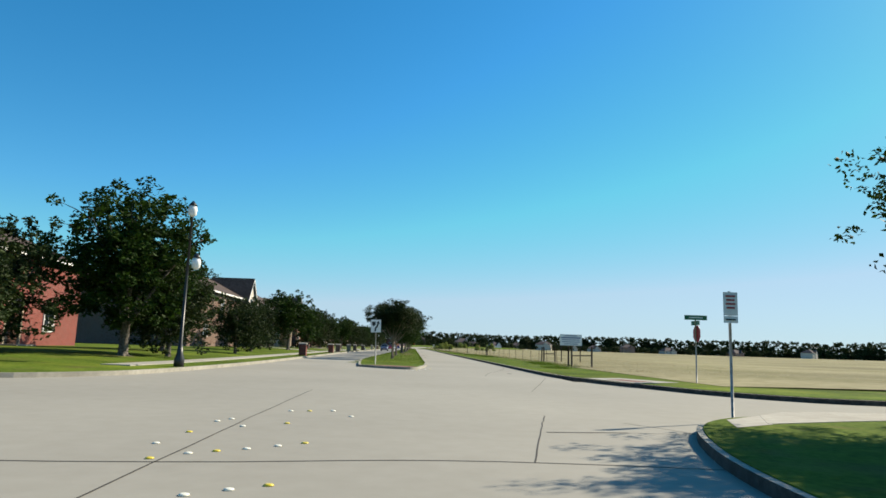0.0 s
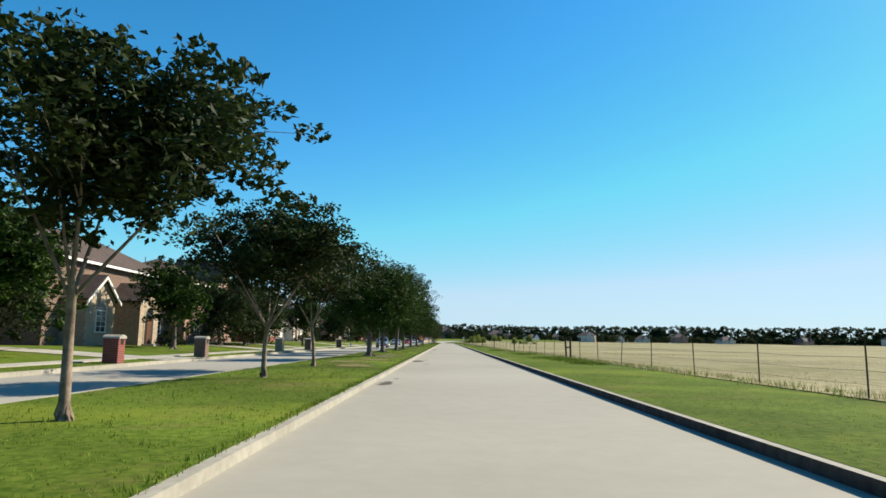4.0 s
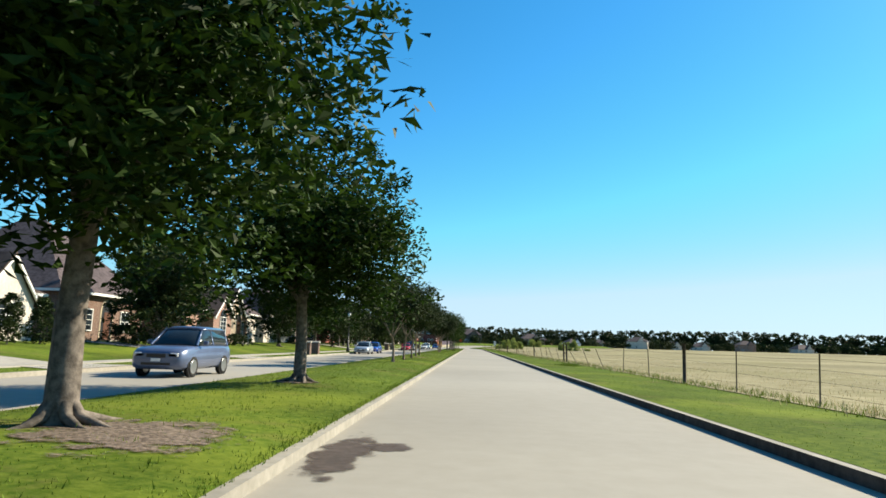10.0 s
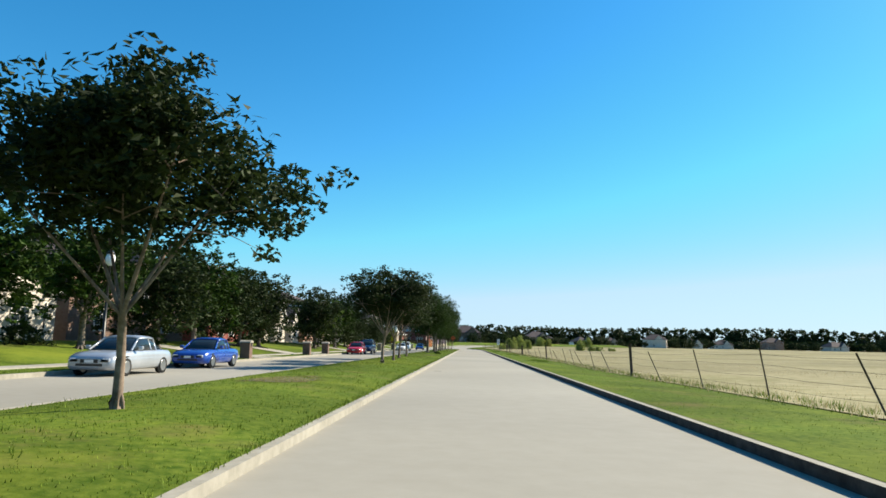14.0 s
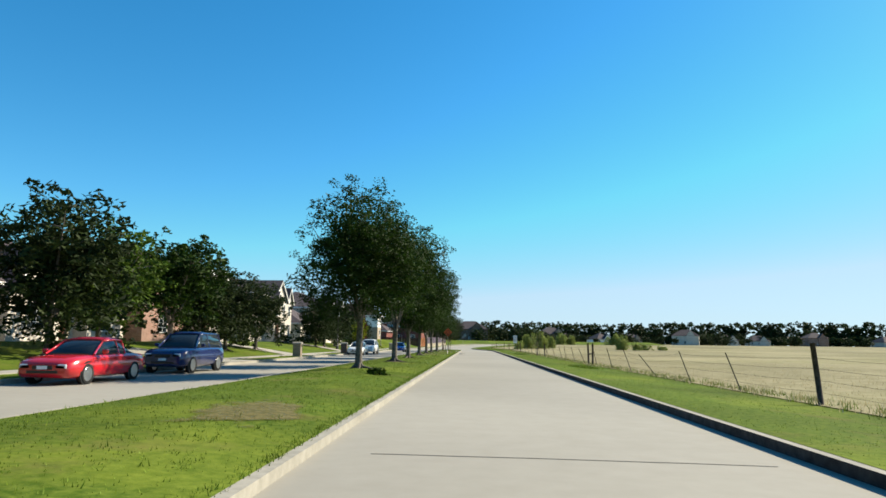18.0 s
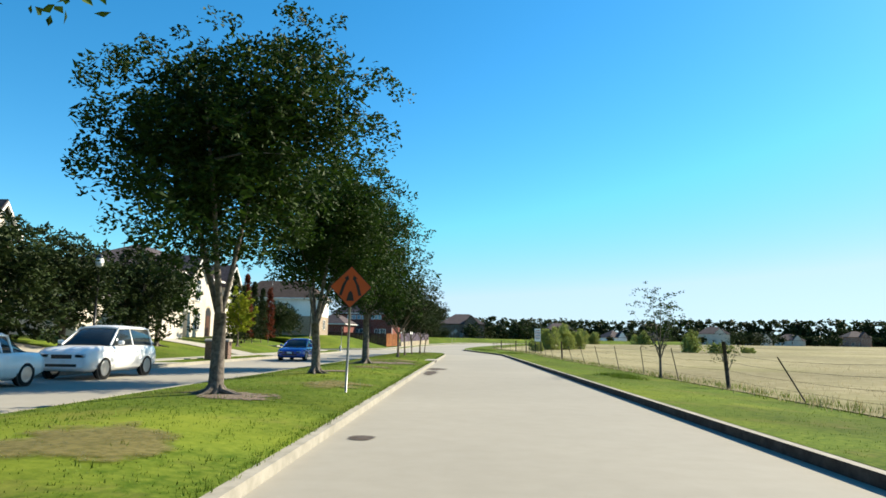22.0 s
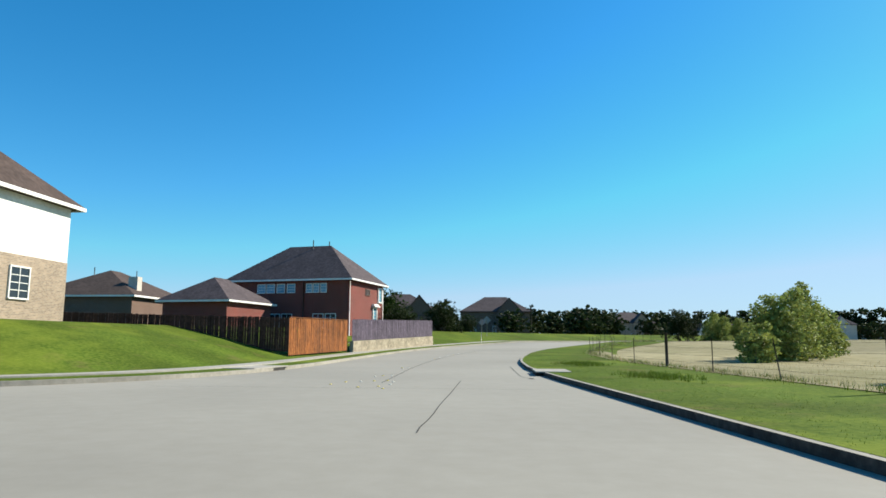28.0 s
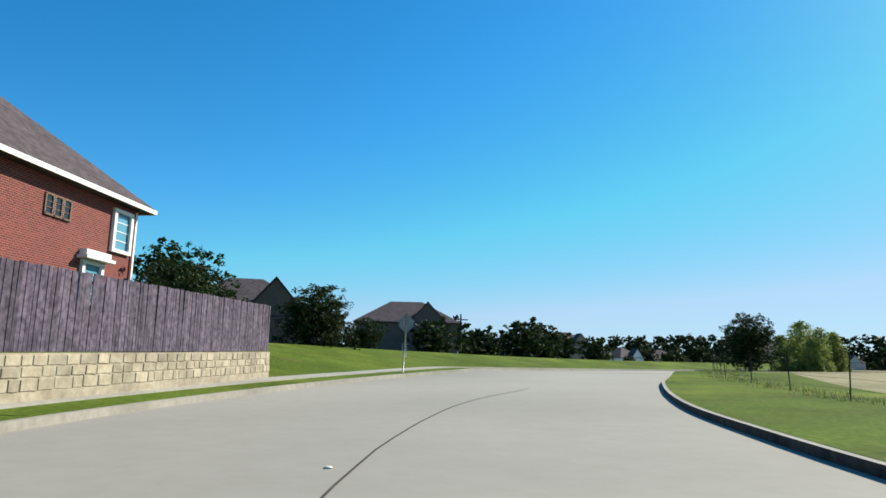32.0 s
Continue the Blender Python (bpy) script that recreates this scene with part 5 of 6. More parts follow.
for y, mm, lab in ((63, M_BRICK_RED, "red brick mailbox pillar on the verge"), (90, M_BRICK_RED, "red brick mailbox pillar on the verge"), (101, M_BRICK_DARK, "brown brick mailbox pillar on the verge"), (120.5, M_BRICK_TAN, "tan brick mailbox pillar beside the street"), (132.9, M_BRICK_DARK, "brown brick mailbox pillar beside the street"),
                   (153.2, M_BRICK_DARK, "brown brick mailbox pillar beside the street"), (187.0, M_STONE, "pale stone mailbox pillar with rounded top"), (207.9, M_BRICK_DARK, "dark brick mailbox pillar, one of a pair"), (211.2, M_BRICK_DARK, "dark brick mailbox pillar, one of a pair"),
                   (247.4, M_BRICK_DARK, "dark brick mailbox pillar in tree shade"), (264.1, M_BRICK_DARK, "dark brown brick mailbox pillar on the verge"), (272.0, M_BRICK_DARK, "dark brown brick mailbox pillar on the verge"),
                   (313.9, M_BRICK_TAN, "tan brick mailbox pillar on the verge"), (334.0, M_BRICK_DARK, "dark brick mailbox pillar on the verge"), (354.8, M_BRICK_DARK, "dark brick mailbox pillar, one of a pair"), (356.7, M_BRICK_DARK, "dark brick mailbox pillar, one of a pair"), (377.7, M_STONE, "pale stone mailbox pillar near the junction")):
    mailbox(y, mm, lab)


# ---- signs and lamps ----
def sign_post(name, x, y, h, label, z=0.12, r=0.03, lean=(0, 0), turn=0.0, category="sign"):
    s = thing(name, pose(x, y, z, lean[0], lean[1], turn), label, category)
    part("pole", tube(bmesh.new(), [(0, 0, -0.1), (0, 0, h)], [r, r], 8), M_STEEL, s)
    return s


def plate(parent, w, h, zc, material, name="panel", y=-0.045, t=0.006, r=0.03, x=0.0):
    b = boxed(x - w / 2, x + w / 2, y - t, y, zc - h / 2, zc + h / 2)
    return part(name, b, material, parent)


def poly(parent, pts, material, name, y):
    b = bmesh.new()
    f0 = [b.verts.new((px, y - 0.004, pz)) for px, pz in pts]
    f1 = [b.verts.new((px, y, pz)) for px, pz in pts]
    b.faces.new(f0)
    b.faces.new(f1[::-1])
    n = len(pts)
    for i in range(n):
        b.faces.new((f0[i], f0[(i + 1) % n], f1[(i + 1) % n], f1[i]))
    bmesh.ops.recalc_face_normals(b, faces=b.faces[:])
    return part(name, b, material, parent)


# arrow sign on the median nose
s = sign_post("arrow_sign", -3.4, 43.4, 2.95, "white traffic arrow sign on a leaning steel post", lean=(0, -1.5))
AZ = 2.42
plate(s, 0.66, 0.84, AZ, M_BLACK, "border")
plate(s, 0.63, 0.81, AZ, M_WHITE, "panel", y=-0.054)
for name, pts in (("shield", ((-0.32, 0.33), (-0.04, 0.33), (-0.04, 0.09), (-0.18, -0.04), (-0.32, 0.09))),
                  ("arrow", ((-0.12, -0.41), (0.0, -0.41), (0.02, -0.22), (0.17, -0.02), (0.23, 0.19), (0.33, 0.15), (0.2, 0.39), (0.02, 0.24), (0.11, 0.21), (0.05, 0.04), (-0.1, -0.17)))):
    poly(s, [(px * 0.79, AZ + pz * 0.82) for px, pz in pts], M_BLACK, name, -0.066)
# parking sign at the corner
s = sign_post("parking_sign", 5.45, 14.1, 2.5, "small white parking sign with red print on a post", z=0.14)
plate(s, 0.3, 0.48, 2.24, M_WHITE)
for k in range(4):
    plate(s, 0.2 - 0.03 * (k % 2), 0.035, 2.4 - 0.08 * k, M_REDSIGN, "print_bar", y=-0.053)
plate(s, 0.3, 0.14, 1.92, M_WHITE, "lower_panel")
plate(s, 0.2, 0.03, 1.92, M_BLACK, "print_bar", y=-0.053)
# street-name sign with a stop sign seen edge-on
s = sign_post("street_name_sign", 11.0, 28.6, 2.85, "green street-name blades above an edge-on stop sign", z=0.14)
plate(s, 0.98, 0.2, 2.78, M_GREENSIGN, "blade")
plate(s, 0.6, 0.04, 2.78, M_WHITE, "print_bar", y=-0.053)
part("cross_blade", boxed(-0.01, 0.01, -0.4, 0.4, 2.46, 2.64), M_GREENSIGN, s)
b = lathe(bmesh.new(), [(0.38, -0.006), (0.38, 0.006)], 8)
part("stop_plate", b, M_REDSIGN, s).matrix_basis = pose(0.05, 0, 2.1, 0, 90, 0) @ pose(0, 0, 0, 0, 0, 22.5)
# land notice in the pasture
s = thing("notice_board", pose(16.8, 75.4, 0.13, 0, 0, -8), "white notice board with blue print on two posts", "sign")
for xx in (-1.05, 1.05):
    part("leg", boxed(xx - 0.05, xx + 0.05, -0.05, 0.05, -0.1, 3.0), M_POST, s)
plate(s, 2.45, 1.25, 2.5, M_WHITE, y=-0.06)
for k, wd in enumerate((1.4, 2.15, 1.9, 2.0, 1.5)):
    plate(s, wd, 0.11 if k == 1 else 0.07, 2.97 - 0.23 * k, M_BLUEP, "print_bar", y=-0.068)
# sign seen from behind on the median
s = sign_post("warning_sign", -4.6, 129.0, 2.9, "diamond warning sign seen from its bare back", z=0.12)
poly(s, [(0, 2.0), (0.5, 2.5), (0, 3.0), (-0.5, 2.5)], M_SIGNBACK, "panel", 0.05)
part("stiffener", boxed(-0.04, 0.04, 0.035, 0.05, 2.2, 2.8), M_STEEL, s)
# orange roadworks sign
s = sign_post("roadworks_sign", -0.78, 332.2, 2.13, "orange diamond sign with black lane arrows", z=0.1, lean=(0, 1.0), r=0.028)
D = 0.49
poly(s, [(0, 2.49 - D), (D, 2.49), (0, 2.49 + D), (-D, 2.49)], M_BLACK, "border", -0.04)
poly(s, [(0, 2.49 - D + 0.02), (D - 0.02, 2.49), (0, 2.49 + D - 0.02), (-D + 0.02, 2.49)], M_ORANGE, "panel", -0.046)
poly(s, [(-0.27, 2.29), (-0.2, 2.29), (-0.13, 2.53), (-0.07, 2.66), (-0.04, 2.64), (-0.07, 2.76), (-0.16, 2.69), (-0.12, 2.67), (-0.2, 2.53)], M_BLACK, "arrow", -0.052)
poly(s, [(0.19, 2.29), (0.26, 2.29), (0.19, 2.53), (0.11, 2.67), (0.15, 2.69), (0.06, 2.76), (0.03, 2.64), (0.06, 2.66), (0.12, 2.53)], M_BLACK, "arrow", -0.052)
poly(s, [(-0.09, 2.17), (0.09, 2.17), (0.05, 2.35), (0, 2.41), (-0.05, 2.35)], M_BLACK, "divider_mark", -0.052)
# sign at the end of the median and stop sign at the side street
s = sign_post("median_end_sign", -4.2, 392.4, 2.35, "white sign on a slim post at the median end", z=0.12, turn=70)
plate(s, 0.6, 0.3, 2.2, M_WHITE)
s = sign_post("stop_sign", -12.45, 393.9, 2.9, "stop sign and street-name blade at the side street", z=0.16, turn=100)
part("stop_plate", lathe(bmesh.new(), [(0.38, -0.006), (0.38, 0.006)], 8), M_SIGNBACK, s).matrix_basis = pose(0, -0.05, 2.0, 90, 0, 0) @ pose(0, 0, 0, 0, 0, 22.5)
plate(s, 0.75, 0.2, 2.75, M_WHITE, "blade")
s = sign_post("warning_sign", -1.2, 480.2, 3.0, "diamond warning sign seen from its bare grey back", z=elev(-1.2, 480.2) + 0.16, lean=(0, 2.5))
part("diamond_plate", boxed(-0.31, 0.31, -0.006, 0.006, -0.31, 0.31), M_SIGNBACK, s).matrix_basis = pose(0, 0.045, 2.56, 0, 45, 0)
# notice on the pasture fence near the bend
s = thing("notice_board", pose(11.1, 401.0, 0.16), "tall white notice board with print on two posts", "sign")
for xx in (-0.3, 0.42):
    part("leg", boxed(xx - 0.05, xx + 0.05, -0.05, 0.05, -0.1, 1.6), M_POST, s)
plate(s, 0.76, 1.6, 2.25, M_WHITE, y=-0.06)
for k, wd in enumerate((0.5, 0.7, 0.66, 0.6, 0.68, 0.5)):
    plate(s, wd, 0.07, 2.8 - 0.2 * k, M_BLUEP if k % 2 else M_REDSIGN, "print_bar", y=-0.068)
# diamond sign seen from behind past the bend
s = sign_post("warning_sign", -0.6, 496, 3.1, "diamond warning sign past the bend, seen from behind", z=1.25)
poly(s, [(0, 2.4), (0.62, 3.02), (0, 3.64), (-0.62, 3.02)], M_SIGNBACK, "panel", 0.06)


def lamp(x, y, h, label, z=0.2, second=None):
    l = thing("street_lamp", pose(x, y, z), label, "street lamp", "street lamps")
    part("base", lathe(bmesh.new(), [(0.22, -0.1), (0.22, 0.25), (0.14, 0.5), (0.09, 0.9)], 10), M_BLACK, l)
    part("pole", tube(bmesh.new(), [(0, 0, 0.8), (0, 0, h)], [0.075, 0.05], 8), M_BLACK, l)
    for hh in (h,) + ((second,) if second else ()):
        off = 0.0 if hh == h else 0.35
        if off:
            part("arm", tube(bmesh.new(), [(0, 0, hh + 0.1), (0.2, 0, hh + 0.25), (0.35, 0, hh)], [0.03] * 3, 6), M_BLACK, l)
        head = lathe(bmesh.new(), [(0.06, 0), (0.17, 0.1), (0.2, 0.32), (0.15, 0.5)], 12)
        part("globe", head, M_WHITE, l, "pale glass globe").matrix_basis = pose(off, 0, hh)
        part("cap", lathe(bmesh.new(), [(0.2, 0.5), (0.12, 0.6), (0.02, 0.72)], 12), M_BLACK, l).matrix_basis = pose(off, 0, hh)
    return l


lamp(-10.9, 29.5, 6.4, "tall black street lamp with two pale globes", second=4.1)
lamp(-13.2, 231.0, 4.2, "black street lamp with a pale globe")
lamp(-17.5, 399.5, 5.2, "black street lamp beside the side street")
lamp(-16.5, 349.3, 4.6, "black street lamp behind the white cars")


def hydrant(x, y, z=0.15):
    h = thing("fire_hydrant", pose(x, y, z) @ Matrix.Scale(0.8, 4), "small blue fire hydrant on the verge", "hydrant", "fire hydrants")
    part("barrel", lathe(bmesh.new(), [(0.17, -0.05), (0.17, 0.04), (0.11, 0.06), (0.11, 0.5), (0.14, 0.52), (0.14, 0.56), (0.1, 0.66), (0.04, 0.72), (0.03, 0.78)], 12), M_HYDRANT, h)
    for a in (0, 120, 240):
        part("nozzle", lathe(bmesh.new(), [(0.06, 0.08), (0.06, 0.19), (0.045, 0.2)], 8), M_HYDRANT if a else M_STEEL, h).matrix_basis = pose(0, 0, 0.42, 90, 0, a)
    return h


hydrant(-13.2, 168.7)
hydrant(-12.9, 395.8)


# ---- garden trees, shrubs, bushes ----
TREE_SPECS.update({
    "big": (dict(seed=61, height=11.0, radius=5.2, fork=1.8, limbs=8, crown_low=1.3, trunk_r=0.26, clumps=360, per=40, leaf=0.13, core=380, spray=(16, 0.04)), M_BARK, M_LEAF, "large spreading shade tree in a front garden"),
    "gold": (dict(seed=71, height=4.0, radius=1.35, fork=0.9, limbs=5, crown_low=0.8, trunk_r=0.06, clumps=170, per=30, leaf=0.07, core=120), M_BARK, M_LEAFY, "small bright yellow-green garden tree"),
    "sapling": (dict(seed=81, height=4.6, radius=1.7, fork=1.4, limbs=6, crown_low=1.9, trunk_r=0.06, clumps=80, per=9, leaf=0.055, style="vase"), M_BARK, M_LEAF, "thin sapling growing through the pasture fence"),
    "far": (dict(seed=91, height=10.5, radius=5.5, fork=2.0, limbs=5, crown_low=0.4, trunk_r=0.3, clumps=90, per=6, leaf=0.7, core=45, spray=(12, 0.07)), M_BARK, M_FAR, "distant broad-crowned tree on the skyline"),
    "far2": (dict(seed=97, height=8.5, radius=6.0, fork=1.8, limbs=5, crown_low=0.2, trunk_r=0.3, clumps=90, per=6, leaf=0.7, core=45, spray=(12, 0.07)), M_BARK, M_FAR, "distant rounded tree on the skyline"),
    "ash": (dict(seed=57, height=6.8, radius=3.2, fork=1.6, limbs=7, crown_low=1.2, trunk_r=0.12, clumps=280, per=20, leaf=0.12, core=300, spray=(14, 0.048)), M_BARK, M_LEAFG, "leafy front garden tree, its leaves coloured as sunlit"),
    "ever": (dict(seed=103, height=6.6, radius=3.4, fork=1.2, limbs=6, crown_low=0.4, trunk_r=0.16, clumps=270, per=18, leaf=0.125, core=300, spray=(14, 0.048)), M_BARK, M_LEAF2, "dense dark evergreen tree before a house"),
})
for kind, x, y, s, turn in (
    ("big", -16.3, 36.6, 0.95, 0), ("ever", -18.6, 26.0, 0.85, 20), ("ever", -20.2, 30.6, 1.05, 200), ("big", -18.5, 48, 0.7, 70), ("ever", -15.2, 40, 0.95, 10), ("ever", -15.6, 56, 0.8, 160), ("ever", -17, 67, 0.82, 80), ("ever", -20.5, 78, 0.9, 30), ("yard", -17.5, 89, 1.3, 0), ("yard", -18.5, 112, 1.15, 50), ("ever", -20.5, 128, 1.23, 90),
    ("ever", -19.5, 133, 1.12, 190), ("yard", -18.5, 137.5, 1.06, 120), ("yard", -20.5, 196.5, 1.35, 80), ("ever", -19.5, 222.8, 1.15, 40), ("yard", -19, 231.5, 1.12, 160),
    ("ever", -18.5, 247, 1.23, 60), ("yard", -19, 254, 1.34, 20), ("ever", -19.8, 266.5, 1.29, 250), ("ever", -19, 270, 1.23, 130), ("ash", -18.5, 294.5, 1.2, 0), ("yard", -17.5, 301, 1.29, 200), ("ever", -19, 309, 1.12, 70), ("ever", -18.0, 319.5, 1.06, 10),
    ("ever", -18.5, 345.0, 1.01, 40), ("ever", -18.5, 357, 1.06, 140), ("yard", -18.8, 361, 1.06, 20), ("ever", -21.5, 399.5, 0.78, 60), ("ever", -10.4, 475, 0.78, 0), ("ever", -7.2, 495.5, 1.0, 200), ("ever", -4.2, 507, 0.72, 80), ("yard", -14, 486, 1.12, 40),
):
    plant(kind, x, y, lawn_z(x, y) - 0.05, s, turn)
plant("gold", -18.0, 374.6, lawn_z(-18, 374), 1.4, 0)
for kind, x, y, s, turn in (("ever", -19.5, 194.5, 1.3, 10), ("ever", -17.8, 289.3, 1.3, 75), ("ever", -18.5, 350.0, 1.0, 33), ("ever", -18.2, 312.5, 1.05, 120), ("ever", -21.5, 96, 1.2, 99), ("yard", -17.4, 152.3, 1.2, 250), ("ever", -21, 141, 1.25, 45), ("yard", -19.5, 240, 1.25, 200), ("ever", -19.5, 261, 1.25, 15), ("big", -42, 434, 0.7, 0), ("ever", -25.5, 419.6, 0.72, 25), ("ever", -30.5, 419.0, 0.8, 60)):
    plant(kind, x, y, lawn_z(x, y) - 0.05, s, turn)
# the grove inside the bend
shrub_spots = []
plant("ever", 28.0, 499.5, elev(28, 499.5), 0.82, 15, "dark dense tree in the corner of the pasture")
plant("ever", 31.0, 505.5, elev(31, 505.5), 0.7, 115, "dark dense tree in the corner of the pasture")
for x, y, w, h in ((34.5, 502, 5.0, 4.6), (37.5, 504, 4.6, 4.0)):
    shrub_spots.append((x, y, w, h))
plant("sapling", 10.4, 346.2, foot_z(346.2), 0.92, 0)
plant("sapling", 10.55, 346.7, foot_z(346.7), 0.6, 110)
plant("sapling", 11.0, 340.4, foot_z(340), 0.4, 90)
# trees that hem the start of the drive on the other side
plant("oak_b", 10.6, 11.2, 0.14, 1.12, 60, "street tree on the corner, casting shade over the road")
plant("oak_b", 15.0, 12.6, 0.14, 0.95, 150, "street tree on the corner, casting shade over the grass")
plant("oak_a", 8.5, -0.2, 0.14, 1.0, 200, "street tree on the corner, casting shade over the road")


def shrub(x, y, w, h, material, label, z=0.4, seed=1, name="shrub", tall=False, per=24, leaf=0.075):
    rnd2 = random.Random(seed)
    t = thing(name, pose(x, y, z), label, "shrub")
    cs = []
    heads = [(rnd2.uniform(-0.33, 0.33) * w, rnd2.uniform(-0.33, 0.33) * w, rnd2.uniform(0.35, 0.6), rnd2.uniform(0.55, 1.0)) for _ in range(7)]
    for _ in range(int(30 * max(1, w * h))):
        a, u, q = rnd2.uniform(0, 6.283), rnd2.random() ** 0.5, rnd2.random()
        k = (1 - q * q * 0.85) if tall else math.sqrt(max(0.02, 1 - (q * 1.0) ** 2))
        if name == "bush":
            hx, hy, kw, kh = heads[rnd2.randrange(7)]
            cs.append((Vector((hx + w / 2 * kw * u * k * math.cos(a), hy + w / 2 * kw * u * k * math.sin(a), h * kh * (0.04 + 0.96 * q))), rnd2.uniform(0.7, 1.2)))
            continue
        cs.append((Vector((w / 2 * u * k * math.cos(a), w / 2 * u * k * math.sin(a), h * (0.08 + 0.9 * q))), rnd2.uniform(0.7, 1.2)))
    part("stem", tube(bmesh.new(), [(0, 0, -0.1), (0.03, 0, h * 0.3), (0, 0.02, h * 0.8)], [0.05, 0.04, 0.01], 6), M_BARK, t)
    part("foliage", leaf_cloud(bmesh.new(), cs, per, 0.16 * max(0.8, min(w, h) ** 0.5), leaf, rnd2, 0.9), material, t)
    return t


for i, (x, y, w, h, lab) in enumerate(((-21.9, 182.6, 1.5, 2.6, "clipped round-topped evergreen shrub by the door"), (-21.9, 185.2, 1.5, 2.6, "clipped round-topped evergreen shrub by the door"), (-22.5, 176, 4.5, 1.1, "low clipped hedge under a front window"), (-21.8, 194, 3.6, 1.3, "rounded hedge beside a cream house"),
                                       (-20.5, 212, 3.4, 1.1, "low hedge before a brick house"), (-21.5, 238, 3.5, 1.0, "low hedge before a cream house"), (-22.2, 277, 4.0, 0.8, "low clipped hedge before a brick house"), (-20.5, 310.5, 3.6, 1.3, "bushy hedge in a front garden"),
                                       (-21.6, 350, 3.0, 0.9, "clipped hedge under a front window"), (-21.5, 341, 3.0, 1.0, "clipped hedge beside an arched entry"), (-20.8, 117, 2.4, 1.4, "rounded hedge beside a brick entry"), (-21, 144, 3.2, 1.2, "low hedge before a brick house"), (-19.5, 376, 2.6, 0.9, "low shrubs along a house front"))):
    shrub(x, y, w, h, M_LEAF2, lab, lawn_z(x, y) - 0.05, 200 + i)
for i, y in enumerate((377.8, 379.6, 381.2, 382.8, 386.4, 388.3)):
    shrub(-19.6 + 0.2 * (i % 2), y, 1.35, (6.6, 5.6, 6.9, 6.2, 5.8, 6.0)[i], M_LEAFR if i in (2, 5) else M_LEAF2, "tall narrow cypress, browning on its sunny side" if i in (2, 5) else "tall narrow dark cypress", lawn_z(-19.6, y) - 0.05, 300 + i, "cypress", True)
for i, (x, y, w, h) in enumerate(((17.5, 439, 4.6, 4.6), (20.5, 445, 5.2, 4.9), (23.5, 449, 4.0, 4.0), (14.2, 435, 2.6, 2.2), (40.5, 431, 3.8, 4.4), (43.5, 429, 2.6, 2.0), (47, 434, 3.6, 1.7), (52, 436, 3.0, 1.3), (62, 546, 7.4, 5.2), (13.0, 418, 2.5, 1.6)) + tuple(shrub_spots)):
    shrub(x, y, w, h, M_LEAFL, "loose sunlit bush standing in the pasture", elev(x, y) + 0.1, 400 + i, "bush", per=16, leaf=0.11)
shrub(-1.5, 283.0, 0.85, 0.3, M_LEAF, "heap of cut leafy branches on the grass", 0.1, 77, "branch_heap")

# ---- far side: trees and houses on the skyline ----
rnd = random.Random(42)
FAR_LINE = [(-220, 755), (-89, 784), (28, 802), (116, 796), (204, 784), (306, 755), (408, 697), (496, 609), (569, 492), (628, 346), (657, 170), (672, -34)]
for i, (x, y) in enumerate(along(FAR_LINE, 9.5)):
    plant("far" if rnd.random() < 0.5 else "far2", x + rnd.uniform(-10, 10), y + rnd.uniform(-9, 18), elev(x, y) - 0.4, rnd.uniform(1.2, 1.75), rnd.uniform(0, 360), group="skyline trees")
for i in range(20):
    x, y = rnd.uniform(40, 330), rnd.uniform(715, 775)
    plant("far", x, y, elev(x, y) - 0.2, rnd.uniform(0.4, 0.8), rnd.uniform(0, 360), group="skyline trees")
for x, y in ((4.6, 538), (9, 560), (16, 570), (26, 567), (22, 560), (31, 572), (-12, 545), (-16, 560), (47, 600), (52, 640), (66, 690), (96, 690), (104, 712), (148, 690), (154, 700), (176, 700)):
    plant("far" if rnd.random() < 0.5 else "far2", x, y, elev(x, y) + (1.0 if x < 80 and y < 592 else 0.0), rnd.uniform(0.7, 0.95), rnd.uniform(0, 360), group="skyline trees")

# the unbroken dark belt of woods behind them
r5 = random.Random(12)
belt = []
for x, y in along(FAR_LINE, 2.2):
    top = 16.0 + 3.4 * noise.noise((x * 0.013, y * 0.013, 3.0)) + 2.2 * noise.noise((x * 0.07, y * 0.07, 7.0))
    away = Vector((x - 3, y - 300)).normalized() * 5
    for k in range(6):
        belt.append((Vector((x + away.x + r5.uniform(-4, 4), y + away.y + r5.uniform(-4, 4), elev(x, y) + top * (0.02 + 0.165 * k + r5.uniform(0, 0.13)))), 1.0))
# thickets at the foot of the woods
for x, y in along(FAR_LINE, 2.6):
    near = Vector((x - 3, y - 300)).normalized() * -9
    for k in range(3):
        belt.append((Vector((x + near.x + r5.uniform(-3, 3), y + near.y + r5.uniform(-3, 3), elev(x, y) + 0.6 + 1.9 * k + r5.uniform(0, 1.2))), 1.0))
tagged(part("far_woods", leaf_cloud(bmesh.new(), belt, 17, 2.3, 1.35, r5, 0.8), M_FAR), "dark belt of distant woods behind the pasture", "woods", kind="stuff")


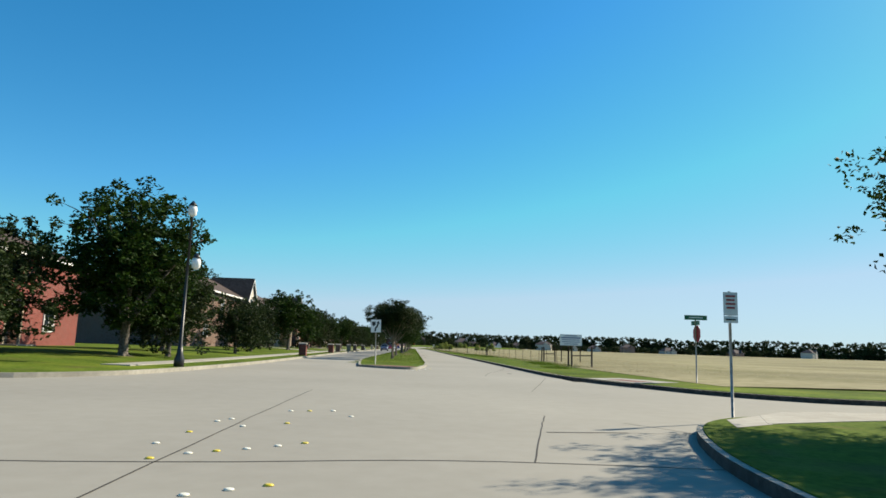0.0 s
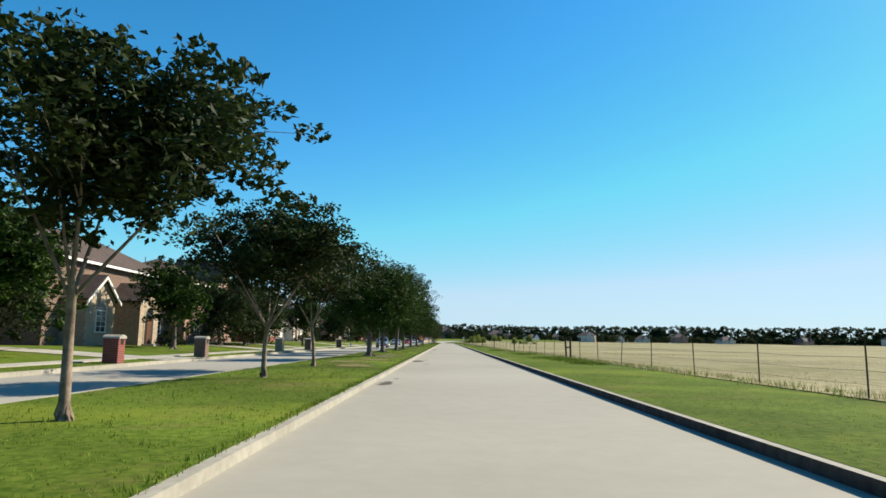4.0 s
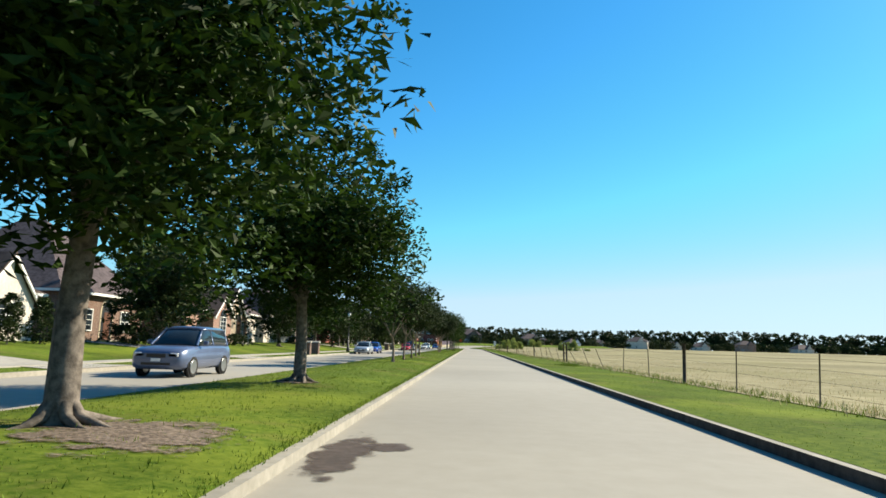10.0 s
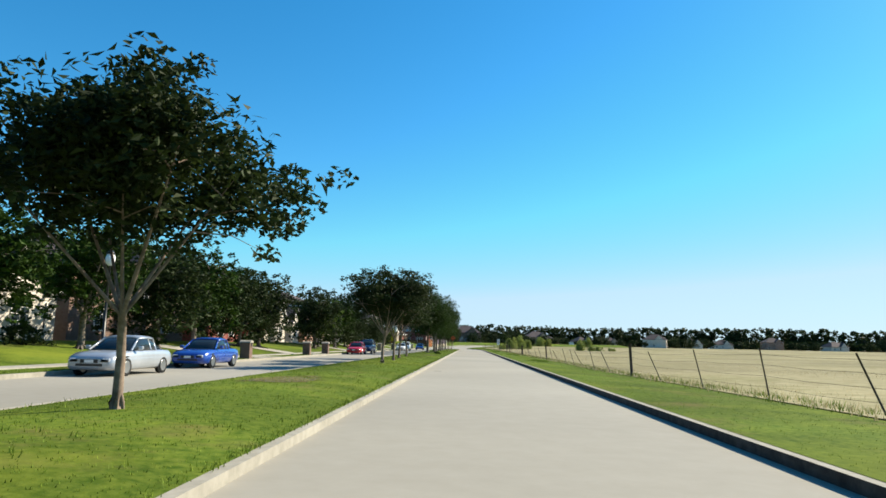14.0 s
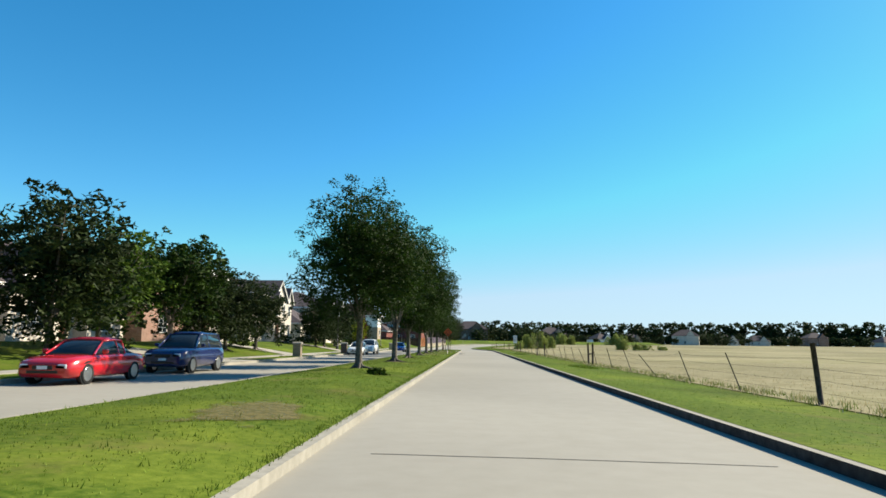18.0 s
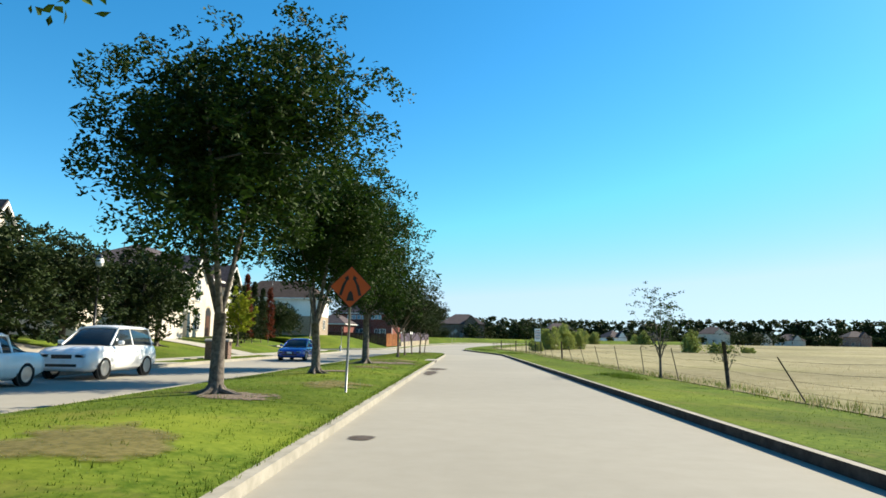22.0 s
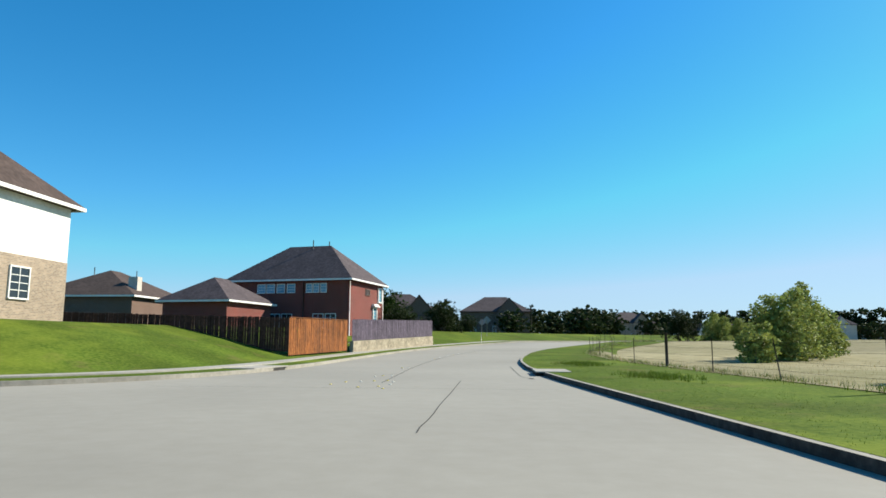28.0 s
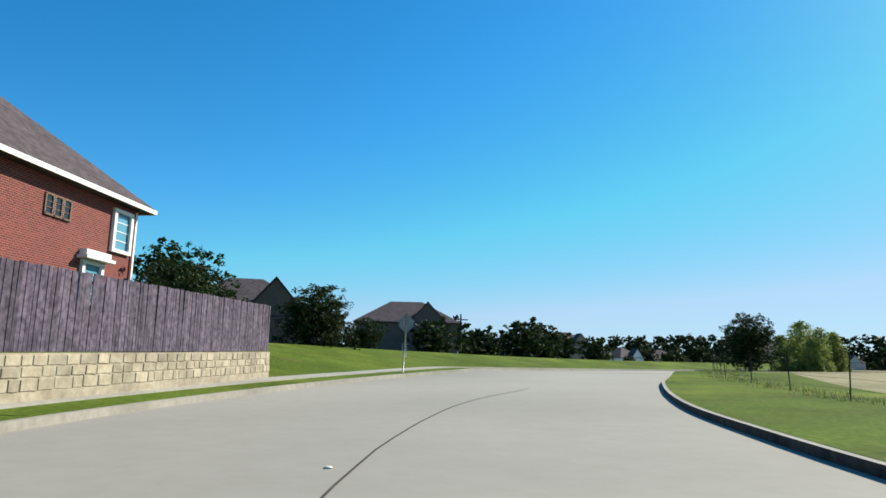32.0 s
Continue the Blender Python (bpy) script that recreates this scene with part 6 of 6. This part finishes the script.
def far_house(x, y, w, d, eave, peak, wall, label, turn=0.0):
    h = thing("house", pose(x, y, elev(x, y) + (0.9 if x < 10 else 0.1), 0, 0, turn), label, "house", "far houses")
    part("wall", boxed(-w / 2, w / 2, -d / 2, d / 2, -0.5, eave), wall, h)
    part("roof", hip_roof(-w / 2, w / 2, -d / 2, d / 2, eave + 0.1, peak), M_ROOF, h)
    for k in range(3):
        window(h, -w / 2 + w * (k + 0.5) / 3, -d / 2, 1.0, 1.2, 1.4, side="y")
    part("gable_wall", gable_wall(-1.2, 1.2, 0, d * 0.5, 0, eave, peak - 0.6), wall, h).matrix_basis = pose(w * 0.2, -d / 2 + 0.8, 0, 0, 0, -90)
    part("gable_roof", slope_pair(-1.4, 1.4, 0, d * 0.5, eave, peak - 0.6, 0.12, 0.3), M_ROOF, h).matrix_basis = pose(w * 0.2, -d / 2 + 0.8, 0, 0, 0, -90)


for x, y, sc in ((60, 650, 0.5), (68, 655, 0.62), (74, 650, 0.45), (92, 662, 0.6), (98, 668, 0.8), (106, 660, 0.7), (113, 655, 0.55), (119, 648, 0.5), (140, 655, 0.85), (147, 662, 0.9), (153, 668, 0.7), (158, 674, 0.9), (170, 690, 0.75), (182, 700, 0.6), (205, 706, 0.7), (215, 706, 0.9), (246, 700, 0.8), (256, 698, 0.7), (290, 690, 0.9), (304, 684, 0.75), (318, 672, 0.8), (348, 664, 0.8), (36, 602, 0.6), (52, 618, 0.65), (58, 628, 0.55)):
    plant("far2" if sc > 0.65 else "far", x, y, elev(x, y) - 0.2, sc, 41 * x, group="skyline trees")
for i, (x, y, w, wall_m, tn) in enumerate(((129, 660, 15, M_STUCCO, -20), (81, 676, 11, M_TRIM, 25), (108, 706, 12, M_BRICK_TAN, 0), (44, 618, 14, M_BRICK_TAN, 10), (164, 690, 11, M_STUCCO, 0), (197, 722, 14, M_STUCCO, -10), (232, 716, 13, M_BRICK_PINK, 0), (272, 704, 15, M_STUCCO, 15), (330, 672, 15, M_BRICK_PINK, 30), (387, 637, 13, M_STUCCO, 40), (436, 574, 13, M_STUCCO, 50), (62, 700, 13, M_BRICK_PINK, -15), (1, 550, 15, M_BRICK_DARK, 0), (-15, 508, 13, M_BRICK_DARK, 10))):
    far_house(x, y, w, 11, 3.2 if i % 3 else 5.6, 7.0 if i % 3 else 9.2, wall_m, ("pale distant house among the trees" if wall_m in (M_STUCCO, M_TRIM) else "brick distant house among the trees"), tn)
for x, y, hh in ((8.5, 540, 7.0), (190, 800, 15), (250, 800, 14)):
    u = thing("utility_pole", pose(x, y, elev(x, y) + 0.6), "slim distant wooden utility pole", "pole", "utility poles")
    part("pole", tube(bmesh.new(), [(0, 0, -0.5), (0, 0, hh)], [0.15, 0.11], 6), M_POST, u)
    part("crossarm", boxed(-1.0, 1.0, -0.06, 0.06, hh - 0.9, hh - 0.75), M_POST, u)


# ---- road joints, markers, stains ----
def flat_poly(name, pts, z, m, label, category, kind="structure"):
    b = bmesh.new()
    f = b.faces.new([b.verts.new((x, y, z + rise(y))) for x, y in pts])
    bmesh.ops.triangulate(b, faces=[f])
    bmesh.ops.recalc_face_normals(b, faces=b.faces[:])
    o = part(name, b, m)
    if o.data.polygons[0].normal.z < 0:
        o.data.flip_normals()
    return tagged(o, label, category, kind=kind)


def joint(pts, w=0.014):
    rnd3 = random.Random(int(pts[0][1] * 10))
    pts = smooth_line(pts, 6)
    pts = [(x + rnd3.gauss(0, 0.008), y + rnd3.gauss(0, 0.008)) for x, y in pts]
    b = bmesh.new()
    rows2 = [[b.verts.new((p[0], p[1], 0.004 + rise(p[1]))), b.verts.new((q[0], q[1], 0.004 + rise(q[1])))] for p, q in zip(offset(pts, -w * rnd3.uniform(0.6, 1.3)), offset(pts, w * rnd3.uniform(0.6, 1.3)))]
    for r0, r1 in zip(rows2, rows2[1:]):
        b.faces.new((r0[0], r0[1], r1[1], r1[0]))
    o = part("road_joint", b, M_JOINT)
    if o.data.polygons[0].normal.z < 0:
        o.data.flip_normals()
    tagged(o, "thin dark sealed joint in the concrete", "joint", kind="structure")


joint([(-14, 7.7), (-4.7, 8.1), (-0.6, 8.75), (2.9, 8.6)], 0.018)
joint([(-3.6, -4), (-3.7, 6.7), (-3.8, 13.8), (-3.85, 20)])
joint([(0.46, 8.75), (1.3, 12.6), (1.7, 14.4)], 0.01)
joint([(5.45, 33.06), (4.47, 28.89), (3.67, 25.6), (3.2, 23.65), (2.84, 22.21)], 0.01)
joint([(1.2, 11.7), (2.6, 11.9)], 0.04)
joint([(2.6, 11.9), (4.4, 11.95)], 0.01)
joint([(3.0, 13.4), (3.6, 12.4), (3.9, 11.4)], 0.012)
joint([(2.5, 33), (3.22, 37.4), (4.2, 41.2), (5.15, 45.8), (5.95, 53)], 0.013)
for y in (61, 78, 97, 152.6, 181, 236, 258.6, 300, 316, 343):
    joint([(0.1, y), (3, y + 0.05), (5.9, y)], 0.006)
joint([(0.7, 267.55), (3.2, 267.4), (5.5, 267.2)], 0.016)
joint([(-1.0, 408), (-0.96, 414), (-0.92, 420.4)], 0.014)
joint([(-3.35, 419), (-3.52, 424), (-3.72, 430), (-3.7, 437), (-3.58, 442), (-3.36, 446), (-2.95, 450), (-1.95, 457), (0.1, 464.5), (3.2, 471)], 0.014)
joint([(-9.8, 416.8), (-3, 416.8), (1.9, 416.7)], 0.01)
joint([(-8.8, 424.2), (-3.4, 424.0)], 0.006)
MARK = bpy.data.meshes.new("marker")
b = lathe(bmesh.new(), [(0.05, 0.0), (0.045, 0.011), (0.025, 0.018)], 10)
b.to_mesh(MARK)
b.free()
MARK.materials.append(M_BOTTS)
MARKY = MARK.copy()
MARKY.materials.clear()
MARKY.materials.append(M_BOTTSY)
spots = [(-2.29, 7.16), (-2.59, 6.94), (-2.90, 6.70), (-2.39, 9.81), (-2.68, 9.51), (-3.00, 9.22), (-3.30, 9.00), (-3.56, 8.79), (-4.19, 9.48), (-4.15, 10.59), (-4.02, 12.32), (-3.32, 13.90), (-2.98, 14.00), (-2.54, 14.13), (-2.10, 13.20), (-3.02, 11.91), (-3.60, 11.39), (-4.15, 11.95), (-3.85, 8.40), (-1.37, 37.42), (-1.01, 37.80), (-0.78, 38.30), (-0.60, 38.88), (-0.26, 40.06), (0.07, 41.27),
         (-4.76, 418.17), (-4.55, 419.30), (-3.70, 417.08), (-3.19, 417.49), (-2.91, 416.60), (-3.74, 419.92), (-2.97, 418.30), (-3.05, 419.52), (-3.34, 420.18), (-4.11, 419.56), (-4.20, 422.66), (-3.98, 423.12), (-3.63, 423.11), (-4.07, 429.27), (-4.23, 430.30), (-3.90, 430.17), (-3.75, 441.20), (-3.75, 442.90), (-3.60, 445.60), (-3.30, 449.30), (-3.00, 451.50), (-2.70, 454.30)]
for i, (x, y) in enumerate(spots):
    o = new("road_marker", MARKY if i % 3 == 0 or 25 <= i < 31 else MARK)
    o.matrix_basis = pose(x, y, 0.002 + rise(y))
    tagged(o, "small yellowed raised road marker button" if i % 3 == 0 or 25 <= i < 31 else "small white raised road marker button", "road marker", "road markers")


def ragged(name, c1, c2, grain, bump, amount, speckle):
    """A spot of another surface that fades out with a ragged edge."""
    m = mat(name, c1, c2, scale=grain, rough=0.85, bump=bump)
    N, L = m.node_tree.nodes, m.node_tree.links
    tc = N.new("ShaderNodeTexCoord")
    ln = N.new("ShaderNodeVectorMath")
    ln.operation = "LENGTH"
    L.new(tc.outputs["Object"], ln.inputs[0])
    geo = N.new("ShaderNodeNewGeometry")
    n = N.new("ShaderNodeTexNoise")
    n.inputs["Scale"].default_value, n.inputs["Detail"].default_value, n.inputs["Roughness"].default_value = speckle, 6.0, 0.65
    L.new(geo.outputs["Position"], n.inputs["Vector"])
    k = N.new("ShaderNodeMath")
    k.operation = "MULTIPLY_ADD"
    k.inputs[1].default_value, k.inputs[2].default_value = 1.5, -0.75
    L.new(n.outputs["Fac"], k.inputs[0])
    add = N.new("ShaderNodeMath")
    L.new(ln.outputs["Value"], add.inputs[0])
    L.new(k.outputs[0], add.inputs[1])
    mr = N.new("ShaderNodeMapRange")
    mr.inputs["From Min"].default_value, mr.inputs["From Max"].default_value = 0.42, 0.6
    mr.inputs["To Min"].default_value, mr.inputs["To Max"].default_value = amount, 0.0
    L.new(add.outputs[0], mr.inputs["Value"])
    clear = N.new("ShaderNodeBsdfTransparent")
    mx = N.new("ShaderNodeMixShader")
    L.new(mr.outputs[0], mx.inputs[0])
    L.new(clear.outputs[0], mx.inputs[1])
    L.new(N["Principled BSDF"].outputs[0], mx.inputs[2])
    L.new(mx.outputs[0], N["Material Output"].inputs["Surface"])
    return m


STAIN = bpy.data.meshes.new("road_stain")
b = bmesh.new()
bmesh.ops.create_circle(b, cap_ends=True, segments=28, radius=1.0)
b.to_mesh(STAIN)
b.free()
STAIN.materials.append(ragged("ragged_damp_stain", (0.05, 0.036, 0.03), (0.1, 0.076, 0.066), 6, 0.1, 0.85, 1.7))


def stain(cx, cy, rx, ry, i):
    o = new("road_stain", STAIN)
    o.matrix_basis = pose(cx, cy, 0.005 + 0.003 * (i % 3) + rise(cy), 0, 0, 0) @ Matrix.Diagonal((rx, ry, 1, 1))
    tagged(o, "dark damp stain on the concrete", "stain", kind="structure")


for i, (x, y, rx, ry) in enumerate(((0.42, 103.6, 0.62, 3.0), (0.9, 106, 0.3, 0.5), (0.4, 157.6, 0.6, 2.6), (0.85, 158.2, 0.6, 0.7), (0.5, 350.6, 0.85, 2.6), (0.42, 346.5, 0.5, 3.6), (0.35, 82, 0.4, 1.6), (0.5, 84.4, 0.2, 0.3), (0.4, 150.5, 0.5, 1.0), (0.7, 237.1, 0.35, 0.25), (1.1, 98.8, 0.3, 0.5), (0.5, 136.9, 0.5, 0.9), (4.3, 37.3, 0.25, 0.6), (1.48, 421.90, 0.16, 0.7), (0.5, 326.5, 0.3, 0.4))):
    stain(x, y, rx, ry, i)


M_LITTER = ragged("bare_earth_with_bark_litter", (0.035, 0.022, 0.015), (0.23, 0.18, 0.14), 16, 0.9, 0.95, 2.6)
M_SCORCHED = ragged("sun_dried_turf", (0.1, 0.085, 0.025), (0.2, 0.165, 0.06), 9, 0.7, 0.7, 1.1)


def ground_patch(name, x, y, rx, ry, m, label, i):
    """A spot of bare or dry ground that follows the swell of the median."""
    b = bmesh.new()
    rings = [[b.verts.new((q * math.cos(k * math.pi / 14), q * math.sin(k * math.pi / 14), 0)) for k in range(28)] for q in (0.2, 0.45, 0.7, 0.88, 1.0)]
    for r0, r1 in zip(rings, rings[1:]):
        for k in range(28):
            b.faces.new((r0[k], r1[k], r1[(k + 1) % 28], r0[(k + 1) % 28]))
    b.faces.new(rings[0])
    for v in b.verts:
        v.co.z = med_z(x + rx * v.co.x, y + ry * v.co.y) - med_z(x, y)
    bmesh.ops.recalc_face_normals(b, faces=b.faces[:])
    o = part(name, b, m)
    if o.data.polygons[0].normal.z < 0:
        o.data.flip_normals()
    o.matrix_basis = pose(x, y, med_z(x, y) + 0.012 + 0.004 * (i % 4)) @ Matrix.Diagonal((rx, ry, 1, 1))
    tagged(o, label, "earth", kind="structure")


for i, (x, y, rx, ry) in enumerate(((-2.2, 104.4, 2.2, 2.4), (-1.9, 156.8, 1.9, 2.1), (-2.4, 350.2, 2.2, 2.6), (-1.2, 351.6, 1.2, 1.6), (-2.3, 329.6, 1.2, 1.3), (-2.4, 297.5, 1.0, 1.1), (-2.6, 340.3, 1.0, 1.0), (-2.9, 117.0, 0.9, 1.0), (-2.5, 166.4, 1.0, 0.9), (-2.6, 135.0, 0.9, 0.9))):
    ground_patch("bare_patch", x, y, rx, ry, M_LITTER, "bare earth and bark litter round a tree foot", i)
for i, (x, y, rx, ry) in enumerate(((-1.8, 98.5, 1.7, 3.4), (-1.6, 108.5, 1.5, 3.0), (-2.6, 94.0, 2.0, 2.6), (-1.7, 90.0, 1.5, 2.5), (-1.4, 147.0, 1.3, 2.4), (-2.8, 152.5, 1.8, 2.4), (-1.4, 130.0, 1.3, 2.6), (-1.5, 355.0, 1.4, 2.2), (-3.2, 354.5, 1.8, 2.6), (-2.0, 345.0, 1.7, 2.4), (-2.0, 324.0, 1.6, 2.0), (-1.4, 334.0, 1.2, 2.2), (-3.0, 222.0, 2.0, 3.0), (-1.6, 270.0, 1.3, 3.0), (-2.3, 202.5, 1.7, 2.2), (-1.5, 377.5, 1.3, 1.9))):
    ground_patch("dry_turf", x, y, rx, ry, M_SCORCHED, "patch of sun-dried yellowish turf on the median", i)

# storm inlets and concrete aprons
def inlet(x0, x1, y0, y1, label, z=0.15, turn=0.0):
    t = thing("storm_inlet", pose((x0 + x1) / 2, (y0 + y1) / 2, rise(y0), 0, 0, turn), label, "storm drain")
    w, l = (x1 - x0) / 2, (y1 - y0) / 2
    part("slab", boxed(-w, w, -l, l, z - 0.02, z + 0.03, bevel=0.01), M_WALK, t)
    # no hollow here: a dark solid block paints the shade under the slab
    part("throat", boxed(-w * 0.98, w * 0.98, -l * 0.8, l * 0.8, -0.02, z - 0.02), M_JOINT, t, "solid dark block for the shade inside the drain")


inlet(-1.35, 0.02, 359.8, 363.2, "concrete storm drain top beside the median")
inlet(-10.92, -9.27, 424.65, 427.95, "concrete storm drain inlet in the kerb", turn=-7)
inlet(1.75, 3.1, 423.6, 426.0, "concrete storm drain inlet in the kerb")
flat_poly("kerb_ramp", [(7.75, 26.6), (6.6, 30.2), (8.6, 31.4), (10.2, 28.4)], 0.172, M_WALK, "pale concrete kerb ramp in the grass corner", "ramp")
flat_poly("tactile_pad", [(8.0, 27.4), (7.3, 29.4), (8.2, 29.9), (8.9, 28.0)], 0.178, M_PAVER, "worn red warning pad on the kerb ramp", "paving")
structure("sidewalk", ribbon(bmesh.new(), [(5.9, 13.9), (6.9, 14.9), (8.2, 15.2), (20, 15.6)], [(5.2, 12.3), (7.0, 13.1), (8.6, 13.7), (20, 14.2)], 0.0, 0.176), M_WALK, "pale concrete walk across the corner grass", "sidewalk")
flat_poly("kerb_ramp", [(4.75, 12.9), (5.95, 13.95), (5.25, 12.25), (4.3, 11.6)], 0.172, M_WALK, "pale concrete kerb ramp in the grass corner", "ramp")
joint([(1.05, 432.32), (1.09, 429.02), (1.13, 425.76), (1.2, 423.41), (1.37, 422.25), (1.58, 421.44)], 0.014)
flat_poly("paver_apron", [(-4.05, 41.75), (-2.75, 40.12), (-1.5, 39.36), (-1.02, 39.9), (-0.78, 41.0), (-2.4, 41.5)], 0.136, M_PAVER, "red paver nose of the grass median", "paving")


def driveway(yc):
    x = at_y(FAR_KERB, yc)
    b = bmesh.new()
    rr = [[b.verts.new((x - s, yc + w * k, (0.152 if s == 0 else bank(s, yc)) + 0.022)) for k in (-1, 1)] for s, w in ((-0.02, 2.7), (0.9, 2.2), (1.7, 1.9), (3.2, 1.9), (5, 1.9), (7, 1.9), (9, 1.9), (11, 1.9), (13.5, 1.9))]
    for r0, r1 in zip(rr, rr[1:]):
        b.faces.new((r0[0], r0[1], r1[1], r1[0]))
    bmesh.ops.recalc_face_normals(b, faces=b.faces[:])
    o = part("driveway", b, M_WALK)
    if o.data.polygons[0].normal.z < 0:
        o.data.flip_normals()
    tagged(o, "pale concrete driveway across the lawn", "driveway", kind="structure")


for yc in (97, 126.6, 141.7, 174, 193.3, 251.5, 268, 299.3, 321, 347, 368.5):
    driveway(yc)


# ---- garden walk with steps, spiky plant, bench ----
def garden_steps(x, y, n, label):
    t = thing("garden_steps", pose(x, y, 0.16), label, "steps")
    for k in range(n):
        part("step", boxed(-0.42 * (k + 1), -0.42 * k + 0.02, -0.65, 0.65, -0.1, 0.12 * (k + 1), bevel=0.012), M_WALK, t)
    part("walk", boxed(-0.42 * n - 5.0, -0.42 * n, -0.6, 0.6, -0.1, 0.12 * n - 0.01), M_WALK, t)


def spiky(x, y, z, label, seed):
    r = random.Random(seed)
    b = bmesh.new()
    for _ in range(34):
        a, up = r.uniform(0, 6.283), r.uniform(0.35, 1.0)
        L = r.uniform(0.7, 1.1)
        d = Vector((math.cos(a) * (1.1 - up * 0.8), math.sin(a) * (1.1 - up * 0.8), up)).normalized()
        s = Vector((-math.sin(a), math.cos(a), 0)) * 0.06
        p0, p1, p2 = Vector((0, 0, 0)), d * L * 0.55 + Vector((0, 0, 0.04)), d * L
        v = [b.verts.new(q) for q in (p0 - s * 0.7, p0 + s * 0.7, p1 + s, p1 - s, p2)]
        b.faces.new((v[0], v[1], v[2], v[3]))
        b.faces.new((v[3], v[2], v[4]))
    t = thing("yucca", pose(x, y, z), label, "plant")
    part("leaf_rosette", b, M_LEAFL, t)
    part("stem", tube(bmesh.new(), [(0, 0, -0.1), (0, 0, 0.15)], [0.09, 0.06], 7), M_BARK, t)


garden_steps(-15.6, 385.0, 5, "pale concrete garden steps up a grass bank")
garden_steps(-16.2, 189.9, 2, "pale concrete walk with two low steps")
spiky(-17.0, 391.6, lawn_z(-17, 391), "spiky pale yucca at the lawn corner", 4)
spiky(-18.0, 392.6, lawn_z(-18, 392), "spiky pale yucca at the lawn corner", 5)


# ---- grass ----
def blades(name, count, place, h, material, label, seed, spread=0.09, per=3):
    """Loose tufts of narrow blades."""
    r = np.random.RandomState(seed)
    vs, fs = [], []
    k = 0
    for _ in range(count):
        p = place(r)
        if p is None:
            continue
        x, y, z = p
        for _ in range(per):
            a = r.uniform(0, 6.283)
            bx, by = x + r.uniform(-spread, spread), y + r.uniform(-spread, spread)
            hh = h * r.uniform(0.5, 1.3)
            dx, dy = math.cos(a), math.sin(a)
            w = 0.006 + 0.032 * h
            lx, ly = r.uniform(-0.5, 0.5) * hh, r.uniform(-0.5, 0.5) * hh
            vs += [(bx - dx * w, by - dy * w, z), (bx + dx * w, by + dy * w, z), (bx + lx, by + ly, z + hh)]
            fs.append((k, k + 1, k + 2))
            k += 3
    me = bpy.data.meshes.new(name)
    me.from_pydata(vs, [], fs)
    me.materials.append(material)
    o = new(name, me)
    return tagged(o, label, "grass", kind="stuff")


def on_median(r):
    y = r.uniform(45, 390)
    x = r.uniform(-5.4, -0.2)
    return (x, y, med_z(x, y) - 0.005)


def on_verge(r):
    y = r.uniform(34, 450)
    e = 6.2 if y < 380 else (at_y(RIGHT_KERB[60:], y) or 6) + 0.2
    x = e + 4.0 * r.uniform(0, 1)
    return (x, y, verge_z(x, y) - 0.01)


WEEDS = ((10.2, 104, 1.6), (10.0, 98.5, 1.2), (9.7, 108.5, 1.8), (10.6, 62, 1.6), (10.1, 57, 1.4), (9.0, 47, 1.2), (8.6, 299, 1.0), (8.9, 151, 1.2), (9.2, 122, 1.3), (8.7, 196, 0.9), (8.4, 262, 0.9), (8.3, 344, 1.0), (7.4, 396.5, 1.6), (5.6, 421, 1.4), (4.6, 432, 1.5), (5.2, 439, 1.2))


def on_weeds(r):
    x, y, w = WEEDS[r.randint(0, len(WEEDS) - 1)]
    x, y = x + r.normal(0, 0.35) * w, y + r.normal(0, 0.8) * w
    return (x, y, verge_z(x, y) - 0.01)


def on_fence(r):
    p = POSTS[r.randint(0, len(POSTS) - 1)]
    y = p[1] + r.uniform(-2.4, 2.4)
    return (p[0] + r.normal(0.2, 0.35), y, foot_z(y) + 0.01)


def on_field(r):
    y = r.uniform(40, 440)
    return (fence_x(y) + 22 * r.uniform(0, 1) ** 1.6, y, 0.0 + foot_z(y))


def on_kerb(r):
    return (-0.17 - abs(r.normal(0, 0.06)), r.uniform(50, 384), 0.11)


def on_lawn(r):
    y = r.uniform(60, 385)
    x = (at_y(FAR_KERB, y) or -11) - 0.25 - r.uniform(0, 1.4)
    return (x, y, 0.15)


blades("median_weeds", 2200, on_median, 0.07, M_BLADE, "scattered taller weeds in the median grass", 11, 0.12, 7)
blades("median_grass", 60000, on_median, 0.03, M_BLADE, "short mown grass blades on the median", 1)
blades("verge_grass", 30000, on_verge, 0.03, M_BLADE, "short mown grass blades beside the road", 2)
blades("verge_weeds", 5200, on_weeds, 0.15, M_BLADE, "rank dark weeds in clumps on the mown verge", 12, 0.1, 5)
blades("kerb_grass", 9000, on_kerb, 0.07, M_BLADE, "grass tufts overhanging the kerb", 3)
blades("lawn_grass", 9000, on_lawn, 0.06, M_BLADE, "short grass on the verge by the far kerb", 4)
blades("fence_weeds", 2600, on_fence, 0.22, M_DRYB, "uncut dry weeds along the wire fence", 5, 0.15)
blades("fence_weeds", 7000, on_fence, 0.17, M_BLADE, "green weeds at the foot of the fence", 6, 0.12)
blades("pasture_grass", 20000, on_field, 0.12, M_DRYB, "tall straw-coloured grass in the pasture", 7, 0.3)
